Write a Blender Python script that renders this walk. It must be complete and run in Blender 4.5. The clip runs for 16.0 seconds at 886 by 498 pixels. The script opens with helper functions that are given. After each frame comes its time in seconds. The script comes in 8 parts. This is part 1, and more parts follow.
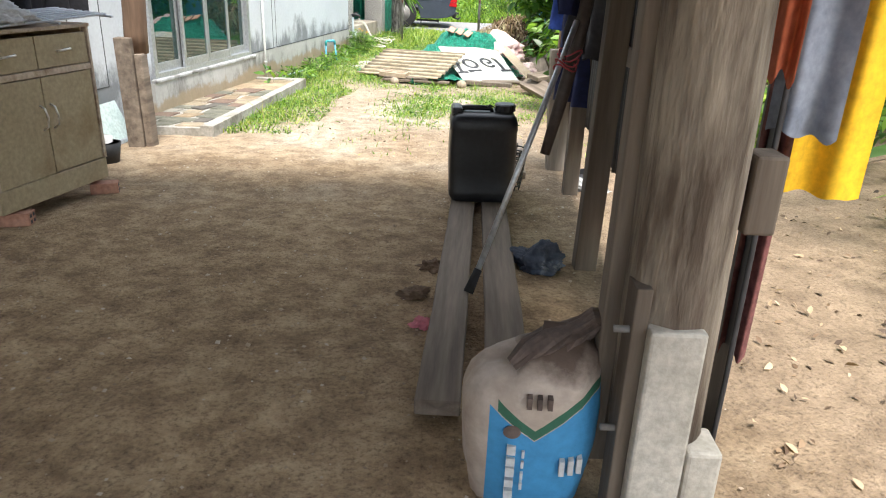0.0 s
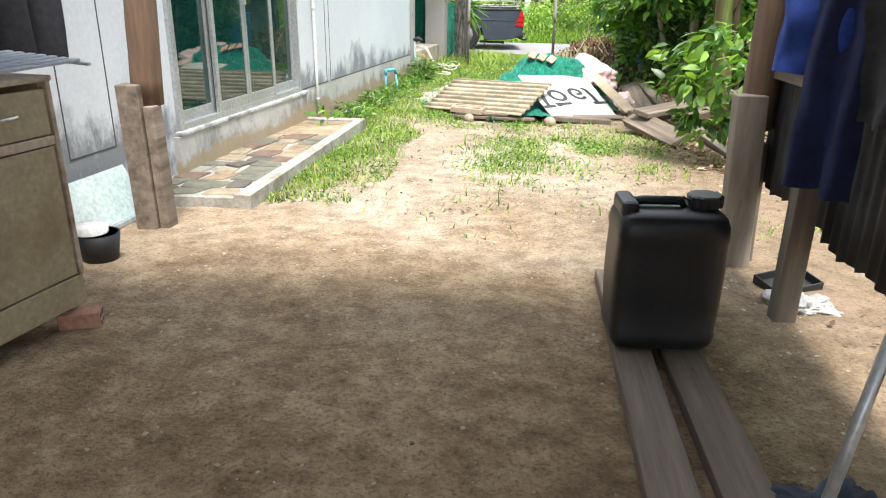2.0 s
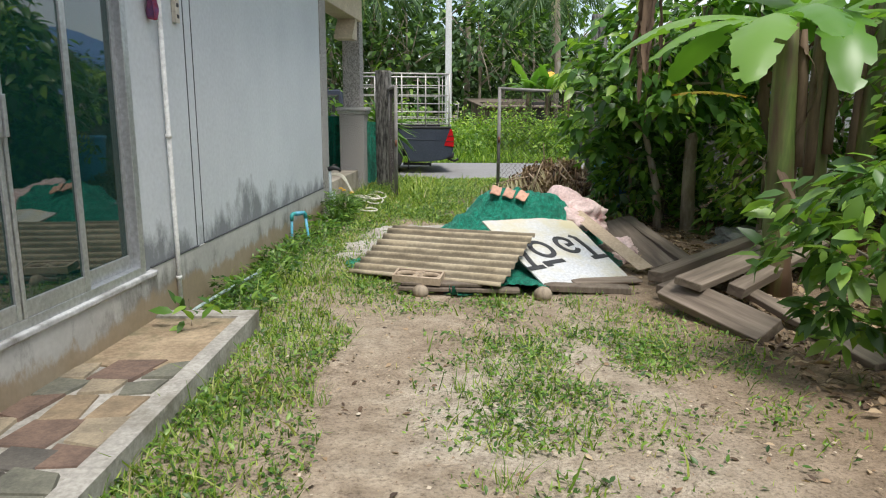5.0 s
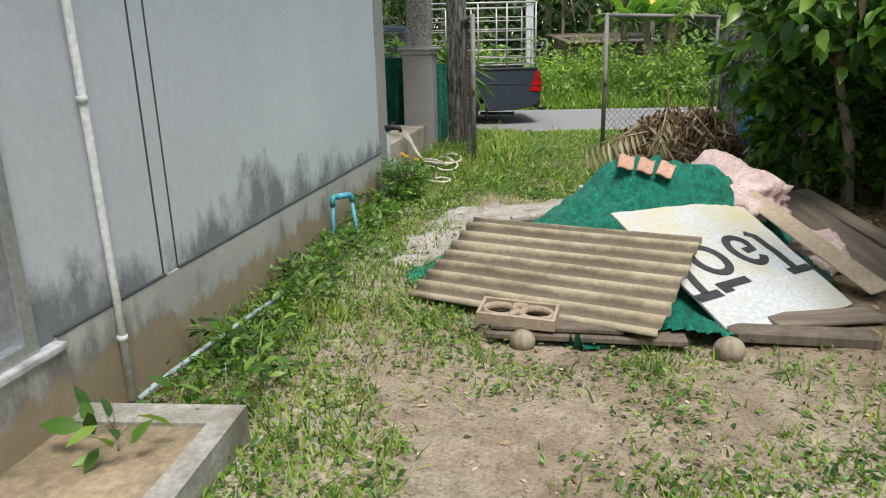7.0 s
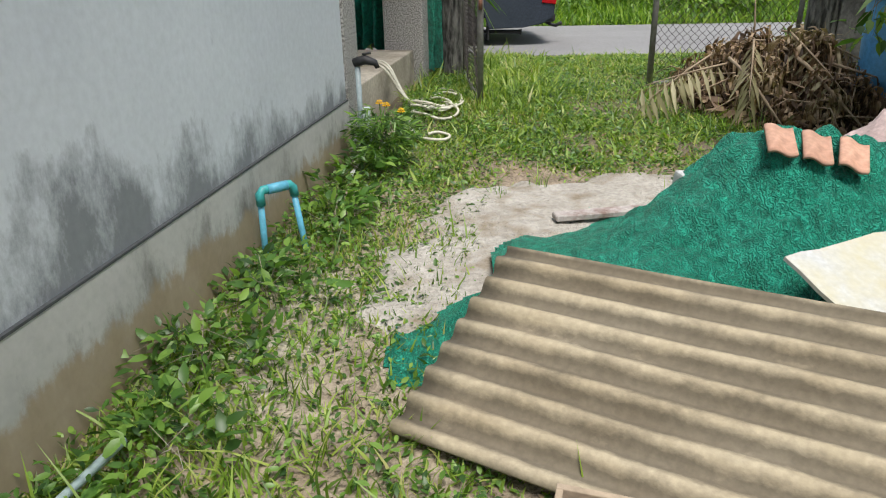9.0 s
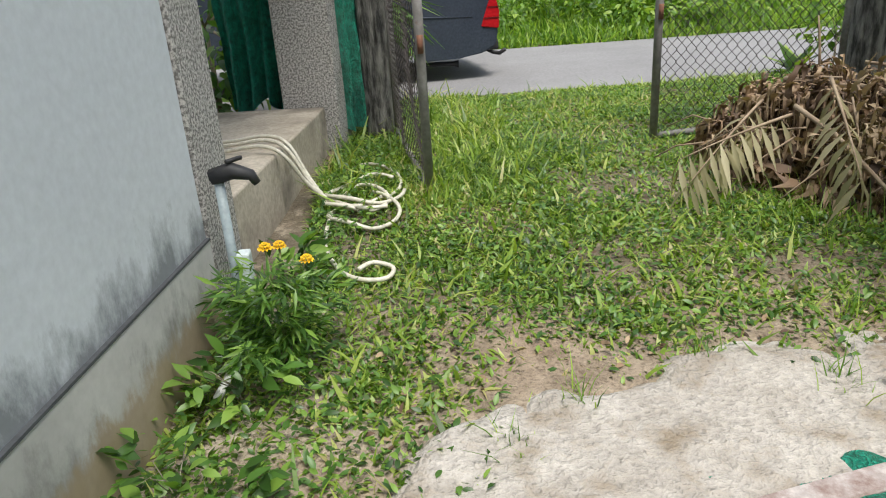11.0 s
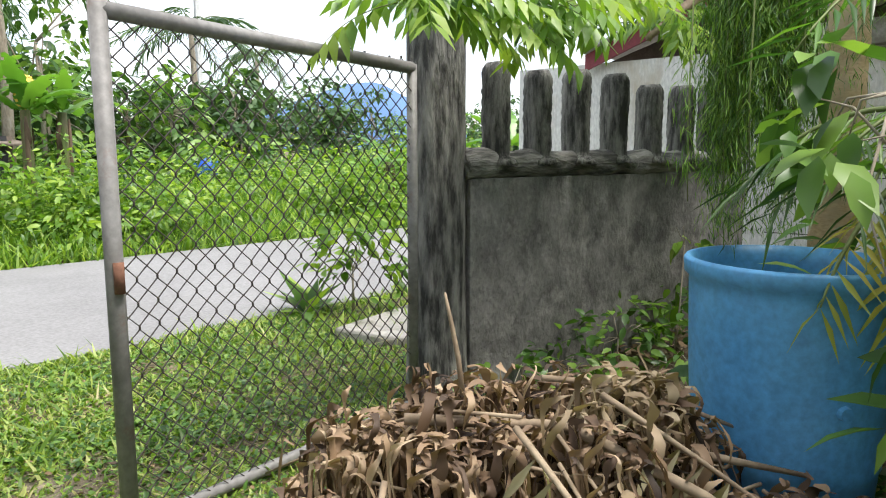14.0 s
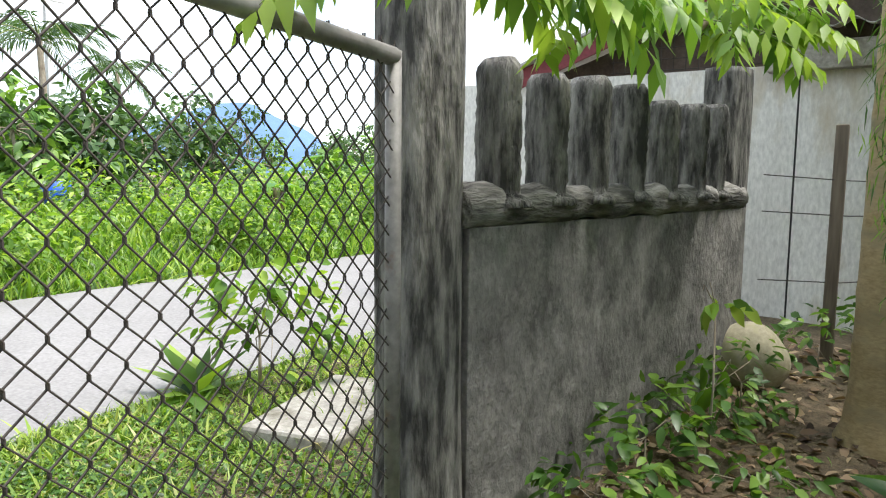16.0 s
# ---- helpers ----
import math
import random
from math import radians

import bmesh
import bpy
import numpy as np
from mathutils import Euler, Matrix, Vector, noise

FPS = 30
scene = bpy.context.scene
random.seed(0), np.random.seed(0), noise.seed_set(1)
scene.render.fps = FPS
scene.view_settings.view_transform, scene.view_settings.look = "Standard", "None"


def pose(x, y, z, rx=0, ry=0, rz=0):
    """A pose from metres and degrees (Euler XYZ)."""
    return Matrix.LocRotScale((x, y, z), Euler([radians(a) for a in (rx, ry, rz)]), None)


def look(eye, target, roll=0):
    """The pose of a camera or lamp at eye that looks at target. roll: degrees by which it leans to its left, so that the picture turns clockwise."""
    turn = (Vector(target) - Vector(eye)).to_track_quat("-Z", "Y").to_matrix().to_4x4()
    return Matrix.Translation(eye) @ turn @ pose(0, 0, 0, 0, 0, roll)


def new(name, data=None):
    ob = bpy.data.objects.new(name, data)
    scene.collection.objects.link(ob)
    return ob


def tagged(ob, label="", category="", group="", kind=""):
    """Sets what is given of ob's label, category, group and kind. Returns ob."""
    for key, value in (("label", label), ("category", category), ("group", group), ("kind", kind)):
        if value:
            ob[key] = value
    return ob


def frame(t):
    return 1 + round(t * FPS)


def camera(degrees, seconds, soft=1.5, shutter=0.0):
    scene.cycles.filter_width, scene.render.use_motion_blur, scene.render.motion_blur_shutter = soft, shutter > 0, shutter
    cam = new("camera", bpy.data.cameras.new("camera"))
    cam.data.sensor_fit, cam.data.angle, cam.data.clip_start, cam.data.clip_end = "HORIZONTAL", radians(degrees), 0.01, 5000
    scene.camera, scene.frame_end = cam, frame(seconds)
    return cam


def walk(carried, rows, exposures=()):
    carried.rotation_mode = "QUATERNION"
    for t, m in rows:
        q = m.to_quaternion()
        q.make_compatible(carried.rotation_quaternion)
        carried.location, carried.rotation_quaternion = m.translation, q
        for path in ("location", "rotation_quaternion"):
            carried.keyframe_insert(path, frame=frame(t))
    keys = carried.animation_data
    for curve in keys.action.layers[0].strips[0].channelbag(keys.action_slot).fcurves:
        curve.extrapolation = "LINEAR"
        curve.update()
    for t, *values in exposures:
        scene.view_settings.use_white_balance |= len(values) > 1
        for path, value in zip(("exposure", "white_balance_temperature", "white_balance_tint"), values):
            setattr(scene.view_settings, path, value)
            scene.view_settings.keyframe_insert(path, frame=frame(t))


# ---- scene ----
cam = camera(64.5, 16.0, soft=1.1)
METRES, EYE, TILT, LEAN, TURN = 14.7333, 1.3, 0.0, 0.0, 0.0
ROWS = [
    (0.0, 0.0, 0.0, 0.0, 0.81, -21.6, -2.04),
    (0.5, -0.0052, 0.0303, -0.0006, 6.07, -23.33, -1.74),
    (1.0, -0.0162, 0.0605, -0.0014, 8.66, -24.15, -0.88),
    (1.5, -0.0261, 0.0897, -0.0022, 7.34, -23.6, -0.28),
    (2.0, -0.0304, 0.1146, -0.0021, 4.4, -20.35, -0.78),
    (2.5, -0.0403, 0.1449, -0.0025, 0.34, -15.41, -1.62),
    (3.0, -0.0453, 0.1793, -0.0033, -3.57, -11.98, -1.95),
    (5.5, -0.0612, 0.3482, -0.0026, -2.34, -11.55, 0.77),
    (6.0, -0.0604, 0.3835, -0.0041, 0.56, -13.2, 1.25),
    (6.5, -0.0635, 0.4205, -0.0054, 2.87, -14.64, 1.7),
    (7.0, -0.0658, 0.4572, -0.006, 2.43, -16.06, 1.39),
    (7.5, -0.0696, 0.494, -0.007, 1.33, -18.14, 0.82),
    (8.0, -0.072, 0.5305, -0.0095, 0.99, -20.77, 0.55),
    (10.5, -0.0826, 0.7009, -0.0144, 0.36, -23.41, 3.17),
    (11.0, -0.0824, 0.7373, -0.0132, -5.79, -21.96, 3.47),
    (11.5, -0.0776, 0.7682, -0.0123, -13.61, -19.59, 2.88),
    (12.0, -0.0715, 0.7951, -0.0117, -21.91, -17.5, 2.67),
    (12.5, -0.0586, 0.8224, -0.0106, -28.76, -16.58, 1.93),
    (13.0, -0.0486, 0.8489, -0.0124, -36.29, -13.39, 1.15),
    (13.5, -0.0339, 0.8734, -0.0118, -43.14, -9.81, 0.14),
    (14.0, -0.0186, 0.8977, -0.0116, -47.49, -8.02, 0.01),
    (14.5, -0.0048, 0.92, -0.0107, -51.94, -7.34, 0.29),
    (15.0, 0.0097, 0.9382, -0.0105, -55.1, -7.07, 0.07),
    (15.5, 0.0153, 0.9553, -0.0097, -57.52, -6.55, -0.13),
    (16.0, 0.022, 0.965, -0.0094, -57.56, -6.08, -0.64),
]
walk(cam, [(t, pose(0, 0, EYE, TILT, LEAN, TURN) @ pose(METRES * x, METRES * y, METRES * z, 90 + pitch, roll, yaw)) for t, x, y, z, yaw, pitch, roll in ROWS],
     [(0.0, 1.65), (0.6, 1.95), (1.2, 1.95), (1.8, 1.72), (2.5, 1.25), (3.2, 0.87), (5.4, 0.48), (8.0, 0.42), (10.5, 0.6), (11.6, 0.7), (12.6, 1.1), (14.0, 1.1), (16.0, 1.32)])

# ---------------------------------------------------------------- light
SUN_EL, SUN_AZ = radians(66), radians(158)
world = bpy.data.worlds.new("world")
scene.world = world
world.use_nodes = True
wn, wl = world.node_tree.nodes, world.node_tree.links
sky = wn.new("ShaderNodeTexSky")
sky.sky_type, sky.sun_disc, sky.sun_elevation, sky.sun_rotation = "NISHITA", False, SUN_EL, SUN_AZ
wtc = wn.new("ShaderNodeTexCoord")
wno = wn.new("ShaderNodeTexNoise")
wno.inputs["Scale"].default_value, wno.inputs["Detail"].default_value = 2.2, 6.0
wra = wn.new("ShaderNodeValToRGB")
wra.color_ramp.elements[0].position, wra.color_ramp.elements[1].position = 0.36, 0.58
wmi = wn.new("ShaderNodeMix")
wmi.data_type = "RGBA"
wl.new(wtc.outputs["Generated"], wno.inputs["Vector"])
wl.new(wno.outputs["Fac"], wra.inputs["Fac"])
wl.new(wra.outputs["Color"], wmi.inputs["Factor"])
wl.new(sky.outputs["Color"], wmi.inputs["A"])
wmi.inputs["B"].default_value = (6.3, 6.55, 6.9, 1)
wl.new(wmi.outputs["Result"], wn["Background"].inputs["Color"])
wn["Background"].inputs["Strength"].default_value = 0.125
sun = new("sun", bpy.data.lights.new("sun", "SUN"))
sun.data.energy, sun.data.angle, sun.data.color = 3.0, radians(22), (1.0, 0.96, 0.90)
sun.matrix_world = look((0, 0, 30), Vector((0, 0, 30)) - Vector((math.sin(SUN_AZ) * math.cos(SUN_EL), math.cos(SUN_AZ) * math.cos(SUN_EL), math.sin(SUN_EL))))


# ---------------------------------------------------------------- materials
def nodes_of(name):
    m = bpy.data.materials.new(name)
    m.use_nodes = True
    return m, m.node_tree.nodes, m.node_tree.links, m.node_tree.nodes["Principled BSDF"]


def noise_node(n, l, scale, detail=5.0, stretch=None, rough=0.6):
    tc = n.new("ShaderNodeTexCoord")
    no = n.new("ShaderNodeTexNoise")
    no.inputs["Scale"].default_value, no.inputs["Detail"].default_value, no.inputs["Roughness"].default_value = scale, detail, rough
    if stretch:
        mp = n.new("ShaderNodeMapping")
        mp.inputs["Scale"].default_value = stretch
        l.new(tc.outputs["Object"], mp.inputs["Vector"])
        l.new(mp.outputs["Vector"], no.inputs["Vector"])
    else:
        l.new(tc.outputs["Object"], no.inputs["Vector"])
    return no


def ramp(n, l, src, stops):
    r = n.new("ShaderNodeValToRGB")
    e = r.color_ramp.elements
    while len(e) < len(stops):
        e.new(0.5)
    for k, (p, c) in enumerate(stops):
        e[k].position, e[k].color = p, (*c, 1) if len(c) == 3 else c
    l.new(src, r.inputs["Fac"])
    return r


def mixc(n, l, fac, a, b, blend="MIX"):
    m = n.new("ShaderNodeMix")
    m.data_type, m.blend_type = "RGBA", blend
    for v, k in ((fac, "Factor"), (a, "A"), (b, "B")):
        if isinstance(v, (int, float)):
            m.inputs[k].default_value = v
        elif isinstance(v, tuple):
            m.inputs[k].default_value = (*v, 1)
        else:
            l.new(v, m.inputs[k])
    return m.outputs["Result"]


def bump(n, l, p, src, strength, dist):
    b = n.new("ShaderNodeBump")
    b.inputs["Strength"].default_value, b.inputs["Distance"].default_value = strength, dist
    l.new(src, b.inputs["Height"])
    l.new(b.outputs["Normal"], p.inputs["Normal"])


def surf(name, a, b, scale=6.0, rough=0.8, relief=0.3, dist=0.01, stretch=None, dirt=None, dirt_scale=1.2, dirt_at=0.58, metal=0.0, vary=0.0, fine=40.0, lo=0.3, hi=0.7):
    """Two tones by a noise at one scale, a finer grain, and stains of a third tone at a larger scale."""
    m, n, l, p = nodes_of(name)
    no = noise_node(n, l, scale, 6.0, stretch)
    col = ramp(n, l, no.outputs["Fac"], [(lo, a), (hi, b)]).outputs["Color"]
    fi = noise_node(n, l, fine, 3.0, stretch)
    gr = ramp(n, l, fi.outputs["Fac"], [(0.3, (0.72, 0.72, 0.72)), (0.7, (1.15, 1.15, 1.15))]).outputs["Color"]
    col = mixc(n, l, 0.8, col, gr, "MULTIPLY")
    if dirt:
        dn = noise_node(n, l, dirt_scale, 8.0, stretch, 0.68)
        dr = ramp(n, l, dn.outputs["Fac"], [(dirt_at - 0.08, (0, 0, 0)), (dirt_at + 0.08, (1, 1, 1))])
        col = mixc(n, l, dr.outputs["Color"], col, dirt)
    if vary:
        oi = n.new("ShaderNodeObjectInfo")
        vr = ramp(n, l, oi.outputs["Random"], [(0.0, (1 - vary,) * 3), (1.0, (1 + vary,) * 3)])
        col = mixc(n, l, 1.0, col, vr.outputs["Color"], "MULTIPLY")
    l.new(col, p.inputs["Base Color"])
    p.inputs["Roughness"].default_value, p.inputs["Metallic"].default_value = rough, metal
    if relief:
        bump(n, l, p, mixc(n, l, 0.5, no.outputs["Fac"], fi.outputs["Fac"]), relief, dist)
    return m


def leafy(name, stops, through_light=0.35, rough=0.45):
    """Leaf tones picked leaf by leaf, with light through the blade."""
    m, n, l, p = nodes_of(name)
    ge = n.new("ShaderNodeNewGeometry")
    no = noise_node(n, l, 1.3, 3.0)
    f = mixc(n, l, 0.35, ge.outputs["Random Per Island"], no.outputs["Fac"])
    col = ramp(n, l, f, stops).outputs["Color"]
    l.new(col, p.inputs["Base Color"])
    p.inputs["Roughness"].default_value = rough
    tr = n.new("ShaderNodeBsdfTranslucent")
    l.new(mixc(n, l, 1.0, col, (1.5, 1.6, 0.7), "MULTIPLY"), tr.inputs["Color"])
    mx = n.new("ShaderNodeMixShader")
    mx.inputs["Fac"].default_value = through_light
    l.new(p.outputs["BSDF"], mx.inputs[1])
    l.new(tr.outputs["BSDF"], mx.inputs[2])
    l.new(mx.outputs["Shader"], n["Material Output"].inputs["Surface"])
    return m


def plain(name, c, rough=0.5, metal=0.0):
    return surf(name, tuple(v * 0.9 for v in c), tuple(min(1, v * 1.08) for v in c), 9.0, rough, 0.1, 0.004, metal=metal)


def dirt_ground():
    """Bare earth: orange under the shed, pale and sandy outside, brown litter with tree shade mixed into its colour on
    the right.
    """
    m, n, l, p = nodes_of("earth")
    tc = n.new("ShaderNodeTexCoord")
    big, mid, fine = noise_node(n, l, 0.9, 6), noise_node(n, l, 7.0, 7, None, 0.7), noise_node(n, l, 60.0, 4, None, 0.7)
    base = ramp(n, l, big.outputs["Fac"], [(0.3, (0.27, 0.205, 0.145)), (0.48, (0.36, 0.295, 0.22)), (0.62, (0.44, 0.385, 0.31)), (0.78, (0.52, 0.475, 0.40))]).outputs["Color"]
    sep = n.new("ShaderNodeSeparateXYZ")
    l.new(tc.outputs["Object"], sep.inputs["Vector"])
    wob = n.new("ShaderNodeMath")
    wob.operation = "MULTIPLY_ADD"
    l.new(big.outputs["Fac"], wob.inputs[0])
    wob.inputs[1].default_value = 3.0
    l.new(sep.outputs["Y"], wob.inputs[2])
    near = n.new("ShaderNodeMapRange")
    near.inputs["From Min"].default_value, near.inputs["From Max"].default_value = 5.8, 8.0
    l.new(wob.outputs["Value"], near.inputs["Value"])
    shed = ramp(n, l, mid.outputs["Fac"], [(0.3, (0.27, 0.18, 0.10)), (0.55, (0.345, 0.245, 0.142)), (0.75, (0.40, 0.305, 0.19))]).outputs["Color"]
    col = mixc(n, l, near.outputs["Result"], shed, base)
    # litter brown on the right, darkened to include the shade of the trees
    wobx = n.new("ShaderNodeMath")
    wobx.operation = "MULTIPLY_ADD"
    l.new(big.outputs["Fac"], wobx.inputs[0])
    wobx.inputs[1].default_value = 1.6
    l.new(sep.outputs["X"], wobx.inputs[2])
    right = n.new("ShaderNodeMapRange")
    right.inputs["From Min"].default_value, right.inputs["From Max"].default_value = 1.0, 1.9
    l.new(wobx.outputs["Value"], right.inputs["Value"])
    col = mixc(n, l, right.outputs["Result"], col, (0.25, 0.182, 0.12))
    # dark tone under the lawn by the gate: shade between the blades, put into the earth colour
    lawn = n.new("ShaderNodeMapRange")
    lawn.inputs["From Min"].default_value, lawn.inputs["From Max"].default_value = 14.0, 14.9
    l.new(wob.outputs["Value"], lawn.inputs["Value"])
    bare = ramp(n, l, mid.outputs["Fac"], [(0.52, (0.75, 0.75, 0.75)), (0.64, (0.25, 0.25, 0.25))]).outputs["Color"]
    col = mixc(n, l, mixc(n, l, 1.0, lawn.outputs["Result"], bare, "MULTIPLY"), col, (0.115, 0.095, 0.058))
    pat = ramp(n, l, mid.outputs["Fac"], [(0.35, (0.62, 0.58, 0.54)), (0.62, (1.18, 1.18, 1.18))]).outputs["Color"]
    col = mixc(n, l, 0.85, col, pat, "MULTIPLY")
    gr = ramp(n, l, fine.outputs["Fac"], [(0.30, (0.42, 0.39, 0.36)), (0.48, (1, 1, 1)), (0.72, (1.3, 1.3, 1.28))]).outputs["Color"]
    col = mixc(n, l, 0.9, col, gr, "MULTIPLY")
    l.new(col, p.inputs["Base Color"])
    p.inputs["Roughness"].default_value = 0.95
    bump(n, l, p, mixc(n, l, 0.45, mid.outputs["Fac"], fine.outputs["Fac"]), 0.9, 0.045)
    return m


M = {}
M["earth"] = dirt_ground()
M["sand"] = surf("pale_sand", (0.36, 0.325, 0.28), (0.52, 0.485, 0.44), 6.0, 0.95, 1.0, 0.05, dirt=(0.25, 0.20, 0.14), dirt_scale=5.0, dirt_at=0.58)
M["road"] = surf("road_concrete", (0.20, 0.195, 0.195), (0.255, 0.25, 0.25), 0.8, 0.9, 0.3, 0.01, dirt=(0.21, 0.205, 0.20), dirt_scale=0.5, dirt_at=0.62)
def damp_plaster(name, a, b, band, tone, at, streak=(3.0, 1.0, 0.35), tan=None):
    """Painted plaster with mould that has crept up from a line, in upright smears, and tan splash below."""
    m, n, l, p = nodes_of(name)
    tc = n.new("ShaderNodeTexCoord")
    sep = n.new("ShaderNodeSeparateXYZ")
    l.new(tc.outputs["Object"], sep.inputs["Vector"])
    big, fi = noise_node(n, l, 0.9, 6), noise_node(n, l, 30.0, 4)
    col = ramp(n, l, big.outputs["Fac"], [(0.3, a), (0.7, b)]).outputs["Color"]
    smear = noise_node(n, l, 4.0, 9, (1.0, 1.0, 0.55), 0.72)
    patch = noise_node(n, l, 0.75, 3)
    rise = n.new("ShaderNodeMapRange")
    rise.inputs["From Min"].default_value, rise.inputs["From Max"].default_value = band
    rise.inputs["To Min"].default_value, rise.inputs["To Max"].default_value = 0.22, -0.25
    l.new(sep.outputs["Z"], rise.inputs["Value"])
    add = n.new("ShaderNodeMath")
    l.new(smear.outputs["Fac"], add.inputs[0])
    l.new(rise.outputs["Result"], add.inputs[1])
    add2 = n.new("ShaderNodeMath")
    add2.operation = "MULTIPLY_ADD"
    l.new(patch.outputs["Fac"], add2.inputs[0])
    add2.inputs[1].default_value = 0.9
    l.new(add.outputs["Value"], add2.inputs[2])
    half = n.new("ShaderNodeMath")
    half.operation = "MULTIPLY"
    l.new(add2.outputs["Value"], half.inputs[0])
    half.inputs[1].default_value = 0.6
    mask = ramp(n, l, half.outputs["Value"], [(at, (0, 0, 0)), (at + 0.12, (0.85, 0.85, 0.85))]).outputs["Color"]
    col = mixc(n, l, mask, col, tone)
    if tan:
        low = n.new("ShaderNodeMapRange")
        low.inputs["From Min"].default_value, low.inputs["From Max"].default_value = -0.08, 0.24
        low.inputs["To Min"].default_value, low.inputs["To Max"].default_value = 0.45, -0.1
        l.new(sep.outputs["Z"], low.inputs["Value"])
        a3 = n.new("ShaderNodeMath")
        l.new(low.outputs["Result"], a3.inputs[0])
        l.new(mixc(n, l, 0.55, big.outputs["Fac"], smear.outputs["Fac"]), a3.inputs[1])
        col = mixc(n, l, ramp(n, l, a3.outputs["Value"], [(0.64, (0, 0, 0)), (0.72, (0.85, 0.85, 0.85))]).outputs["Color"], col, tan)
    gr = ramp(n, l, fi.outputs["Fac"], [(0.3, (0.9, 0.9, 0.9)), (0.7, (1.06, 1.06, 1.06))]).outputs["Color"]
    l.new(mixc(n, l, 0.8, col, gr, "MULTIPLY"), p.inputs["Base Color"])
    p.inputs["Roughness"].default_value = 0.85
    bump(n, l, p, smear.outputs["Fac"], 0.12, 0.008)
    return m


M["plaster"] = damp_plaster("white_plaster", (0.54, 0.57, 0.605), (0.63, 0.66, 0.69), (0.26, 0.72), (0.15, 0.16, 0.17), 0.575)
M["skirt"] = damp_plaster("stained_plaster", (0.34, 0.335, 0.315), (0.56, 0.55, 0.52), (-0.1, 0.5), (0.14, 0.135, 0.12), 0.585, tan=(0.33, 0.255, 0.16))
M["old_plaster"] = surf("white_plaster", (0.66, 0.69, 0.74), (0.74, 0.77, 0.81), 1.1, 0.85, 0.12, 0.006, dirt=(0.56, 0.58, 0.61), dirt_scale=0.8, dirt_at=0.60)
M["mould"] = surf("mould_stain", (0.30, 0.31, 0.32), (0.50, 0.52, 0.54), 7.0, 0.9, 0.2, 0.004, dirt=(0.20, 0.21, 0.21), dirt_scale=4.0, dirt_at=0.55)
M["groove"] = plain("groove_dark", (0.07, 0.075, 0.08), 0.9)
M["alu"] = surf("aluminium", (0.44, 0.46, 0.48), (0.54, 0.56, 0.58), 3.0, 0.35, 0.05, 0.002, metal=0.6)
M["sill"] = surf("grey_sill", (0.46, 0.46, 0.46), (0.60, 0.61, 0.61), 4.0, 0.8, 0.3, 0.006, dirt=(0.17, 0.16, 0.145), dirt_scale=5.0, dirt_at=0.56)
M["concrete"] = surf("rough_concrete", (0.27, 0.255, 0.225), (0.42, 0.40, 0.36), 5.0, 0.92, 0.5, 0.012, dirt=(0.17, 0.155, 0.12), dirt_scale=3.0, dirt_at=0.57)
M["column"] = surf("pebble_render", (0.17, 0.16, 0.15), (0.60, 0.57, 0.54), 85.0, 0.92, 0.9, 0.010, dirt=(0.25, 0.235, 0.215), dirt_scale=2.0, dirt_at=0.66, fine=200, lo=0.42, hi=0.58)
M["trim"] = surf("grey_trim", (0.40, 0.39, 0.37), (0.50, 0.49, 0.47), 6.0, 0.85, 0.2, 0.005)
M["timber"] = surf("grey_timber", (0.085, 0.062, 0.044), (0.22, 0.18, 0.14), 8.0, 0.85, 0.6, 0.01, (1, 1, 0.08), dirt=(0.10, 0.075, 0.055), dirt_scale=6.0, dirt_at=0.62, vary=0.15, fine=30)
M["timber_y"] = surf("grey_plank", (0.095, 0.07, 0.052), (0.26, 0.21, 0.165), 12.0, 0.85, 0.6, 0.008, (1, 0.06, 1), dirt=(0.15, 0.115, 0.085), dirt_scale=5.0, dirt_at=0.63, vary=0.15, fine=34)
M["pale_timber"] = surf("pale_grey_timber", (0.15, 0.125, 0.10), (0.34, 0.29, 0.235), 9.0, 0.85, 0.6, 0.01, (1, 1, 0.1), dirt=(0.16, 0.12, 0.09), dirt_scale=6.0, dirt_at=0.62, fine=30)
M["round_post"] = surf("weathered_log", (0.10, 0.072, 0.05), (0.31, 0.26, 0.20), 16.0, 0.85, 1.0, 0.03, (1, 1, 0.16), dirt=(0.10, 0.07, 0.05), dirt_scale=5.5, dirt_at=0.60, fine=28, lo=0.38, hi=0.62)
M["brown_log"] = surf("brown_log", (0.11, 0.065, 0.04), (0.20, 0.13, 0.085), 7.0, 0.8, 0.6, 0.012, (1, 1, 0.1), fine=28)
M["faux"] = surf("faux_wood_concrete", (0.04, 0.038, 0.036), (0.25, 0.24, 0.22), 26.0, 0.9, 1.0, 0.05, (1, 1, 0.22), dirt=(0.30, 0.29, 0.27), dirt_scale=7.0, dirt_at=0.60, fine=30, lo=0.40, hi=0.62)
M["faux_x"] = surf("faux_wood_rail", (0.06, 0.057, 0.053), (0.23, 0.22, 0.20), 20.0, 0.9, 1.0, 0.05, (0.22, 1, 1), dirt=(0.36, 0.35, 0.33), dirt_scale=6.0, dirt_at=0.58, fine=30, lo=0.42, hi=0.60)
M["wallgrey"] = surf("mossy_wall", (0.085, 0.081, 0.077), (0.26, 0.25, 0.235), 9.0, 0.92, 0.9, 0.02, (1, 1, 0.75), dirt=(0.30, 0.29, 0.27), dirt_scale=7.5, dirt_at=0.60, fine=45)
M["steel"] = surf("grey_pipe", (0.16, 0.15, 0.14), (0.26, 0.25, 0.24), 8.0, 0.6, 0.2, 0.003, dirt=(0.16, 0.08, 0.05), dirt_scale=9.0, dirt_at=0.66)
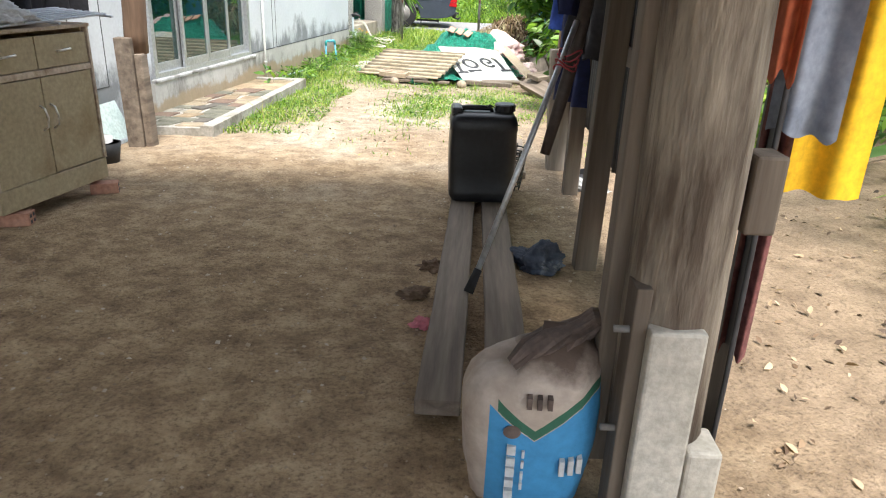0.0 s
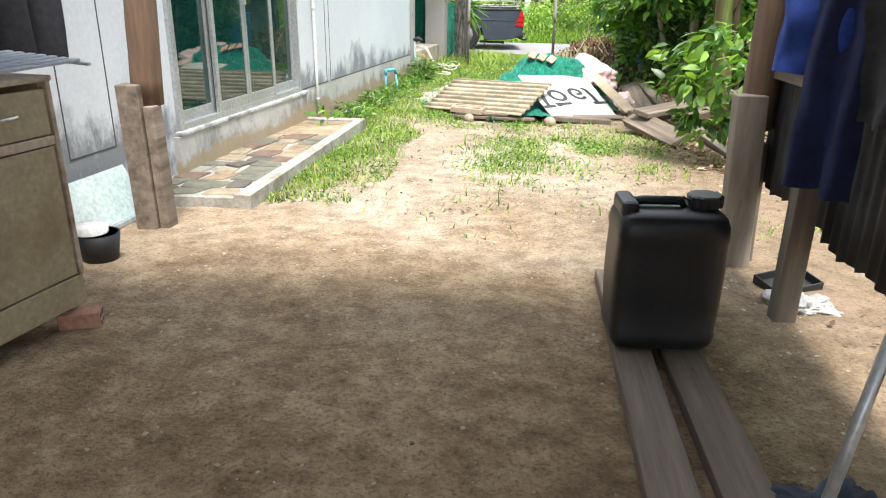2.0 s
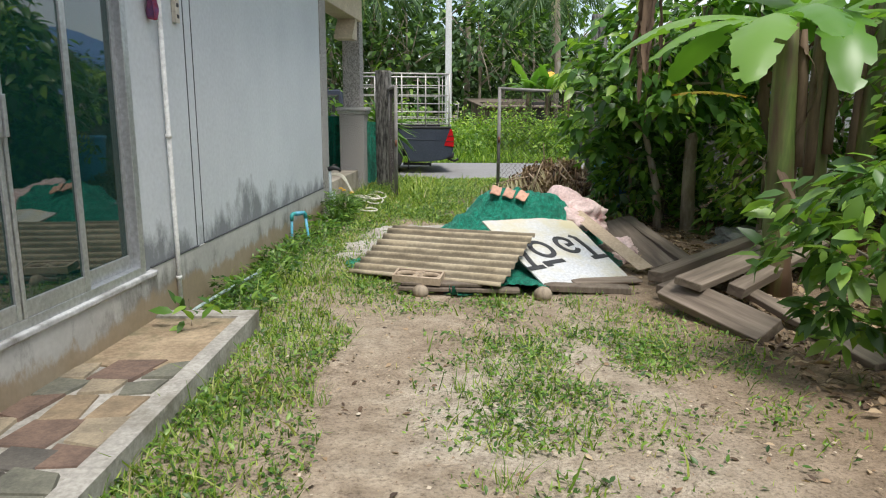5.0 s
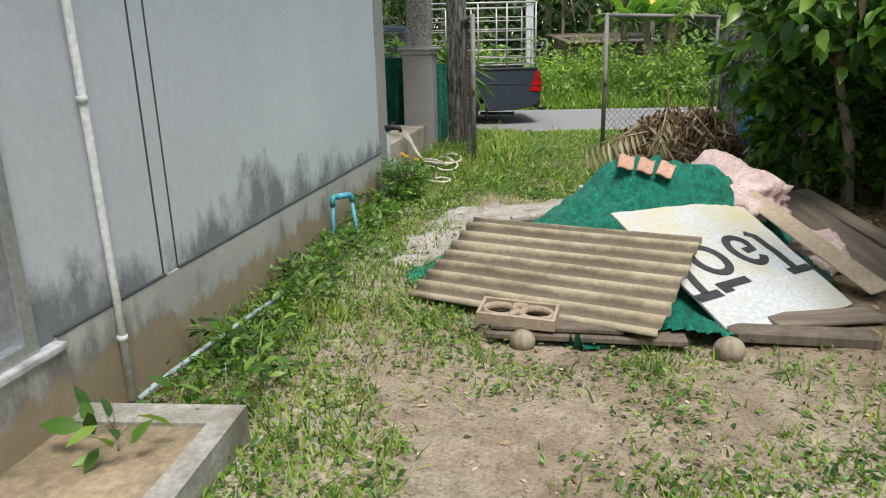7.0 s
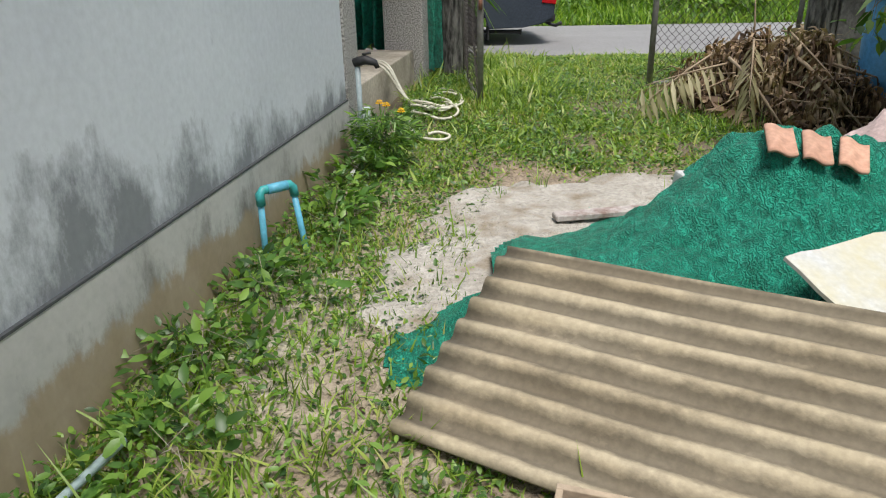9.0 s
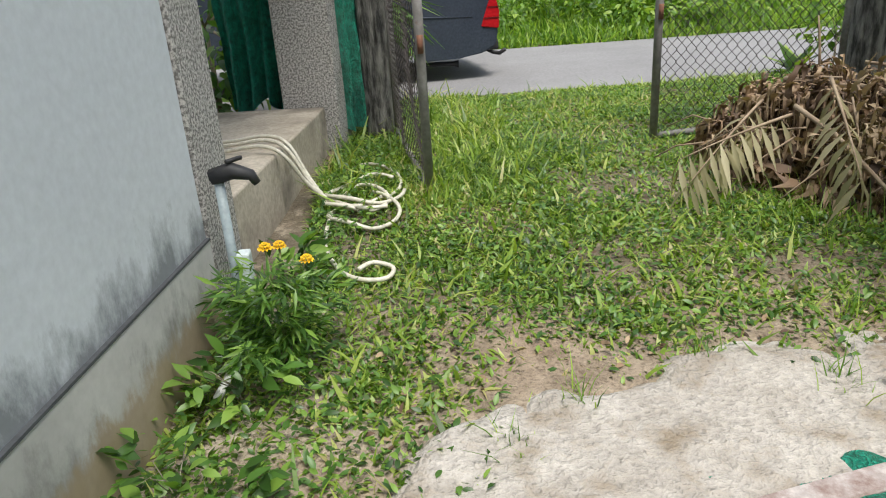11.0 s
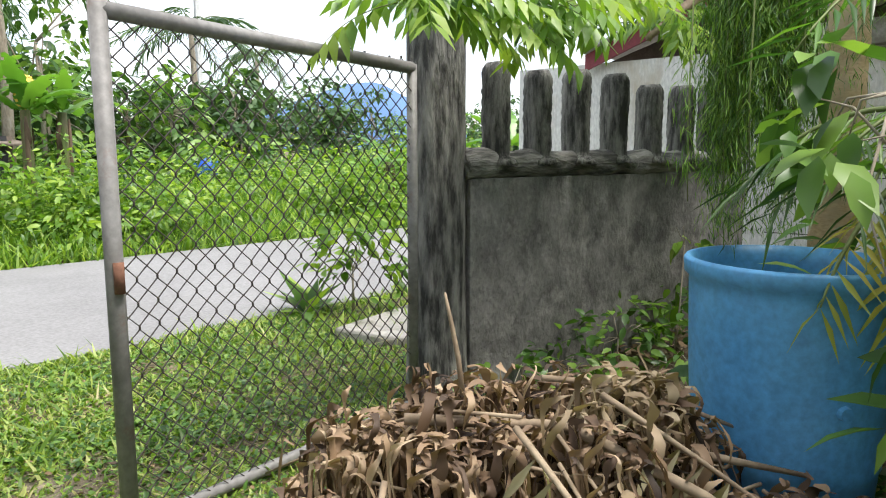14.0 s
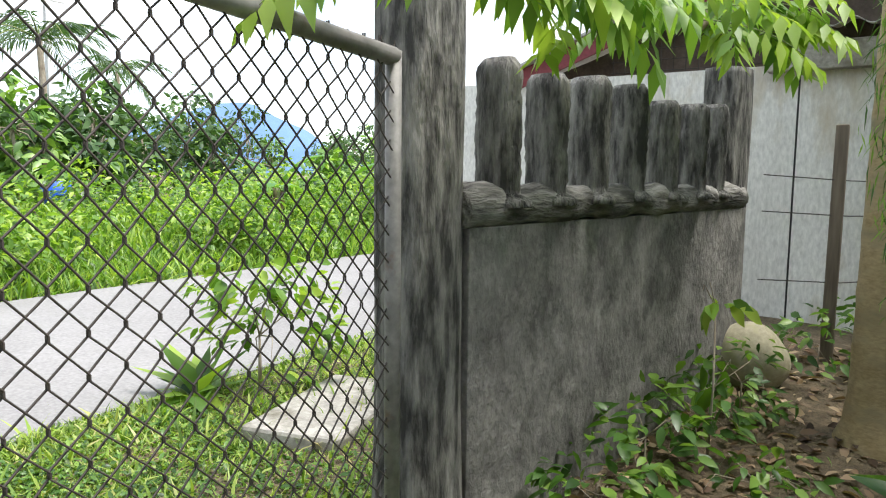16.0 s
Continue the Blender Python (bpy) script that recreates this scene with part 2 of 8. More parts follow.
M["wire"] = plain("rusty_wire", (0.055, 0.045, 0.04), 0.75)
M["truck"] = surf("slate_paint", (0.035, 0.043, 0.062), (0.048, 0.058, 0.08), 2.0, 0.25, 0.0)
M["dark"] = plain("dark_plastic", (0.02, 0.02, 0.022), 0.6)
M["rubber"] = plain("rubber", (0.015, 0.015, 0.016), 0.85)
M["red"] = plain("lamp_red", (0.45, 0.01, 0.015), 0.2)
M["white"] = plain("white_paint", (0.75, 0.75, 0.73), 0.6)
M["glass"], gn, gl_, gp = nodes_of("tinted_glass")
gp.inputs["Base Color"].default_value = (0.012, 0.075, 0.066, 1)
gp.inputs["Roughness"].default_value, gp.inputs["IOR"].default_value, gp.inputs["Transmission Weight"].default_value = 0.02, 2.1, 0.6


# ---------------------------------------------------------------- mesh helpers
def link(name, me, material, parent=None, label="", smooth=False):
    if material is not None and not me.materials:
        me.materials.append(material)
    if smooth:
        me.polygons.foreach_set("use_smooth", [True] * len(me.polygons))
    ob = new(name, me)
    if parent is not None:
        ob.parent = parent
    if label:
        ob["label"] = label
    return ob


def part(name, bm, material, parent=None, label="", smooth=False):
    me = bpy.data.meshes.new(name)
    bmesh.ops.recalc_face_normals(bm, faces=bm.faces)
    bm.to_mesh(me)
    bm.free()
    return link(name, me, material, parent, label, smooth)


def thing(name, m, label, category, group="", kind=""):
    ob = new(name)
    ob.matrix_world = m
    return tagged(ob, label, category, group, kind)


def arrays(name, v, f, material, parent=None, label="", smooth=False):
    """A mesh from numpy vertices and same-sized faces."""
    me = bpy.data.meshes.new(name)
    v, f = np.asarray(v, np.float32).reshape(-1, 3), np.asarray(f, np.int32)
    k = f.shape[1]
    me.vertices.add(len(v))
    me.vertices.foreach_set("co", v.ravel())
    me.loops.add(f.size)
    me.loops.foreach_set("vertex_index", f.ravel())
    me.polygons.add(len(f))
    me.polygons.foreach_set("loop_start", np.arange(0, f.size, k, dtype=np.int32))
    me.update(calc_edges=True)
    return link(name, me, material, parent, label, smooth)


def box(bm, lo, hi, bevel=0.0, m=None, jitter=0.0):
    lo, hi = Vector(lo), Vector(hi)
    r = bmesh.ops.create_cube(bm, size=1.0, matrix=Matrix.Translation((lo + hi) / 2) @ Matrix.Diagonal((*(hi - lo), 1)))
    vs = r["verts"]
    if jitter:
        for v in vs:
            v.co += Vector((random.uniform(-jitter, jitter), random.uniform(-jitter, jitter), random.uniform(-jitter, jitter)))
    if m is not None:
        bmesh.ops.transform(bm, matrix=m, verts=vs)
    if bevel:
        es = list({e for v in vs for e in v.link_edges})
        bmesh.ops.bevel(bm, geom=es, offset=bevel, segments=2, affect="EDGES", profile=0.5)
    return bm


def boxpart(name, lo, hi, material, parent=None, bevel=0.004, label="", m=None, jitter=0.0):
    return part(name, box(bmesh.new(), lo, hi, bevel, m, jitter), material, parent, label)


def tube(bm, pts, radii, seg=8, cap=True, squash=1.0, rough=0.0, phase=0.0):
    """A round bar along points, with a radius at each."""
    pts = [Vector(p) for p in pts]
    if not hasattr(radii, "__len__"):
        radii = [radii] * len(pts)
    rings, up = [], None
    for k, p in enumerate(pts):
        d = (pts[min(k + 1, len(pts) - 1)] - pts[max(k - 1, 0)]).normalized()
        if up is None:
            up = Vector((0, 0, 1)) if abs(d.z) < 0.9 else Vector((1, 0, 0))
        side = d.cross(up).normalized()
        up = side.cross(d).normalized()
        ring = []
        for j in range(seg):
            a = 2 * math.pi * j / seg + phase
            r = radii[k] * (1 + random.uniform(-rough, rough))
            ring.append(bm.verts.new(p + side * (math.cos(a) * r) + up * (math.sin(a) * r * squash)))
        rings.append(ring)
    for a, b in zip(rings, rings[1:]):
        for j in range(seg):
            bm.faces.new((a[j], a[(j + 1) % seg], b[(j + 1) % seg], b[j]))
    if cap and seg > 2:
        bm.faces.new(rings[0][::-1])
        bm.faces.new(rings[-1])
    return bm


def lathe(bm, prof, seg=40):
    """Turned shape from (z, r) pairs, in order along the skin."""
    rings = [[bm.verts.new((r * math.cos(2 * math.pi * j / seg), r * math.sin(2 * math.pi * j / seg), z)) for j in range(seg)] for z, r in prof]
    for a, b in zip(rings, rings[1:]):
        for j in range(seg):
            bm.faces.new((a[j], a[(j + 1) % seg], b[(j + 1) % seg], b[j]))
    bm.faces.new(rings[0][::-1])
    bm.faces.new(rings[-1])
    return bm


def loft(bm, sections, seg=48, power=6.0):
    """Rounded-box body from (z, half width, half depth) sections."""
    rings = []
    for z, a, b in sections:
        ring = []
        for j in range(seg):
            t = 2 * math.pi * j / seg + math.pi / seg
            c, s = math.cos(t), math.sin(t)
            r = (abs(c) ** power + abs(s) ** power) ** (-1 / power)
            ring.append(bm.verts.new((c * r * a, s * r * b, z)))
        rings.append(ring)
    for a, b in zip(rings, rings[1:]):
        for j in range(seg):
            bm.faces.new((a[j], a[(j + 1) % seg], b[(j + 1) % seg], b[j]))
    bm.faces.new(rings[0][::-1])
    bm.faces.new(rings[-1])
    return bm


def tubepart(name, pts, radii, material, parent=None, seg=8, label="", rough=0.0, squash=1.0, smooth=True):
    return part(name, tube(bmesh.new(), pts, radii, seg, True, squash, rough), material, parent, label, smooth)


def ground_z(x, y):
    z = np.interp(y, [-6, 0, 3, 6, 9.5, 13, 15, 17.3, 17.6, 40], [0.02, 0, -0.05, -0.11, -0.165, -0.10, -0.04, -0.05, -0.06, -0.06])
    z = z + 0.12 * np.clip((np.asarray(x) - 2.6) / 1.6, 0, 1) * np.clip((np.asarray(y) - 12.5) / 2.0, 0, 1) * np.clip((17.0 - np.asarray(y)) / 1.4, 0, 1)
    return z


def gz(x, y):
    return float(ground_z(x, y))


def frames_for(yaw, pitch, roll):
    """Rotation arrays (N,3,3) from yaw, pitch and roll arrays in radians."""
    cy, sy, cp, sp, cr, sr = np.cos(yaw), np.sin(yaw), np.cos(pitch), np.sin(pitch), np.cos(roll), np.sin(roll)
    o, i = np.zeros_like(yaw), np.ones_like(yaw)
    Z = np.stack([np.stack([cy, -sy, o], -1), np.stack([sy, cy, o], -1), np.stack([o, o, i], -1)], -2)
    X = np.stack([np.stack([i, o, o], -1), np.stack([o, cp, -sp], -1), np.stack([o, sp, cp], -1)], -2)
    Y = np.stack([np.stack([cr, o, sr], -1), np.stack([o, i, o], -1), np.stack([-sr, o, cr], -1)], -2)
    return Z @ X @ Y


def scatter(tv, tf, R, S, P):
    """Copies of a small template, turned by R, sized by S and set at P, in one vertex and face array."""
    tv, tf = np.asarray(tv, float), np.asarray(tf)
    S = np.asarray(S, float)
    S = S[:, None, None] if S.ndim == 1 else S[:, None, :]
    v = np.einsum("nij,nkj->nki", R, tv[None] * S) + P[:, None, :]
    f = tf[None] + (np.arange(len(P)) * len(tv))[:, None, None]
    return v.reshape(-1, 3), f.reshape(-1, tf.shape[1])


# leaf blades lie along +y from their stalk, 1 long
LEAF_V = [(0, 0, 0), (0.2, 0.28, 0.05), (0, 0.33, 0), (-0.2, 0.28, 0.05), (0.19, 0.62, 0.0), (0, 0.66, -0.05), (-0.19, 0.62, 0.0), (0, 1, -0.16)]
LEAF_F = [(0, 1, 2), (0, 2, 3), (1, 4, 5), (1, 5, 2), (3, 2, 5), (3, 5, 6), (4, 7, 5), (6, 5, 7)]
SLIM_V = [(0, 0, 0), (0.09, 0.4, 0.03), (0, 0.42, 0), (-0.09, 0.4, 0.03), (0, 1, -0.1)]
SLIM_F = [(0, 1, 2), (0, 2, 3), (1, 4, 2), (3, 2, 4)]
BLADE_V = [(-0.5, 0, 0), (0.5, 0, 0), (-0.4, 0.05, 0.5), (0.4, 0.05, 0.5), (0, 0.32, 1.0)]
BLADE_F = [(0, 1, 3), (0, 3, 2), (2, 3, 4)]


def leaf_cloud(n, centre, radii, size, rng, shape=(LEAF_V, LEAF_F), lumps=9, droop=0.35, shell=0.55, lump_size=0.5):
    """Leaves gathered in lumps inside an ellipsoid, denser toward the outside, with gaps between the lumps."""
    c, r = np.asarray(centre, float), np.asarray(radii, float)
    lc = rng.normal(size=(lumps, 3))
    lc /= np.linalg.norm(lc, axis=1)[:, None]
    lc *= rng.uniform(shell, 1.0, (lumps, 1))
    which = rng.integers(0, lumps, n)
    off = rng.normal(size=(n, 3))
    off /= np.linalg.norm(off, axis=1)[:, None]
    off *= (rng.uniform(0.25, 1.0, (n, 1)) ** 0.5) * lump_size * rng.uniform(0.6, 1.2, lumps)[which][:, None]
    p = c + (lc[which] + off) * r
    out = lc[which] * 0.6 + off
    yaw = np.arctan2(-out[:, 0], out[:, 1]) + rng.normal(0, 0.7, n)
    pitch = -droop + rng.normal(0, 0.45, n)
    R = frames_for(yaw, pitch, rng.normal(0, 0.5, n))
    return scatter(shape[0], shape[1], R, size * rng.uniform(0.6, 1.25, n), p)

# ---------------------------------------------------------------- ground and road
def build_ground():
    xs = np.concatenate([np.array([-900, -300, -120, -60, -35, -22, -14, -9]), np.arange(-6, 8.01, 0.14), np.array([10, 14, 22, 35, 60, 120, 300, 900])])
    ys = np.concatenate([np.array([-300, -80, -30, -14, -8]), np.arange(-4, 18.01, 0.14), np.arange(18.5, 24, 0.6), np.array([26, 30, 36, 45, 60, 90, 150, 300, 900])])
    X, Y = np.meshgrid(xs, ys)
    Z = ground_z(X, Y)
    rough = np.array([[noise.noise(Vector((x * 1.7, y * 1.7, 0))) * 0.022 + noise.noise(Vector((x * 5, y * 5, 3))) * 0.009 for x in xs] for y in ys])
    Z = Z + rough * ((X > -6.1) & (X < 8.1) & (Y > -4.1) & (Y < 17.3)) - 0.10 * np.clip((Y - 17.25) / 0.3, 0, 1) * (Y < 24)
    Z = Z + np.clip((Y - 24) / 12, 0, 1) * 0.25
    n = len(xs)
    idx = np.arange(len(ys) * n).reshape(len(ys), n)
    f = np.stack([idx[:-1, :-1], idx[:-1, 1:], idx[1:, 1:], idx[1:, :-1]], -1).reshape(-1, 4)
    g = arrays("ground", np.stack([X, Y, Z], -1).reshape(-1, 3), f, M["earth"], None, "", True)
    tagged(g, "bare sandy brown earth yard with tufts and litter", "ground", kind="structure")
    xs = np.arange(-60, 60.1, 1.5)
    bm = bmesh.new()
    rows = []
    for x in xs:
        k = 0.0028 * max(0.0, x - 4) ** 2
        a, b = 17.52 - 0.03 * x + 0.10 * noise.noise(Vector((x * 0.8, 1, 0))) - k, 21.15 - 0.03 * x + 0.05 * noise.noise(Vector((x * 0.7, 5, 0))) - k
        rows.append([bm.verts.new((x, a, -0.16)), bm.verts.new((x, a, -0.05)), bm.verts.new((x, (a + b) / 2, -0.03)), bm.verts.new((x, b, -0.05)), bm.verts.new((x, b, -0.16))])
    for a, b in zip(rows, rows[1:]):
        for k in range(4):
            bm.faces.new((a[k], a[k + 1], b[k + 1], b[k]))
    tagged(part("road", bm, M["road"]), "pale grey worn concrete lane beyond the gate", "road", kind="structure")


build_ground()

# ---------------------------------------------------------------- house
H = pose(-2.345, 9.7, 0, 0, 0, -7.87)      # local y runs along the wall toward the road, x out of it
WS, WE, WZ0, WZ1, WTOP = -3.08, -0.86, 0.26, 2.25, 3.0
FAR = 3.56


def build_house():
    bm = bmesh.new()
    for lo, hi in (((-0.15, -14, -0.4), (0, WS, WTOP)), ((-0.15, WS, -0.4), (0, WE, WZ0)), ((-0.15, WS, WZ1), (0, WE, WTOP)), ((-0.15, WE, -0.4), (0, FAR, WTOP)),
                   ((-6, FAR - 0.15, -0.4), (-0.15, FAR, WTOP)), ((-6, -14, -0.4), (-5.85, FAR - 0.15, WTOP)), ((-5.85, -14, -0.4), (-0.15, -13.85, WTOP))):
        box(bm, lo, hi)
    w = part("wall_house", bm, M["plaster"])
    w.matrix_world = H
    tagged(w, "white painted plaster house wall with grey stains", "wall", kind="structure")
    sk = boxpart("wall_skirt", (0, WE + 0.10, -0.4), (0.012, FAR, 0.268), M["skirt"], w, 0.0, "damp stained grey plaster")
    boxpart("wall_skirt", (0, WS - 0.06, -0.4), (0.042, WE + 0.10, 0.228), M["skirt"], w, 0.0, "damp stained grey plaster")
    # scored joints in the plaster
    bm = bmesh.new()
    for lo, hi in (((0, 0.045, 0.2685), (0.0145, FAR, 0.277)), ((0, WE + 0.1, 0.2685), (0.0145, -0.06, 0.277)), ((0, 0.045, 0.276), (0.003, 0.054, WTOP)), ((0, -0.072, 0.258), (0.003, -0.062, WTOP))):
        box(bm, lo, hi)
    for y in (-5.2, -4.78, -4.2, -3.78):
        box(bm, (0, y, 0.30), (0.003, y + 0.008, 2.1))
    for y in (-5.2, -4.2):
        box(bm, (0, y, 0.292), (0.003, y + 0.428, 0.30))
    part("groove", bm, M["groove"], w, "scored dark joint lines")
    c = boxpart("ceiling_house", (-6, -14, WTOP), (0.45, FAR + 2.9, WTOP + 0.14), M["plaster"], None, 0.01)
    c.matrix_world = H
    tagged(c, "plain soffit and ceiling slab of the house", "ceiling", kind="structure")
    fl = boxpart("floor_house", (-5.85, -13.8, 0.05), (-0.15, FAR - 0.15, 0.15), M["concrete"], None, 0.0)
    fl.matrix_world = H
    tagged(fl, "dim grey concrete floor inside the house", "floor", kind="structure")
    # sliding window
    win = thing("window_1", H, "four-panel sliding window with tinted green glass", "window", kind="structure")
    for lo, hi in (((-0.08, WS, WZ0), (0.03, WS + 0.06, WZ1)), ((-0.08, WE - 0.06, WZ0), (0.03, WE, WZ1)), ((-0.08, WS + 0.06, WZ0), (0.03, WE - 0.06, WZ0 + 0.05)), ((-0.08, WS + 0.06, WZ1 - 0.05), (0.03, WE - 0.06, WZ1))):
        boxpart("window_frame", lo, hi, M["alu"], win, 0.004)
    w4 = (WE - WS - 0.12) / 4
    for k in range(4):
        a, b, x = WS + 0.06 + k * w4, WS + 0.06 + (k + 1) * w4, (-0.045, 0.0, 0.0, -0.045)[k]
        bm = bmesh.new()
        for lo, hi in (((x, a - 0.01, WZ0 + 0.05), (x + 0.03, a + 0.035, WZ1 - 0.05)), ((x, b - 0.035, WZ0 + 0.05), (x + 0.03, b + 0.01, WZ1 - 0.05)), ((x + 0.002, a + 0.035, WZ0 + 0.05), (x + 0.028, b - 0.035, WZ0 + 0.13)), ((x + 0.002, a + 0.035, WZ1 - 0.10), (x + 0.028, b - 0.035, WZ1 - 0.05))):
            box(bm, lo, hi, 0.003)
        sash = part("sash", bm, M["alu"], win)
        boxpart("pane", (x + 0.012, a + 0.03, WZ0 + 0.12), (x + 0.018, b - 0.03, WZ1 - 0.09), M["glass"], sash, 0.0, "tinted green glass")
        if k in (1, 2):
            y = b - 0.02 if k == 1 else a + 0.02
            boxpart("handle", (x + 0.03, y - 0.012, 1.12), (x + 0.045, y + 0.012, 1.30), M["alu"], sash, 0.004)
    boxpart("window_sill", (0.001, WS - 0.04, 0.23), (0.056, WE + 0.10, 0.262), M["sill"], win, 0.008, "chipped grey cement sill")
    # socket box and a rag hung by the window
    ob = thing("socket_box", H @ pose(0, -0.20, 1.86), "small yellowed socket box on the house wall", "socket")
    boxpart("box", (0.001, -0.03, -0.08), (0.03, 0.03, 0.08), plain("old_ivory", (0.55, 0.50, 0.42), 0.6), ob, 0.004)
    for z in (-0.04, 0.03):
        boxpart("outlet", (0.03, -0.014, z - 0.012), (0.033, 0.014, z + 0.012), M["dark"], ob, 0.001)
    # down pipe
    dp = thing("drain_pipe", H, "thin white plastic pipe down the house wall", "pipe")
    tubepart("pipe", [(0.03, -0.44, -0.14), (0.03, -0.44, 0.4), (0.03, -0.47, WTOP)], 0.016, M["white"], dp)
    for z in (0.12, 1.05, 2.0):
        tubepart("clip", [(0.03, -0.44 - 0.011 * z, z), (0.03, -0.44 - 0.011 * z, z + 0.025)], 0.021, M["white"], dp)


build_house()


def build_porch():
    po = boxpart("porch_floor", (-4, FAR, -0.4), (-0.07, 6.06, 0.268), surf("porch_cement", (0.36, 0.31, 0.24), (0.54, 0.48, 0.39), 2.6, 0.85, 0.3, 0.006, dirt=(0.19, 0.165, 0.13), dirt_scale=1.6, dirt_at=0.56), None, 0.012)
    po.matrix_world = H
    tagged(po, "raised grey concrete porch floor with worn edge", "porch", kind="structure")
    # speckled corner pier where the wall ends
    pr = boxpart("corner_pier", (-0.30, FAR + 0.012, -0.3), (0.012, FAR + 0.30, WTOP), M["column"], None, 0.012)
    pr.matrix_world = H
    tagged(pr, "grey pebble-rendered corner pier at the house end", "pillar", kind="structure")
    pi = thing("porch_pillar", H @ pose(0.04, 6.28, 0.145), "pebble-rendered porch pillar with moulded cap", "pillar")
    boxpart("lower_shaft", (-0.40, -0.2, -0.5), (-0.02, 0.2, 0.98), M["column"], pi, 0.012)
    for k, (a, z0, z1) in enumerate(((0.215, 0.98, 1.03), (0.24, 1.03, 1.07), (0.225, 1.07, 1.09))):
        boxpart("cap", (-0.21 - a, -a, z0), (-0.21 + a, a, z1), M["trim"], pi, 0.012, "grey moulded cap")
    boxpart("upper_shaft", (-0.345, -0.135, 1.09), (-0.075, 0.135, 2.45), M["column"], pi, 0.01)
    bm = bmesh.new()
    box(bm, (-0.36, FAR, 2.5), (-0.06, 6.2, WTOP), 0.01)
    for k in range(5):
        a = 0.34 - 0.06 * k
        box(bm, (-0.345, 5.865 - a, 2.5 - 0.06 * (5 - k) + 0.0), (-0.075, 5.865, 2.5 - 0.06 * (4 - k)))
    b = part("beam_porch", bm, surf("beige_render", (0.55, 0.46, 0.33), (0.64, 0.55, 0.42), 4.0, 0.85))
    b.matrix_world = H @ pose(0.06, 0, 0)
    tagged(b, "beige porch beam stepped where it meets the pillar", "beam", kind="structure")


build_porch()


def build_slab():
    """Stone-topped step under the window, with a raised cement kerb."""
    m = Matrix.Translation((0, 0, 0))
    s = thing("stone_step", m, "low step of mixed stones set in cement under the window", "step")
    near, far = ((-2.86, 6.02), (-2.03, 6.02)), ((-2.44, 9.02), (-1.81, 9.0))
    def at(u, v):
        a = Vector(near[0]).lerp(Vector(near[1]), u)
        return a.lerp(Vector(far[0]).lerp(Vector(far[1]), u), v)
    bm = bmesh.new()
    ring = [at(0, 0), at(1, 0), at(1, 1), at(0, 1)]
    lo = [bm.verts.new((p.x, p.y, -0.35)) for p in ring]
    hi = [bm.verts.new((p.x, p.y, -0.045)) for p in ring]
    bm.faces.new(hi)
    for k in range(4):
        bm.faces.new((lo[k], lo[(k + 1) % 4], hi[(k + 1) % 4], hi[k]))
    part("base", bm, M["concrete"], s)
    for (u0, v0, u1, v1) in ((0.86, 0.0, 1.0, 1.0), (0.0, 0.955, 0.86, 1.0)):
        bm = bmesh.new()
        ps = [at(u0, v0), at(u1, v0), at(u1, v1), at(u0, v1)]
        a = [bm.verts.new((p.x, p.y, -0.045)) for p in ps]
        b = [bm.verts.new((p.x, p.y, -0.022)) for p in ps]
        bm.faces.new(b)
        for k in range(4):
            bm.faces.new((a[k], a[(k + 1) % 4], b[(k + 1) % 4], b[k]))
        part("kerb", bm, M["concrete"], s, "raised cement edge")
    stone, n, l, p = nodes_of("mixed_stone")
    oi = n.new("ShaderNodeObjectInfo")
    tone = ramp(n, l, oi.outputs["Random"], [(0.0, (0.155, 0.105, 0.082)), (0.2, (0.25, 0.19, 0.125)), (0.4, (0.15, 0.15, 0.12)), (0.6, (0.28, 0.235, 0.17)), (0.8, (0.10, 0.092, 0.082)), (0.92, (0.28, 0.27, 0.235))])
    tone.color_ramp.interpolation = "CONSTANT"
    cloud, grit = noise_node(n, l, 7.0, 7, None, 0.7), noise_node(n, l, 70.0, 4)
    col = mixc(n, l, 0.9, tone.outputs["Color"], ramp(n, l, cloud.outputs["Fac"], [(0.32, (0.55, 0.55, 0.55)), (0.68, (1.35, 1.32, 1.25))]).outputs["Color"], "MULTIPLY")
    l.new(mixc(n, l, 0.7, col, ramp(n, l, grit.outputs["Fac"], [(0.3, (0.7, 0.7, 0.7)), (0.7, (1.15, 1.15, 1.15))]).outputs["Color"], "MULTIPLY"), p.inputs["Base Color"])
    p.inputs["Roughness"].default_value = 0.85
    bump(n, l, p, cloud.outputs["Fac"], 0.6, 0.015)
    # sandy cement where the stones have worn away, toward the far end
    bm = bmesh.new()
    ps = [at(0.0, 0.70), at(0.86, 0.66), at(0.86, 0.955), at(0.0, 0.955)]
    lo_, hi_ = [bm.verts.new((p_.x, p_.y, -0.046)) for p_ in ps], [bm.verts.new((p_.x, p_.y, -0.037)) for p_ in ps]
    bm.faces.new(hi_)
    for k in range(4):
        bm.faces.new((lo_[k], lo_[(k + 1) % 4], hi_[(k + 1) % 4], hi_[k]))
    part("fill", bm, surf("sandy_cement", (0.24, 0.175, 0.11), (0.40, 0.31, 0.205), 5.0, 0.95, 0.6, 0.012, dirt=(0.16, 0.14, 0.08), dirt_scale=4.0, dirt_at=0.56), s, "worn sandy brown cement")
    rng = random.Random(4)
    v = 0.01
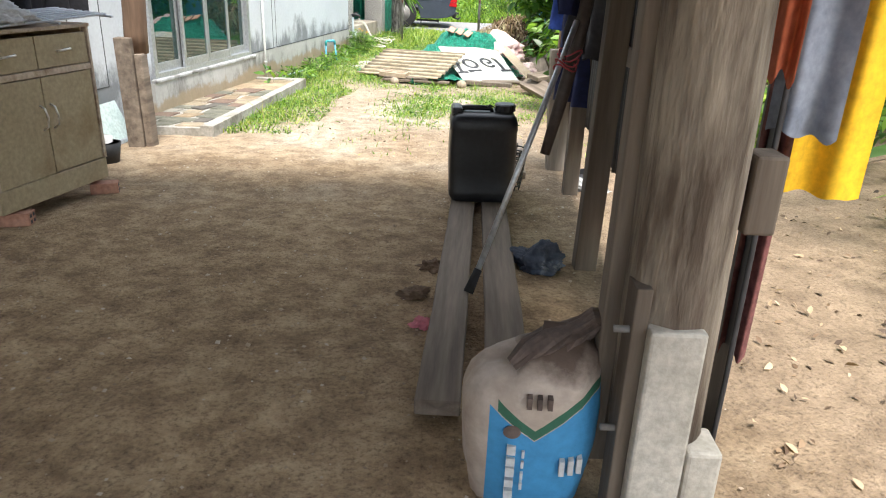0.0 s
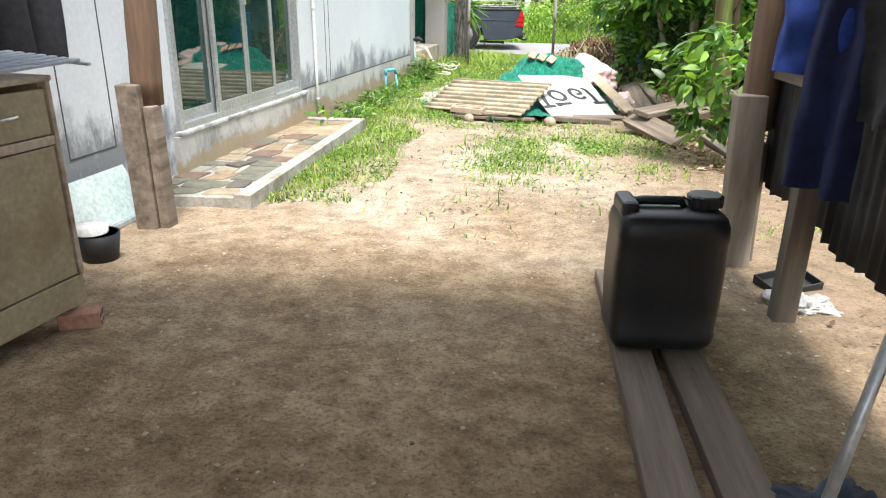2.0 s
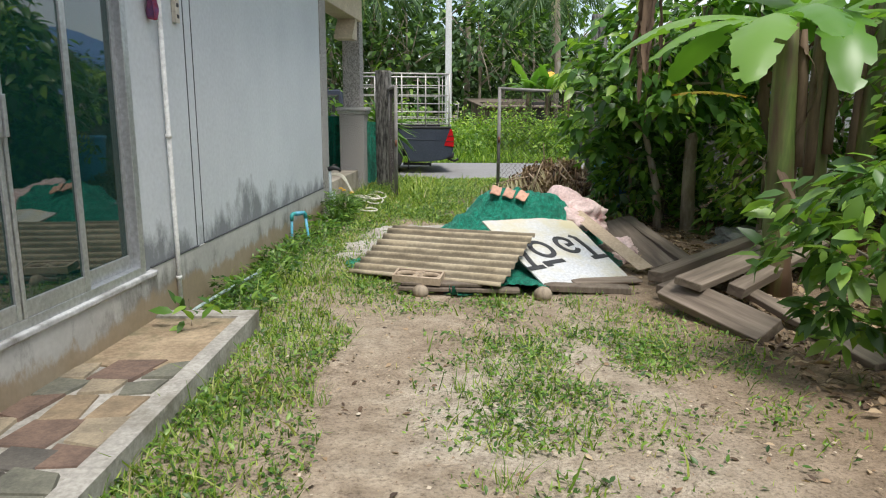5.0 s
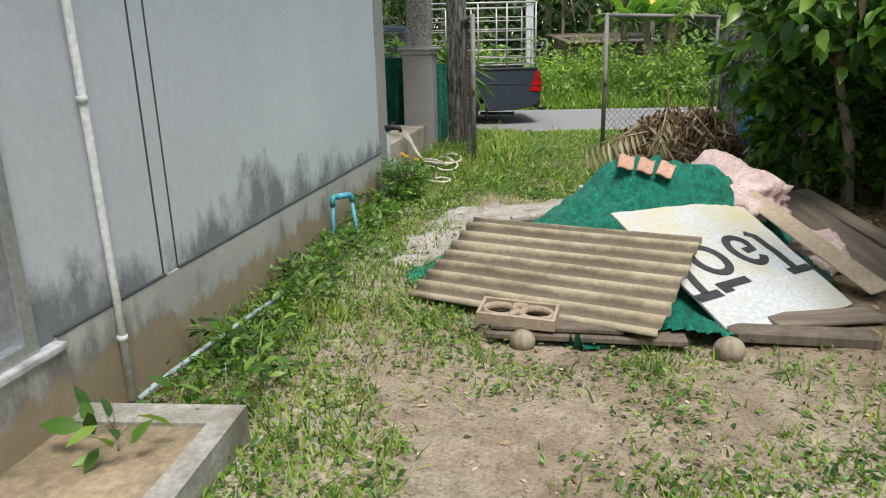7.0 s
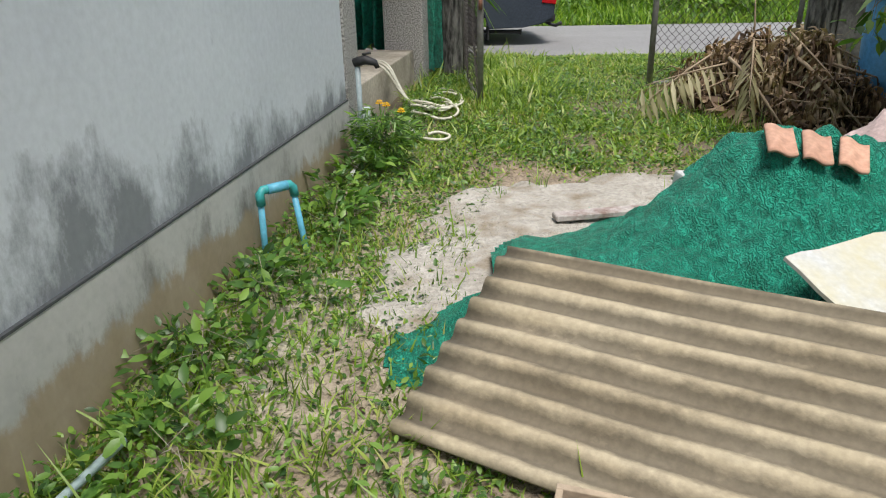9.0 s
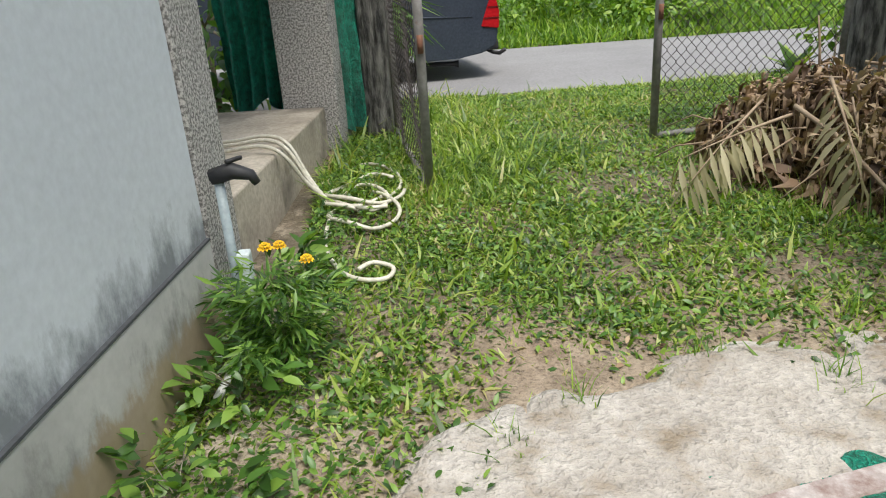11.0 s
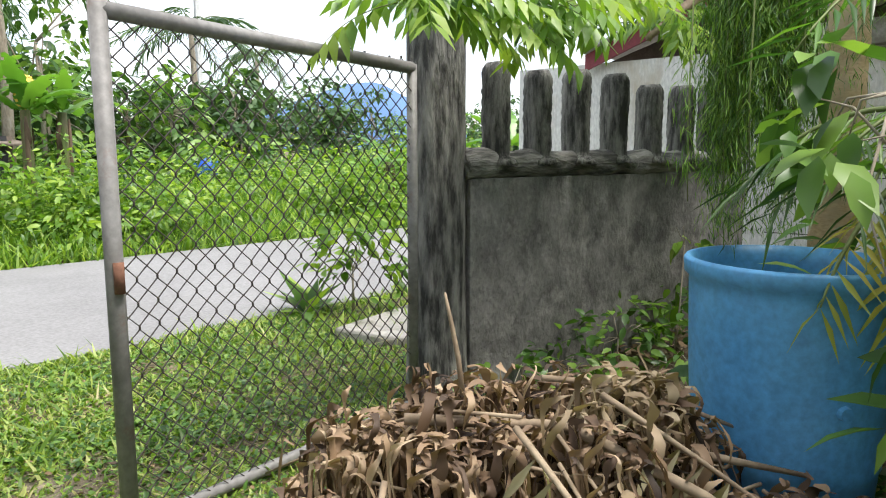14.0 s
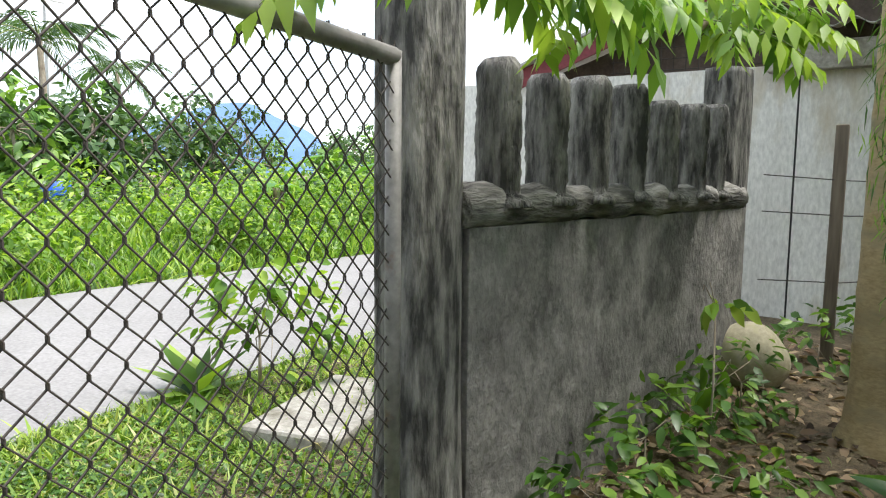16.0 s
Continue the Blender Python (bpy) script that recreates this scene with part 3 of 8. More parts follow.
    while v < 0.63:
        dv = rng.uniform(0.055, 0.085)
        third = rng.uniform(0.24, 0.36)
        cuts = [0.02, third, rng.uniform(third + 0.2, 0.66), 0.85]
        for a, b in zip(cuts, cuts[1:]):
            if b - a < 0.07:
                continue
            j = lambda: rng.uniform(-0.05, 0.05)
            ps = [at(a + 0.012 + j(), v + 0.003 + j() / 4), at(b - 0.012 + j(), v + 0.003 + j() / 4), at(b - 0.012 + j(), min(v + dv, 0.95) - 0.003 + j() / 4), at(a + 0.012 + j(), min(v + dv, 0.95) - 0.003 + j() / 4)]
            bm = bmesh.new()
            z = -0.034 + rng.uniform(-0.004, 0.005)
            lo = [bm.verts.new((p.x, p.y, -0.048)) for p in ps]
            c = sum(ps, Vector((0, 0))) / 4
            hi = [bm.verts.new((*(p.lerp(c, 0.05)), z)) for p in ps]
            bm.faces.new(hi)
            for k in range(4):
                bm.faces.new((lo[k], lo[(k + 1) % 4], hi[(k + 1) % 4], hi[k]))
            part("stone", bm, stone, s)
        v += dv


build_slab()


# ---------------------------------------------------------------- shed over the start of the walk
def build_shed():
    roof = bmesh.new()
    box(roof, (-2.95, -3.0, 2.37), (1.15, 4.0, 2.41))
    tagged(part("ceiling_shed", roof, M["timber"]), "dark sheet roof of an open shed", "roof", kind="structure")


build_shed()


def corrugated(name, m, length, width, pitch, depth, material, parent=None, label="", thick=0.006, wobble=0.0):
    """A wavy sheet: waves across x (width), ridges along y (length)."""
    nx, ny = int(width / pitch * 10), 10
    vs, fs = [], []
    for side in (0, 1):
        for j in range(ny + 1):
            for i in range(nx + 1):
                x = width * i / nx
                z = depth / 2 * math.sin(2 * math.pi * x / pitch) - side * thick
                y = length * j / ny
                if j in (0, ny) and wobble:
                    y += wobble * noise.noise(Vector((x * 9, j, 0)))
                vs.append((x, y, z + 0.3 * wobble * noise.noise(Vector((x, y * 2, 7)))))
    k, n1 = (nx + 1) * (ny + 1), nx + 1
    for j in range(ny):
        for i in range(nx):
            a = j * n1 + i
            fs.append((a, a + 1, a + n1 + 1, a + n1))
            fs.append((k + a, k + a + n1, k + a + n1 + 1, k + a + 1))
    for i in range(nx):
        a, b = i, ny * n1 + i
        fs += [(a, k + a, k + a + 1, a + 1), (b, b + 1, k + b + 1, k + b)]
    for j in range(ny):
        a, b = j * n1, j * n1 + nx
        fs += [(a, a + n1, k + a + n1, k + a), (b, k + b, k + b + n1, b + n1)]
    ob = arrays(name, vs, fs, material, parent, label, True)
    ob.matrix_world = m
    return ob


def square_post(name, x, y, z0, z1, w, d, material, parent, lean=(0, 0), label=""):
    bm = bmesh.new()
    box(bm, (-w / 2, -d / 2, z0), (w / 2, d / 2, z1), 0.006)
    for v in bm.verts:
        v.co.x += x + lean[0] * (v.co.z - z0) + noise.noise(v.co * 3) * 0.006
        v.co.y += y + lean[1] * (v.co.z - z0)
    return part(name, bm, material, parent, label)


def log_post(name, x, y, z0, z1, r0, r1, material, parent, lean=(0, 0), label="", seg=16):
    n = 12
    bm = bmesh.new()
    pts = [(x + lean[0] * (z1 - z0) * k / n, y + lean[1] * (z1 - z0) * k / n, z0 + (z1 - z0) * k / n) for k in range(n + 1)]
    tube(bm, pts, [r0 + (r1 - r0) * k / n for k in range(n + 1)], seg, True, 1.0, 0.03)
    return part(name, bm, material, parent, label, True)


def build_posts():
    p = thing("shed_post", pose(0, 0, 0), "grey weathered log post strapped to a pale concrete stub", "post", "posts of the shed")
    log_post("log", 0.555, 1.52, 0.22, 2.36, 0.115, 0.112, M["round_post"], p, (-0.012, 0), "", 28)
    square_post("side_beam", 0.445, 1.58, 0.1, 2.36, 0.09, 0.07, M["timber"], p, (0.0, 0))
    boxpart("stub", (0.47, 1.385, -0.3), (0.60, 1.50, 0.57), surf("pale_stub", (0.42, 0.385, 0.32), (0.53, 0.495, 0.43), 6, 0.9, 0.5, 0.012), p, 0.008)
    boxpart("stub", (0.603, 1.385, -0.3), (0.69, 1.50, 0.25), bpy.data.materials["pale_stub"], p, 0.01)
    boxpart("side_board", (0.435, 1.42, -0.2), (0.472, 1.50, 0.66), M["timber"], p, 0.004)
    for z in (0.28, 0.55):
        tubepart("bolt", [(0.40, 1.44, z), (0.52, 1.44, z)], 0.009, M["steel"], p)
    p = thing("shed_post", pose(0, 0, 0), "brown log post on a squared timber stub", "post", "posts of the shed")
    log_post("log", 0.87, 5.38, 0.62, 2.36, 0.085, 0.08, M["brown_log"], p, (0.01, 0))
    square_post("stub", 0.86, 5.30, -0.4, 0.80, 0.15, 0.10, M["pale_timber"], p, (-0.05, 0))
    square_post("stub", 0.93, 5.42, -0.4, 0.55, 0.10, 0.12, M["timber"], p, (-0.03, 0))
    p = thing("shed_post", pose(0, 0, 0), "squared grey timber post with mossy foot", "post", "posts of the shed")
    square_post("beam", 0.845, 4.6, -0.4, 2.36, 0.10, 0.08, M["timber"], p, (0.0, 0))
    p = thing("shed_post", pose(0, 0, 0), "squared grey timber post carrying rails", "post", "posts of the shed")
    square_post("beam", 0.70, 3.25, -0.4, 2.36, 0.11, 0.09, M["timber"], p, (0.02, 0))
    p = thing("shed_post", pose(0, 0, 0), "brown log post bolted to a pale squared stub", "post", "posts of the shed")
    log_post("log", -2.46, 5.66, 0.62, 2.36, 0.088, 0.08, M["brown_log"], p, (0.05, 0))
    square_post("stub", -2.49, 5.57, -0.4, 0.74, 0.13, 0.10, M["timber_y"], p, (-0.02, 0))
    square_post("stub", -2.39, 5.60, -0.4, 0.62, 0.06, 0.12, M["timber_y"], p, (-0.02, 0))


build_posts()


# ---------------------------------------------------------------- gate, posts and boundary wall by the road
def chain_link(name, a, b, z0, z1, pitch, parent, z0b=None):
    """Zigzag wires from a to b, woven as diamonds, each wire a thin square bar."""
    a, b = Vector(a), Vector(b)
    d = (b - a)
    n = int(d.length / pitch)
    rows = int((z1 - z0) / (pitch * 1.12))
    nrm = Vector((-d.y, d.x, 0)).normalized()
    vs, fs, r = [], [], 0.0016
    def bar(p, q):
        t = (q - p).normalized()
        s = t.cross(nrm)
        k = len(vs)
        for c in (p, q):
            vs.extend([c + s * r + nrm * r, c - s * r + nrm * r, c - s * r - nrm * r, c + s * r - nrm * r])
        for j in range(4):
            fs.append((k + j, k + (j + 1) % 4, k + 4 + (j + 1) % 4, k + 4 + j))
    step = d / n
    h = (z1 - z0) / rows
    for i in range(n):
        for j in range(rows):
            for s in (0, 1):
                ends = []
                for k, u in ((j, i + s), (j + 1, i + 1 - s)):
                    c = a + step * u
                    bow = nrm * (0.03 * noise.noise(Vector((u * 0.12, k * 0.12, 4))) + 0.003 * (1 - 2 * s))
                    ends.append(Vector((c.x, c.y, z0 + h * k + 0.010 * noise.noise(Vector((u * 0.4, k * 0.4, 1))))) + bow)
                hook = Vector((0, 0, 0.0055 if ends[1].z > ends[0].z else -0.0055))
                bar(ends[0] + hook, ends[1] - hook)
                bar(ends[1] - hook, ends[1] + hook)
    return arrays(name, [tuple(v) for v in vs], fs, M["wire"], parent)


def gate_leaf(free, hinge, z0, z1, label, hinge_drop=0.0):
    g = thing("gate_leaf", pose(0, 0, 0), label, "gate", "pair of yard gate leaves")
    f, h = Vector((*free, 0)), Vector((*hinge, 0))
    up = Vector((0, 0, 1))
    tubepart("stile", [f + up * (z0 - 0.02), f + up * (z1 + 0.01)], 0.026, M["steel"], g, 10)
    tubepart("stile", [h + up * (z0 + 0.03), h + up * (z1 - hinge_drop)], 0.022, M["steel"], g, 10)
    tubepart("top_rail", [f + up * (z1 - 0.015), h + up * (z1 - 0.015 - hinge_drop)], 0.025, M["steel"], g, 10)
    tubepart("bottom_rail", [f + up * (z0 + 0.015), h + up * (z0 + 0.05)], 0.022, M["steel"], g, 10)
    tubepart("latch", [f + up * (z0 + 0.75) + Vector((0.0, -0.03, 0)), f + up * (z0 + 0.84) + Vector((0.0, -0.03, 0))], 0.016, surf("rust", (0.14, 0.06, 0.035), (0.22, 0.10, 0.06), 20, 0.85), g)
    chain_link("mesh", f, h, z0 + 0.03, z1 - 0.03, 0.066, g)
    return g


gate_leaf((0.56, 15.28), (1.835, 15.335), -0.03, 1.53, "open grey steel pipe gate leaf with rusty chain-link", 0.05)
gate_leaf((-0.98, 14.57), (-1.10, 16.02), -0.05, 1.53, "open grey steel pipe gate leaf with torn chain-link")


def faux_post(name, x, y, z0, z1, w, d, rz, label, group="gate posts", flare=0.0):
    """A concrete post modelled like a bark-covered trunk."""
    bm = bmesh.new()
    n, seg = 60, 48
    pts = [(0, 0, z0 + (z1 - z0) * k / n) for k in range(n + 1)]
    tube(bm, pts, 1.0, seg)
    for v in bm.verts:
        a = math.atan2(v.co.y, v.co.x)
        ca, sa = math.cos(a), math.sin(a)
        r = (abs(ca) ** 3 + abs(sa) ** 3) ** (-1 / 3)
        fl = 1 + flare * math.exp(-(v.co.z - z0) * 3.2) + 0.03 * noise.noise(Vector((ca * 1.5, sa * 1.5, v.co.z * 2)))
        fl += 0.05 * noise.noise(Vector((ca * 5, sa * 5, v.co.z * 0.9))) + 0.05 * noise.noise(Vector((ca * 13, sa * 13, v.co.z * 1.6)))
        v.co.x, v.co.y = ca * r * w / 2 * fl, sa * r * d / 2 * fl
    ob = part(name, bm, M["faux"], None, "", True)
    ob.matrix_world = pose(x, y, 0, 0, 0, rz)
    return tagged(ob, label, "post", group)


faux_post("gate_post", 2.055, 15.40, -0.2, 2.6, 0.245, 0.22, -10, "tall dark grey concrete gate post shaped like bark", flare=0.25)
faux_post("gate_post", -1.19, 16.12, -0.2, 1.80, 0.25, 0.24, -8, "dark blackened wooden gate post with split top", flare=0.0)


def build_boundary():
    """Low cement wall moulded as timber: panel, rail, and a row of stub pickets of falling height."""
    a, b = Vector((2.16, 15.33)), Vector((4.40, 14.915))
    L = (b - a).length
    m = pose(a.x, a.y, 0, 0, 0, math.degrees(math.atan2(b.y - a.y, b.x - a.x)))
    w = boxpart("wall_boundary", (0, -0.05, -0.3), (L, 0.06, 1.00), M["wallgrey"], None, 0.004)
    w.matrix_world = m
    tagged(w, "blackened low cement wall streaked with pale lime", "wall", kind="structure")
    bm = bmesh.new()
    tube(bm, [(L * k / 40 - 0.02, 0, 1.06 + 0.006 * math.sin(k * 1.1)) for k in range(41)], [0.075 + 0.007 * math.sin(k * 0.9) for k in range(41)], 14, True, 0.95, 0.05)
    rail = part("rail", bm, M["faux_x"], w, "grey cement rail moulded like a branch", True)
    base = tuple((u + 0.19, v + 0.19) for u, v in ((-0.12, 0.12), (0.15, 0.39), (0.42, 0.67), (0.72, 0.97), (1.02, 1.27), (1.32, 1.57), (1.62, 1.82)))
    for k_id, (x0, x1) in enumerate(base):
        bm = bmesh.new()
        c, r, top = (x0 + x1) / 2, (x1 - x0) / 2, (1.53, 1.51, 1.53, 1.53, 1.49, 1.50, 1.52)[k_id]
        pts = [(c, 0, 1.06 + (top - 1.06) * j / 22) for j in range(23)]
        tube(bm, pts, [r * (1.10 if j == 0 else 1.0 if j == 1 else 0.70 if j < 20 else (0.70, 0.65, 0.50)[j - 20]) for j in range(23)], 26, True, 0.55, 0.05)
        for v in bm.verts:
            a = math.atan2(v.co.y, v.co.x - c)
            k = 1 + 0.10 * noise.noise(Vector((a * 2.6, v.co.z * 2.5, float(k_id)))) + 0.06 * noise.noise(Vector((a * 7, v.co.z * 9, 3)))
            v.co.x, v.co.y = c + (v.co.x - c) * k, v.co.y * k
        part("picket", bm, M["faux"], w, "", True)
    for k in range(6):
        x = 0.15 + 0.33 * k
        bm = bmesh.new()
        bmesh.ops.create_icosphere(bm, subdivisions=3, radius=0.07, matrix=Matrix.Translation((x, -0.05, 1.06)) @ Matrix.Diagonal((1.0, 0.45, 0.85, 1)))
        for v in bm.verts:
            v.co += v.normal * 0.012 * math.sin(90 * (v.co - Vector((x, -0.05, 1.06))).length)
        part("knot", bm, M["faux_x"], w, "", True)
    faux_post("end_post", 4.36, 14.98, -0.2, 1.73, 0.30, 0.20, -10, "grey cement end post of the low wall", "wall posts")


build_boundary()


# ---------------------------------------------------------------- pickup on the road
def build_truck():
    """Rear half shows: bed side, tailgate edge, lamp, wheel, cage. Local x runs to the rear, y away from the yard."""
    t = thing("pickup_truck", pose(0.08, 18.45, -0.06, 0, 0, 4), "slate grey pickup parked on the road with a steel cage", "truck")
    W = 1.78
    def panel(profile, y0, y1, name, mat, lab=""):
        bm = bmesh.new()
        a = [bm.verts.new((x, y0, z)) for x, z in profile]
        b = [bm.verts.new((x, y1, z)) for x, z in profile]
        n = len(a)
        bm.faces.new(a)
        bm.faces.new(b[::-1])
        for k in range(n):
            bm.faces.new((a[k], b[k], b[(k + 1) % n], a[(k + 1) % n]))
        bmesh.ops.bevel(bm, geom=[e for e in bm.edges], offset=0.02, segments=3, affect="EDGES")
        return part(name, bm, mat, t, lab, False)
    arch = [(-1.32 + 0.44 * math.cos(a), 0.36 + 0.44 * math.sin(a)) for a in np.linspace(math.pi, 0, 15)]
    prof = [(-1.95, 0.90), (-1.95, 0.26)] + [p for p in arch] + [(-0.86, 0.24), (-0.40, 0.25), (-0.14, 0.29), (-0.02, 0.35), (0.015, 0.46), (0.02, 0.70), (-0.04, 0.90)]
    panel(prof, 0, 0.13, "bed_side", M["truck"])
    panel(prof, W - 0.13, W, "bed_side", M["truck"])
    boxpart("tailgate", (-0.08, 0.10, 0.46), (-0.01, W - 0.10, 0.88), M["truck"], t, 0.015)
    boxpart("bed_floor", (-1.95, 0.10, 0.42), (-0.05, W - 0.10, 0.50), M["dark"], t, 0.0)
    boxpart("bed_rail", (-1.95, -0.012, 0.885), (-0.03, 0.14, 0.925), M["dark"], t, 0.012, "black plastic rail cap")
    boxpart("bed_rail", (-1.95, W - 0.14, 0.885), (-0.03, W + 0.012, 0.925), M["dark"], t, 0.012, "black plastic rail cap")
    boxpart("bumper", (-0.14, 0.10, 0.30), (0.045, W - 0.10, 0.42), M["dark"], t, 0.03, "black rear bumper")
    # pressed crease along the side, and a mud flap behind the wheel
    tubepart("crease", [(-1.90, -0.001, 0.70), (-0.9, -0.004, 0.69), (-0.25, -0.003, 0.66)], [0.006, 0.010, 0.003], M["truck"], t, 6)
    boxpart("mud_flap", (-0.86, 0.02, 0.10), (-0.84, 0.22, 0.30), M["rubber"], t, 0.004)
    tubepart("exhaust", [(-0.95, 0.16, 0.20), (-0.45, 0.12, 0.19), (-0.40, 0.11, 0.185)], [0.025, 0.025, 0.04], M["dark"], t, 8)
    # lamp: slanted at its front edge
    bm = bmesh.new()
    pr = [(-0.165, 0.555), (0.025, 0.53), (0.032, 0.70), (-0.01, 0.875), (-0.045, 0.88), (-0.10, 0.74)]
    a = [bm.verts.new((x, -0.014, z)) for x, z in pr]
    b = [bm.verts.new((x, 0.14, z)) for x, z in pr]
    bm.faces.new(a)
    bm.faces.new(b[::-1])
    for k in range(len(a)):
        bm.faces.new((a[k], b[k], b[(k + 1) % len(a)], a[(k + 1) % len(a)]))
    bmesh.ops.bevel(bm, geom=list(bm.edges), offset=0.008, segments=2, affect="EDGES")
    lamp = part("tail_lamp", bm, M["red"], t, "red tail lamp")
    boxpart("lens_bar", (-0.13, -0.018, 0.63), (0.03, -0.010, 0.645), plain("lamp_dark", (0.12, 0.005, 0.008), 0.3), lamp, 0.0)
    boxpart("lens_bar", (-0.09, -0.018, 0.735), (0.025, -0.010, 0.75), bpy.data.materials["lamp_dark"], lamp, 0.0)
    for y in (0.13, W - 0.13):
        bm = bmesh.new()
        tube(bm, [(-1.32, y - 0.10, 0.36), (-1.32, y - 0.09, 0.36), (-1.32, y + 0.09, 0.36), (-1.32, y + 0.10, 0.36)], [0.31, 0.36, 0.36, 0.31], 28)
        wh = part("wheel", bm, M["rubber"], t, "", True)
        tubepart("rim", [(-1.32, y - 0.105, 0.36), (-1.32, y - 0.06, 0.36)], 0.20, M["steel"], wh, 20)
    # cab, mostly behind the pillar
    cab = [(-2.0, 0.34), (-2.0, 0.98), (-2.12, 1.62), (-3.2, 1.66), (-3.85, 1.06), (-5.05, 0.98), (-5.2, 0.36)]
    bm = bmesh.new()
    a = [bm.verts.new((x, 0.03 + (0.12 if z > 1.2 else 0), z)) for x, z in cab]
    b = [bm.verts.new((x, W - 0.03 - (0.12 if z > 1.2 else 0), z)) for x, z in cab]
    bm.faces.new(a)
    bm.faces.new(b[::-1])
    for k in range(len(a)):
        bm.faces.new((a[k], b[k], b[(k + 1) % len(a)], a[(k + 1) % len(a)]))
    bmesh.ops.bevel(bm, geom=list(bm.edges), offset=0.04, segments=3, affect="EDGES")
    part("cab", bm, M["truck"], t)
    boxpart("side_window", (-3.15, 0.085, 1.08), (-2.18, 0.115, 1.52), M["dark"], t, 0.02, "dark side window")
    for y in (0.14, W - 0.14):
        bm = bmesh.new()
        tube(bm, [(-4.35, y - 0.10, 0.36), (-4.35, y - 0.09, 0.36), (-4.35, y + 0.09, 0.36), (-4.35, y + 0.10, 0.36)], [0.31, 0.36, 0.36, 0.31], 28)
        part("wheel", bm, M["rubber"], t, "", True)
    # steel cage over the bed
    cagem = surf("cage_steel", (0.42, 0.40, 0.37), (0.55, 0.53, 0.50), 9, 0.5, 0.1, 0.002, metal=0.3)
    for y in (0.06, W - 0.06):
        for z in (0.97, 1.08, 1.20, 1.36, 1.52, 1.70, 1.92):
            tubepart("cage_bar", [(-1.90, y, z), (-0.06, y, z)], 0.010 if z < 1.9 else 0.018, cagem, t, 6)
        for x in (-1.90, -1.44, -0.98, -0.52, -0.06):
            tubepart("cage_upright", [(x, y, 0.92), (x, y, 1.92)], 0.015, cagem, t, 6)
    for z in (0.97, 1.20, 1.52, 1.92):
        tubepart("cage_bar", [(-0.05, 0.06, z), (-0.05, W - 0.06, z)], 0.010, cagem, t, 6)
    for y in (0.6, 1.2):
        tubepart("cage_upright", [(-0.05, y, 0.92), (-0.05, y, 1.92)], 0.010, cagem, t, 6)
    tubepart("cage_hinge", [(0.02, 0.02, 1.06), (0.10, 0.0, 1.08), (0.11, 0.0, 1.34), (0.02, 0.02, 1.36)], 0.010, cagem, t, 6)
    tubepart("tow_bar", [(-0.2, 0.9, 0.34), (0.16, 0.9, 0.34)], 0.03, M["dark"], t, 8)
    tubepart("tow_hook", [(-0.06, 0.35, 0.30), (0.04, 0.33, 0.25), (0.10, 0.3, 0.24), (0.15, 0.25, 0.28)], 0.022, M["dark"], t, 8)


build_truck()


# ---------------------------------------------------------------- loose things under the shed
def drape(name, pts_top, height, material, folds=5, depth=0.03, nx=28, nz=16, parent=None, label="", taper=0.0, seed=1, smooth=True, thick=0.004, ragged=0.02):
    """Cloth hung from a line of points, falling in folds."""
    pts = [Vector(p) for p in pts_top]
    vs, fs = [], []
    seg = [0.0]
    for a, b in zip(pts, pts[1:]):
        seg.append(seg[-1] + (b - a).length)
    for s in (0, 1):
        for j in range(nz + 1):
            v = j / nz
            for i in range(nx + 1):
                u = i / nx
                d = u * seg[-1]
                k = max(0, min(len(pts) - 2, next((q for q in range(len(seg) - 1) if seg[q + 1] >= d - 1e-6), len(pts) - 2)))
                p = pts[k].lerp(pts[k + 1], (d - seg[k]) / max(1e-6, seg[k + 1] - seg[k]))
                along = (pts[-1] - pts[0]).normalized()
                nrm = Vector((-along.y, along.x, 0)).normalized()
                w = math.sin(u * folds * 2 * math.pi + seed + v) * depth * (0.35 + v) + noise.noise(Vector((u * 4, v * 3, seed))) * depth
                c = (pts[0] + pts[-1]) / 2
                q = p + (c - p) * taper * v + nrm * (w + thick * s)
                q.z -= v * height * (1 + ragged * 3 * noise.noise(Vector((u * 3, seed, 2))))
                vs.append(tuple(q))
    n1, K = nx + 1, (nx + 1) * (nz + 1)
    for j in range(nz):
        for i in range(nx):
            a = j * n1 + i
            fs.append((a, a + 1, a + n1 + 1, a + n1))
            fs.append((K + a, K + a + n1, K + a + n1 + 1, K + a + 1))
    return arrays(name, vs, fs, material, parent, label, smooth)


def heap(name, x, y, z, r, h, material, seed, label, category, sx=1.0, wr=0.35, group=""):
    """A crumpled heap: a low dome with sharp folds."""
    bm = bmesh.new()
    bmesh.ops.create_icosphere(bm, subdivisions=5, radius=1.0)
    for v in bm.verts:
        f = 1 + wr * noise.noise(v.co * 1.6 + Vector((seed, 0, 0))) + wr * 0.5 * abs(noise.noise(v.co * 4 + Vector((0, seed, 0)))) + wr * 0.25 * noise.noise(v.co * 10)
        v.co = Vector((v.co.x * r * sx * f, v.co.y * r * f, max(-0.2, v.co.z) * h * f))
    ob = part(name, bm, material, None, "", True)
    ob.matrix_world = pose(x, y, z)
    return tagged(ob, label, category, group)


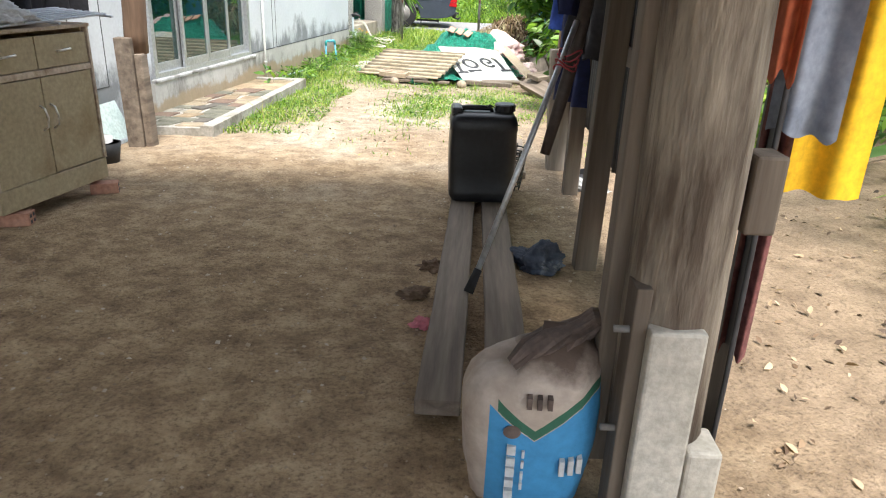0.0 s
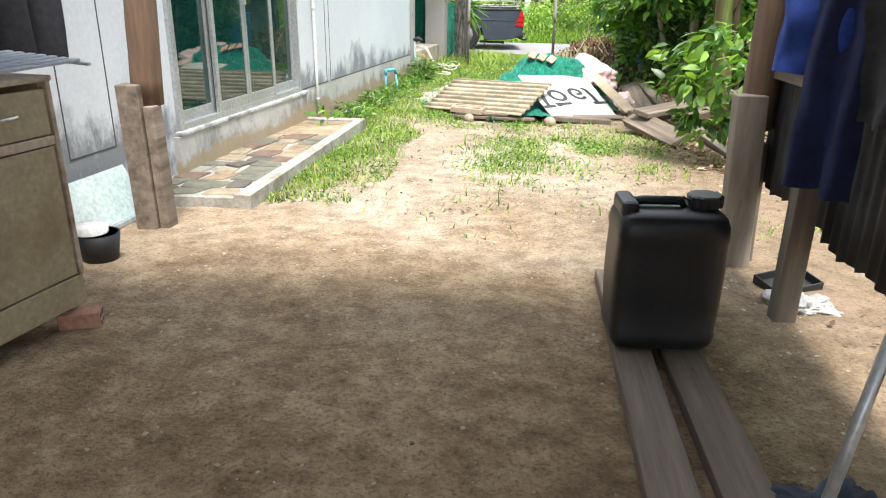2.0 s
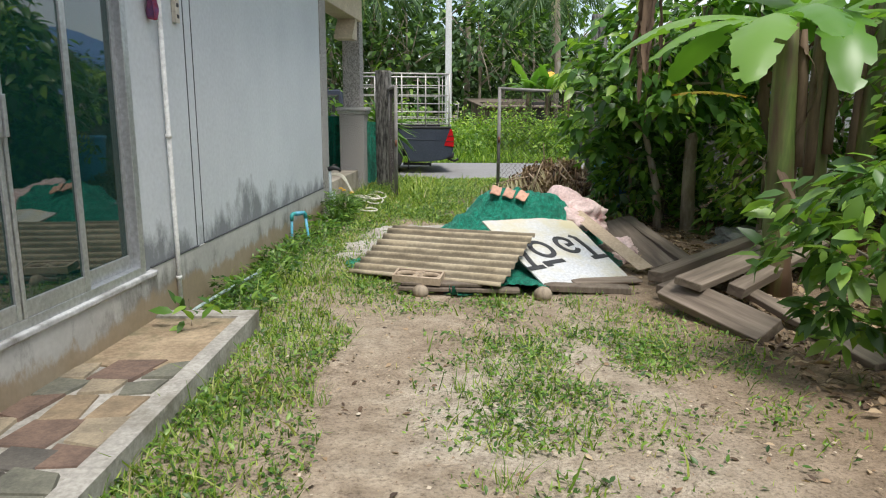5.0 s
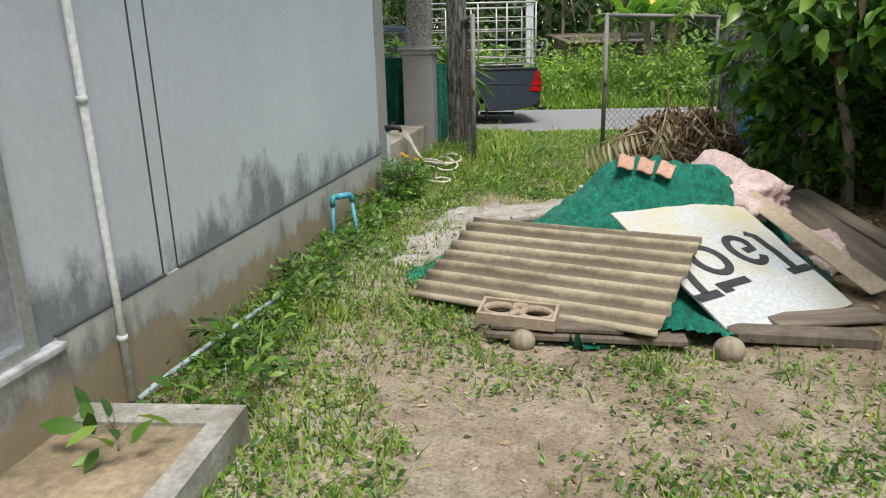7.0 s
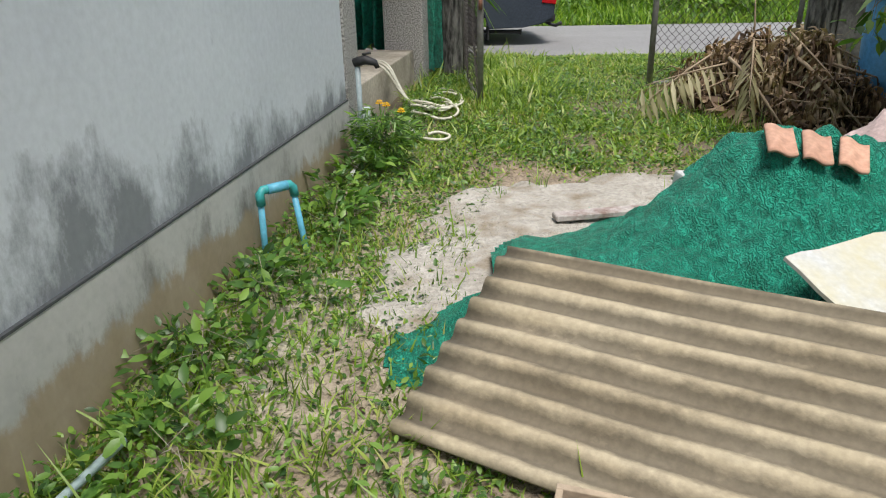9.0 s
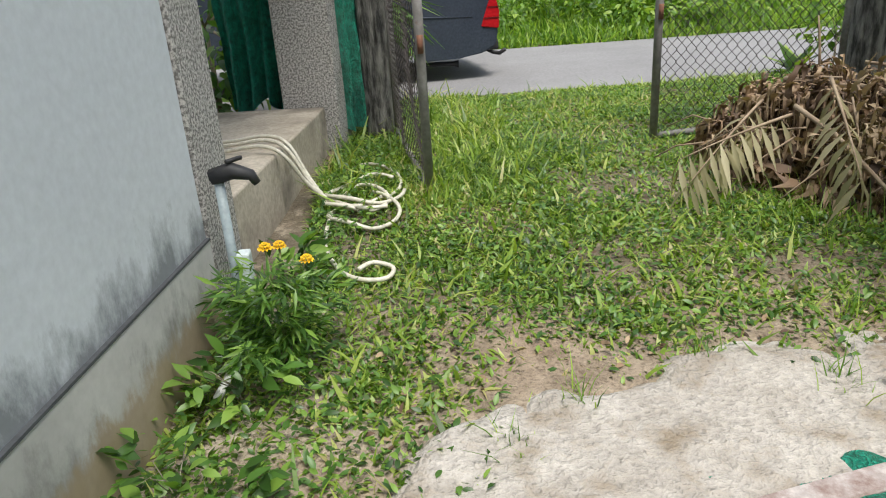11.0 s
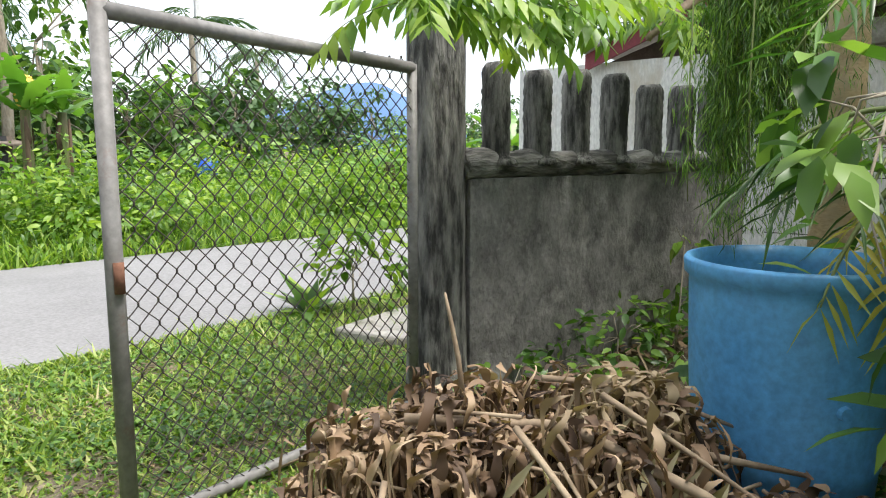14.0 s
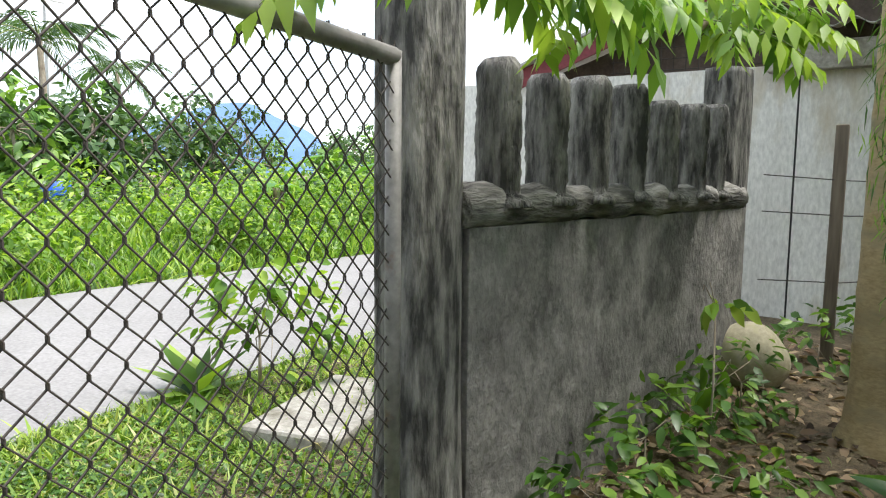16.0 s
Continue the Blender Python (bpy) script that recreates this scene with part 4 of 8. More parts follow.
def build_jerrycan():
    m = surf("black_plastic", (0.010, 0.011, 0.013), (0.018, 0.019, 0.022), 5, 0.42, 0.06, 0.003, dirt=(0.05, 0.048, 0.045), dirt_scale=3.0, dirt_at=0.68)
    t = thing("jerrycan", pose(0.215, 4.26, -0.025, 0, 0, 2), "large black plastic jerrycan with screw cap on the planks", "jerrycan")
    W, D, Ht = 0.41, 0.30, 0.545
    bm = bmesh.new()
    secs = [(0.0, 0.160, 0.105), (0.012, 0.180, 0.125), (0.04, 0.196, 0.142), (0.075, 0.199, 0.146), (0.085, 0.196, 0.143), (0.20, 0.202, 0.147), (0.34, 0.204, 0.148), (0.44, 0.200, 0.145), (0.455, 0.203, 0.148), (0.50, 0.200, 0.145), (0.53, 0.188, 0.135), (0.545, 0.168, 0.118)]
    loft(bm, secs, 56, 7.0)
    body = part("body", bm, m, t, "", True)
    # handle shoulder, bridge and cap on top
    bm = bmesh.new()
    box(bm, (-W / 2 + 0.01, -0.09, Ht - 0.03), (-W / 2 + 0.075, 0.09, Ht + 0.035), 0.018)
    part("shoulder", bm, m, t)
    bm = bmesh.new()
    tube(bm, [(-W / 2 + 0.04, 0.0, Ht + 0.012), (-0.1, 0.0, Ht + 0.022), (0.04, 0.0, Ht + 0.022), (0.055, 0.0, Ht - 0.02)], 0.017, 10)
    part("handle", bm, m, t, "", True)
    bm = bmesh.new()
    tube(bm, [(0.125, 0, Ht - 0.02), (0.125, 0, Ht + 0.01)], 0.052, 24)
    part("neck", bm, m, t, "", True)
    bm = bmesh.new()
    tube(bm, [(0.125, 0, Ht + 0.008), (0.125, 0, Ht + 0.044), (0.125, 0, Ht + 0.05)], [0.064, 0.064, 0.056], 40)
    for v in bm.verts:
        a = math.atan2(v.co.y, v.co.x - 0.125)
        k = 1 + 0.03 * (1 if int(a / (2 * math.pi) * 40) % 2 else -1)
        v.co.x, v.co.y = 0.125 + (v.co.x - 0.125) * k, v.co.y * k
    part("cap", bm, m, t)
    tubepart("cap_cord", [(0.06, -0.03, Ht + 0.03), (0.03, -0.05, Ht + 0.05), (0.02, -0.02, Ht + 0.03), (0.05, 0.0, Ht + 0.01)], 0.004, M["dark"], t)


build_jerrycan()


def plank(name, a, b, w, t, label, group="loose timber", material=None, twist=0.0, category="plank"):
    a, b = Vector(a), Vector(b)
    L = (b - a).length
    bm = bmesh.new()
    n = 8
    box(bm, (-w / 2, 0, -t / 2), (w / 2, L, t / 2))
    bmesh.ops.subdivide_edges(bm, edges=[e for e in bm.edges if e.calc_length() > w * 1.5], cuts=n)
    bmesh.ops.bevel(bm, geom=[e for e in bm.edges if len(e.link_faces) == 2 and e.calc_face_angle(0) > 0.5], offset=0.005, segments=1, affect="EDGES")
    for v in bm.verts:
        v.co += Vector((noise.noise(v.co * 2.1), 0, noise.noise(v.co * 1.7 + Vector((3, 0, 0))))) * 0.006
    ob = part(name, bm, material or M["timber_y"])
    ob.matrix_world = Matrix.Translation(a) @ (b - a).to_track_quat("Y", "Z").to_matrix().to_4x4() @ pose(0, 0, 0, 0, twist, 0)
    return tagged(ob, label, category, group)


gp_ = "long planks under the shed"
plank("plank", (0.000, 1.88, 0.012), (0.155, 5.0, -0.065), 0.145, 0.055, "long grey sawn plank lying on the earth", gp_)
plank("plank", (0.235, 1.95, 0.010), (0.330, 5.0, -0.068), 0.150, 0.055, "long grey sawn plank with knots lying on the earth", gp_)
plank("plank", (0.31, 4.98, -0.075), (0.395, 6.15, -0.10), 0.16, 0.05, "weathered pale plank end lying in the yard", gp_)
plank("plank", (0.50, 4.98, -0.070), (0.590, 6.20, -0.095), 0.16, 0.05, "weathered pale plank end lying in the yard", gp_)


def build_cement_bag():
    """A filled paper sack standing on end, its mouth twisted and stained, with a blue printed band."""
    m, n, l, p = nodes_of("printed_sack")
    tc = n.new("ShaderNodeTexCoord")
    sep = n.new("ShaderNodeSeparateXYZ")
    l.new(tc.outputs["Object"], sep.inputs["Vector"])
    def op(kind, a, b):
        q = n.new("ShaderNodeMath")
        q.operation = kind
        for k, v in enumerate((a, b)):
            if isinstance(v, (int, float)):
                q.inputs[k].default_value = v
            else:
                l.new(v, q.inputs[k])
        return q.outputs["Value"]
    big, fi = noise_node(n, l, 7.0, 6), noise_node(n, l, 30.0, 4)
    paper = ramp(n, l, big.outputs["Fac"], [(0.3, (0.36, 0.28, 0.22)), (0.7, (0.52, 0.44, 0.37))]).outputs["Color"]
    # slanted top edge of the print: high at its left, low to the middle, then up again
    edge = op("ADD", op("MULTIPLY", op("ABSOLUTE", op("SUBTRACT", sep.outputs["X"], 0.01), 0.0), 0.85), 0.285)
    d = op("SUBTRACT", edge, sep.outputs["Z"])
    blue = op("MULTIPLY", op("GREATER_THAN", d, 0.0), op("GREATER_THAN", sep.outputs["X"], -0.105))
    green = op("MULTIPLY", op("MULTIPLY", op("GREATER_THAN", d, -0.035), op("LESS_THAN", d, -0.004)), op("GREATER_THAN", sep.outputs["X"], -0.085))
    front = op("LESS_THAN", sep.outputs["Y"], 0.02)
    col = mixc(n, l, op("MULTIPLY", blue, front), paper, (0.05, 0.26, 0.50))
    col = mixc(n, l, op("MULTIPLY", green, front), col, (0.03, 0.12, 0.07))
    stain = ramp(n, l, op("ADD", sep.outputs["Z"], op("MULTIPLY", big.outputs["Fac"], 0.22)), [(0.57, (0, 0, 0)), (0.63, (1, 1, 1))]).outputs["Color"]
    col = mixc(n, l, op("MULTIPLY", stain, op("GREATER_THAN", op("ADD", sep.outputs["X"], op("MULTIPLY", big.outputs["Fac"], 0.12)), 0.02)), col, (0.11, 0.075, 0.055))
    gr = ramp(n, l, fi.outputs["Fac"], [(0.3, (0.8, 0.8, 0.8)), (0.7, (1.1, 1.1, 1.1))]).outputs["Color"]
    l.new(mixc(n, l, 0.7, col, gr, "MULTIPLY"), p.inputs["Base Color"])
    p.inputs["Roughness"].default_value = 0.75
    bump(n, l, p, big.outputs["Fac"], 0.5, 0.02)
    t = thing("cement_bag", pose(0.245, 1.60, -0.03, 0, 0, -4) @ Matrix.Diagonal((1.0, 1.0, 0.88, 1)), "half-full paper cement sack with blue print and stained twisted mouth", "sack")
    bm = bmesh.new()
    prof = [(0.0, 0.125, 0.105), (0.02, 0.150, 0.125), (0.10, 0.165, 0.14), (0.22, 0.178, 0.15), (0.34, 0.182, 0.15), (0.42, 0.175, 0.14), (0.465, 0.155, 0.115), (0.49, 0.125, 0.09), (0.505, 0.08, 0.06), (0.51, 0.02, 0.02)]
    seg = 44
    rings = []
    for z, a, b in prof:
        ring = []
        for k in range(seg):
            th = 2 * math.pi * k / seg
            ca, sa = math.cos(th), math.sin(th)
            r = (abs(ca) ** 2.6 + abs(sa) ** 2.6) ** (-1 / 2.6)
            cr = 1 + 0.04 * noise.noise(Vector((ca * 2.5, sa * 2.5, z * 7))) + 0.022 * math.sin(z * 60 + 3 * th) * (1 if z > 0.05 else 0) + 0.03 * noise.noise(Vector((ca * 6, sa * 6, z * 22)))
            ring.append(bm.verts.new((ca * r * a * cr, sa * r * b * cr, z + 0.06 * ca * (z > 0.35) * (z / 0.5) + 0.015 * noise.noise(Vector((ca * 3, sa * 3, z * 9))))))
        rings.append(ring)
    for a, b in zip(rings, rings[1:]):
        for k in range(seg):
            bm.faces.new((a[k], a[(k + 1) % seg], b[(k + 1) % seg], b[k]))
    bm.faces.new(rings[0][::-1])
    bm.faces.new(rings[-1])
    part("sack", bm, m, t, "", True)
    neckm = surf("stained_paper", (0.06, 0.045, 0.04), (0.17, 0.12, 0.095), 14, 0.8, 0.5, 0.01)
    bm = bmesh.new()
    tube(bm, [(-0.05, -0.05, 0.455), (0.0, -0.03, 0.49), (0.05, -0.02, 0.525), (0.09, 0.0, 0.55), (0.125, 0.0, 0.575), (0.15, 0.0, 0.60), (0.175, 0.0, 0.60)], [0.03, 0.06, 0.055, 0.042, 0.036, 0.034, 0.026], 26, True, 0.8, 0.22)
    part("twisted_mouth", bm, neckm, t, "dark stained twisted mouth")
    # printing: a ring mark, a column of strokes and a short word
    wht = plain("print_white", (0.55, 0.56, 0.55), 0.7)
    def stroke(nm, x, z, w, h, material):
        y = -0.15 * (1 - min(0.9, (abs(x) / 0.19)) ** 2.6) ** (1 / 2.6) - 0.008
        boxpart(nm, (x - w / 2, y - 0.003, z - h / 2), (x + w / 2, y + 0.02, z + h / 2), material, t, 0.0)
    for k, (z, h) in enumerate(((0.255, 0.03), (0.215, 0.026), (0.18, 0.03), (0.14, 0.024), (0.10, 0.03))):
        stroke("print_bar", -0.045, z, 0.022, h, wht)
    for z in (0.245, 0.21, 0.17, 0.135):
        stroke("print_bar", -0.015, z, 0.007, 0.022, wht)
    for x in (0.085, 0.108, 0.13):
        stroke("print_bar", x, 0.20, 0.013, 0.05, wht)
    for x in (0.02, 0.045, 0.07):
        stroke("print_bar", x - 0.03, 0.415, 0.012, 0.035, neckm)
    bm = bmesh.new()
    bmesh.ops.create_circle(bm, segments=28, radius=0.022, cap_ends=True, matrix=pose(-0.047, -0.155, 0.315, 90))
    part("round_mark", bm, neckm, t, "dark round mark")


build_cement_bag()


def build_small_floor():
    # metal pipe with a dark wooden grip leaning on the rail
    t = thing("leaning_pole", pose(0, 0, 0), "thin steel rod with dark handle leaning on the shed rail", "pole")
    tubepart("rod", [(0.15, 2.78, 0.10), (0.37, 3.02, 0.66), (0.54, 3.19, 1.12)], 0.013, M["alu"], t, 10)
    tubepart("foot", [(0.115, 2.74, 0.02), (0.155, 2.785, 0.11)], [0.022, 0.017], M["rubber"], t, 10)
    tubepart("grip", [(0.44, 3.10, 0.55), (0.51, 3.17, 0.82), (0.56, 3.21, 1.05), (0.63, 3.28, 1.5)], [0.022, 0.03, 0.03, 0.03], surf("dark_wood", (0.03, 0.02, 0.018), (0.07, 0.05, 0.04), 10, 0.6, 0.4, 0.005), t, 10)
    string = plain("red_string", (0.35, 0.05, 0.06), 0.8)
    for k in range(4):
        z = 0.93 + 0.02 * k
        u = (z - 0.66) / 0.46
        c = Vector((0.37 + 0.17 * u + 0.03, 3.02 + 0.17 * u + 0.02, z))
        tubepart("string", [c + Vector((0.05 * math.cos(a), 0.045 * math.sin(a), 0.015 * math.sin(2 * a + k))) for a in np.linspace(0, 6.28, 13)], 0.004, string, t, 5)
    denim = surf("dark_cloth", (0.02, 0.03, 0.05), (0.10, 0.12, 0.16), 9, 0.9, 0.6, 0.02, dirt=(0.35, 0.36, 0.36), dirt_scale=7, dirt_at=0.66)
    heap("crumpled_cloth", 0.47, 3.22, -0.05, 0.11, 0.10, denim, 3, "crumpled dark blue checked cloth on the earth", "cloth", 1.2, 0.6)
    heap("rag", -0.075, 2.55, -0.04, 0.032, 0.022, plain("pink_cloth", (0.62, 0.20, 0.24), 0.85), 5, "small crumpled pink rag beside the planks", "rag", 1.1, 0.7)
    heap("dry_leaf", -0.05, 3.15, -0.05, 0.05, 0.03, surf("dry_brown", (0.10, 0.06, 0.035), (0.2, 0.13, 0.08), 12, 0.9), 8, "curled dry brown leaf by the planks", "leaf", 1.2, 0.8, "fallen leaves")
    heap("dry_leaf", -0.12, 2.85, -0.045, 0.045, 0.02, bpy.data.materials["dry_brown"], 18, "curled dry brown leaf by the planks", "leaf", 1.2, 0.8, "fallen leaves")
    # woven basket behind the can
    t = thing("basket", pose(0.42, 4.62, -0.06), "small woven wire basket behind the jerrycan", "basket")
    dk = plain("basket_dark", (0.05, 0.05, 0.05), 0.6)
    for k in range(9):
        z = 0.03 + 0.03 * k
        tubepart("hoop", [((0.085 + 0.004 * k) * math.cos(a), (0.085 + 0.004 * k) * math.sin(a), z) for a in np.linspace(0, 6.283, 19)], 0.006, dk, t, 5)
    for a in np.linspace(0, 6.283, 13)[:-1]:
        tubepart("stake", [(0.085 * math.cos(a), 0.085 * math.sin(a), 0), (0.12 * math.cos(a), 0.12 * math.sin(a), 0.29)], 0.004, dk, t, 5)
    # bricks
    bk = surf("hollow_brick", (0.36, 0.17, 0.11), (0.48, 0.27, 0.19), 14, 0.9, 0.4, 0.006)
    for x, y, rz, g in ((-2.28, 3.56, 10, 0), (-2.10, 4.20, 20, 1)):
        t = thing("brick", pose(x - 0.03, y, gz(x, y), 0, 0, rz), "orange hollow clay brick propping up the cabinet", "brick", "bricks under the cabinet")
        boxpart("block", (-0.08, -0.045, 0), (0.08, 0.045, 0.075), bk, t, 0.004)
        for yy in (-0.02, 0.02):
            for zz in (0.022, 0.055):
                boxpart("hole", (0.0785, yy - 0.011, zz - 0.009), (0.0812, yy + 0.011, zz + 0.009), M["dark"], t, 0.0)
    # twigs, stones and flakes on the earth
    rng = np.random.default_rng(5)
    n = 4500
    P = np.stack([rng.uniform(-2.3, 1.0, n), rng.uniform(-0.3, 9.6, n) ** 1.0, np.zeros(n)], -1)
    P[:, 2] = ground_z(P[:, 0], P[:, 1]) + 0.006
    chip_v = [(-0.5, -0.35, 0), (0.45, -0.5, 0.02), (0.6, 0.3, 0), (-0.2, 0.55, 0.03), (0.05, 0.0, 0.35)]
    chip_f = [(0, 1, 4), (1, 2, 4), (2, 3, 4), (3, 0, 4)]
    v, f = scatter(chip_v, chip_f, frames_for(rng.uniform(0, 6.28, n), rng.normal(0, 0.2, n), rng.normal(0, 0.2, n)), rng.uniform(0.003, 0.012, n) * rng.choice([1, 1, 1.8], n), P)
    chips = leafy("chips", [(0.0, (0.10, 0.065, 0.04)), (0.4, (0.36, 0.27, 0.18)), (0.75, (0.50, 0.42, 0.32)), (1.0, (0.62, 0.56, 0.47))], 0.0, 0.9)
    ob = arrays("gravel", v, f, chips)
    tagged(ob, "scattered small stones and flakes on bare earth", "gravel", kind="stuff")


build_small_floor()


def build_cabinet():
    body = surf("cream_laminate", (0.33, 0.26, 0.16), (0.41, 0.335, 0.215), 3.0, 0.5, 0.05, 0.003, dirt=(0.24, 0.17, 0.09), dirt_scale=2.2, dirt_at=0.62)
    edge = surf("worn_edge", (0.42, 0.33, 0.24), (0.52, 0.43, 0.33), 9, 0.6, 0.1, 0.003, dirt=(0.22, 0.14, 0.08), dirt_scale=8, dirt_at=0.6)
    side = surf("beige_side", (0.40, 0.27, 0.13), (0.48, 0.34, 0.18), 3.0, 0.5, 0.05, 0.003)
    # local: front faces +x, y runs along the front from near end to far end
    t = thing("sideboard", pose(-2.30, 3.44, 0.025, 0, -0.5, -12.7), "worn cream laminate cabinet with two doors and two drawers", "cabinet")
    W, D, Ht = 0.83, 0.42, 0.90
    boxpart("side_panel", (-D, 0, 0.0), (-0.036, 0.018, Ht), side, t, 0.002)
    boxpart("side_panel", (-D, W - 0.018, 0.0), (-0.036, W, Ht), side, t, 0.002)
    boxpart("bottom_board", (-D, 0.018, 0.06), (-0.036, W - 0.018, 0.08), side, t, 0.002)
    boxpart("back_panel", (-D, 0.018, 0.08), (-D + 0.01, W - 0.018, Ht - 0.02), side, t, 0.001)
    boxpart("top_board", (-D - 0.01, -0.01, Ht), (0.012, W + 0.01, Ht + 0.022), edge, t, 0.006)
    boxpart("plinth", (-0.035, 0.0, 0.0), (0.0, W, 0.125), body, t, 0.006, "stained cream plinth")
    boxpart("cross_rail", (-0.03, 0.018, 0.665), (0.004, W - 0.018, 0.70), edge, t, 0.004)
    boxpart("face_edge", (-0.03, -0.002, 0.125), (0.006, 0.018, Ht), edge, t, 0.003)
    boxpart("face_edge", (-0.03, W - 0.018, 0.125), (0.006, W + 0.002, Ht), edge, t, 0.003)
    silver = surf("worn_chrome", (0.55, 0.54, 0.52), (0.75, 0.74, 0.72), 9, 0.3, 0.05, 0.001, metal=0.9)
    for k in range(2):
        a, b = 0.022 + k * (W - 0.04) / 2, 0.016 + (k + 1) * (W - 0.04) / 2
        d = boxpart("door", (-0.022, a, 0.128 + 0.004 * k), (0.0, b - 0.002, 0.66), body, t, 0.003)
        y = b - 0.035 if k == 0 else a + 0.035
        tubepart("handle", [(0.0, y, 0.38), (0.025, y + 0.01, 0.40), (0.032, y + 0.012, 0.45), (0.025, y + 0.004, 0.50), (0.0, y, 0.515)], 0.006, silver, d, 8, "worn chrome bow handle")
        d = boxpart("drawer", (-0.022, a, 0.705), (0.0, b - 0.002, Ht - 0.025), body, t, 0.003)
        c = (a + b) / 2
        tubepart("handle", [(0.0, c - 0.05, 0.785), (0.022, c - 0.035, 0.79), (0.024, c + 0.035, 0.795), (0.0, c + 0.05, 0.795)], 0.006, silver, d, 8, "worn chrome bow handle")
    # things on top
    z = 0.025 + Ht + 0.022
    tray = thing("wire_shelf", pose(-2.28, 3.55, z + 0.01, 2, 3, -14), "grey plastic slatted shelf laid on the cabinet", "shelf")
    gp2 = plain("grey_plastic", (0.38, 0.41, 0.46), 0.5)
    for k in range(7):
        boxpart("slat", (-0.34 + 0.055 * k, 0.0, 0.0), (-0.31 + 0.055 * k, 0.85, 0.012), gp2, tray, 0.003)
    for y in (0.0, 0.42, 0.84):
        boxpart("cross_bar", (-0.36, y, -0.012), (0.06, y + 0.02, -0.0005), gp2, tray, 0.003)
    heap("folded_cloth", -2.36, 3.80, z + 0.045, 0.16, 0.075, surf("pale_cloth", (0.36, 0.38, 0.40), (0.55, 0.56, 0.56), 6, 0.9, 0.3, 0.01), 11, "crumpled pale grey cloth on the cabinet", "cloth", 1.0, 0.5)
    heap("folded_cloth", -2.42, 3.52, z + 0.05, 0.12, 0.08, plain("magenta_cloth", (0.50, 0.04, 0.22), 0.9), 13, "bright magenta folded cloth on the cabinet", "cloth", 1.0, 0.4)
    heap("folded_cloth", -2.44, 3.70, z + 0.10, 0.11, 0.06, plain("yellow_cloth", (0.62, 0.48, 0.04), 0.9), 14, "yellow folded cloth on the cabinet", "cloth", 1.0, 0.4)
    # dark coat on a line behind
    coat = surf("black_cloth", (0.007, 0.007, 0.010), (0.018, 0.018, 0.024), 10, 0.95, 0.4, 0.01)
    line = tagged(tubepart("clothesline", [(-2.75, 2.2, 1.66), (-2.52, 4.0, 1.60), (-2.46, 5.64, 1.68)], 0.004, M["dark"]), "thin dark cord strung between posts for washing", "cord")
    ob = drape("coat", [(-2.60, 3.62, 1.62), (-2.48, 4.5, 1.62)], 0.66, coat, 4, 0.03, label="", seed=2, taper=0.05)
    tagged(ob, "black coat hung over a line by the wall", "coat")
    ob = drape("trousers", [(-2.50, 4.48, 1.62), (-2.42, 4.90, 1.63)], 0.68, coat, 2, 0.03, seed=5, taper=0.15)
    tagged(ob, "black trousers hung over a line by the wall", "trousers")
    # black bucket with a white liner
    t = thing("bucket", pose(-2.48, 4.98, gz(-2.48, 4.98)), "small black paint-splashed plastic pot on the earth", "bucket")
    bm = bmesh.new()
    tube(bm, [(0, 0, 0), (0, 0, 0.15), (0, 0, 0.15), (0, 0, 0.02)], [0.085, 0.11, 0.10, 0.08], 24)
    part("pot", bm, M["dark"], t, "", True)
    bm = bmesh.new()
    tube(bm, [(-0.03, 0, 0.06), (-0.03, 0, 0.19)], [0.07, 0.085], 20)
    part("liner", bm, M["white"], t, "dirty white plastic tub", True)
    # glass pane with pale frame leaning on the wall foot
    t = thing("glass_sheet", H @ pose(0.20, -4.75, -0.12, 0, -24, 0), "pale greenish glass sheet leaning on the wall foot", "glass")
    boxpart("pane", (0.0, 0.0, 0.03), (0.008, 0.92, 0.34), surf("pale_glass", (0.42, 0.52, 0.52), (0.55, 0.63, 0.62), 3, 0.15, 0), t, 0.001)
    boxpart("frame_bar", (-0.01, -0.02, 0.0), (0.025, 1.15, 0.03), M["alu"], t, 0.004)
    boxpart("frame_bar", (0.03, -0.02, -0.01), (0.06, 1.25, 0.02), M["alu"], t, 0.004)


build_cabinet()


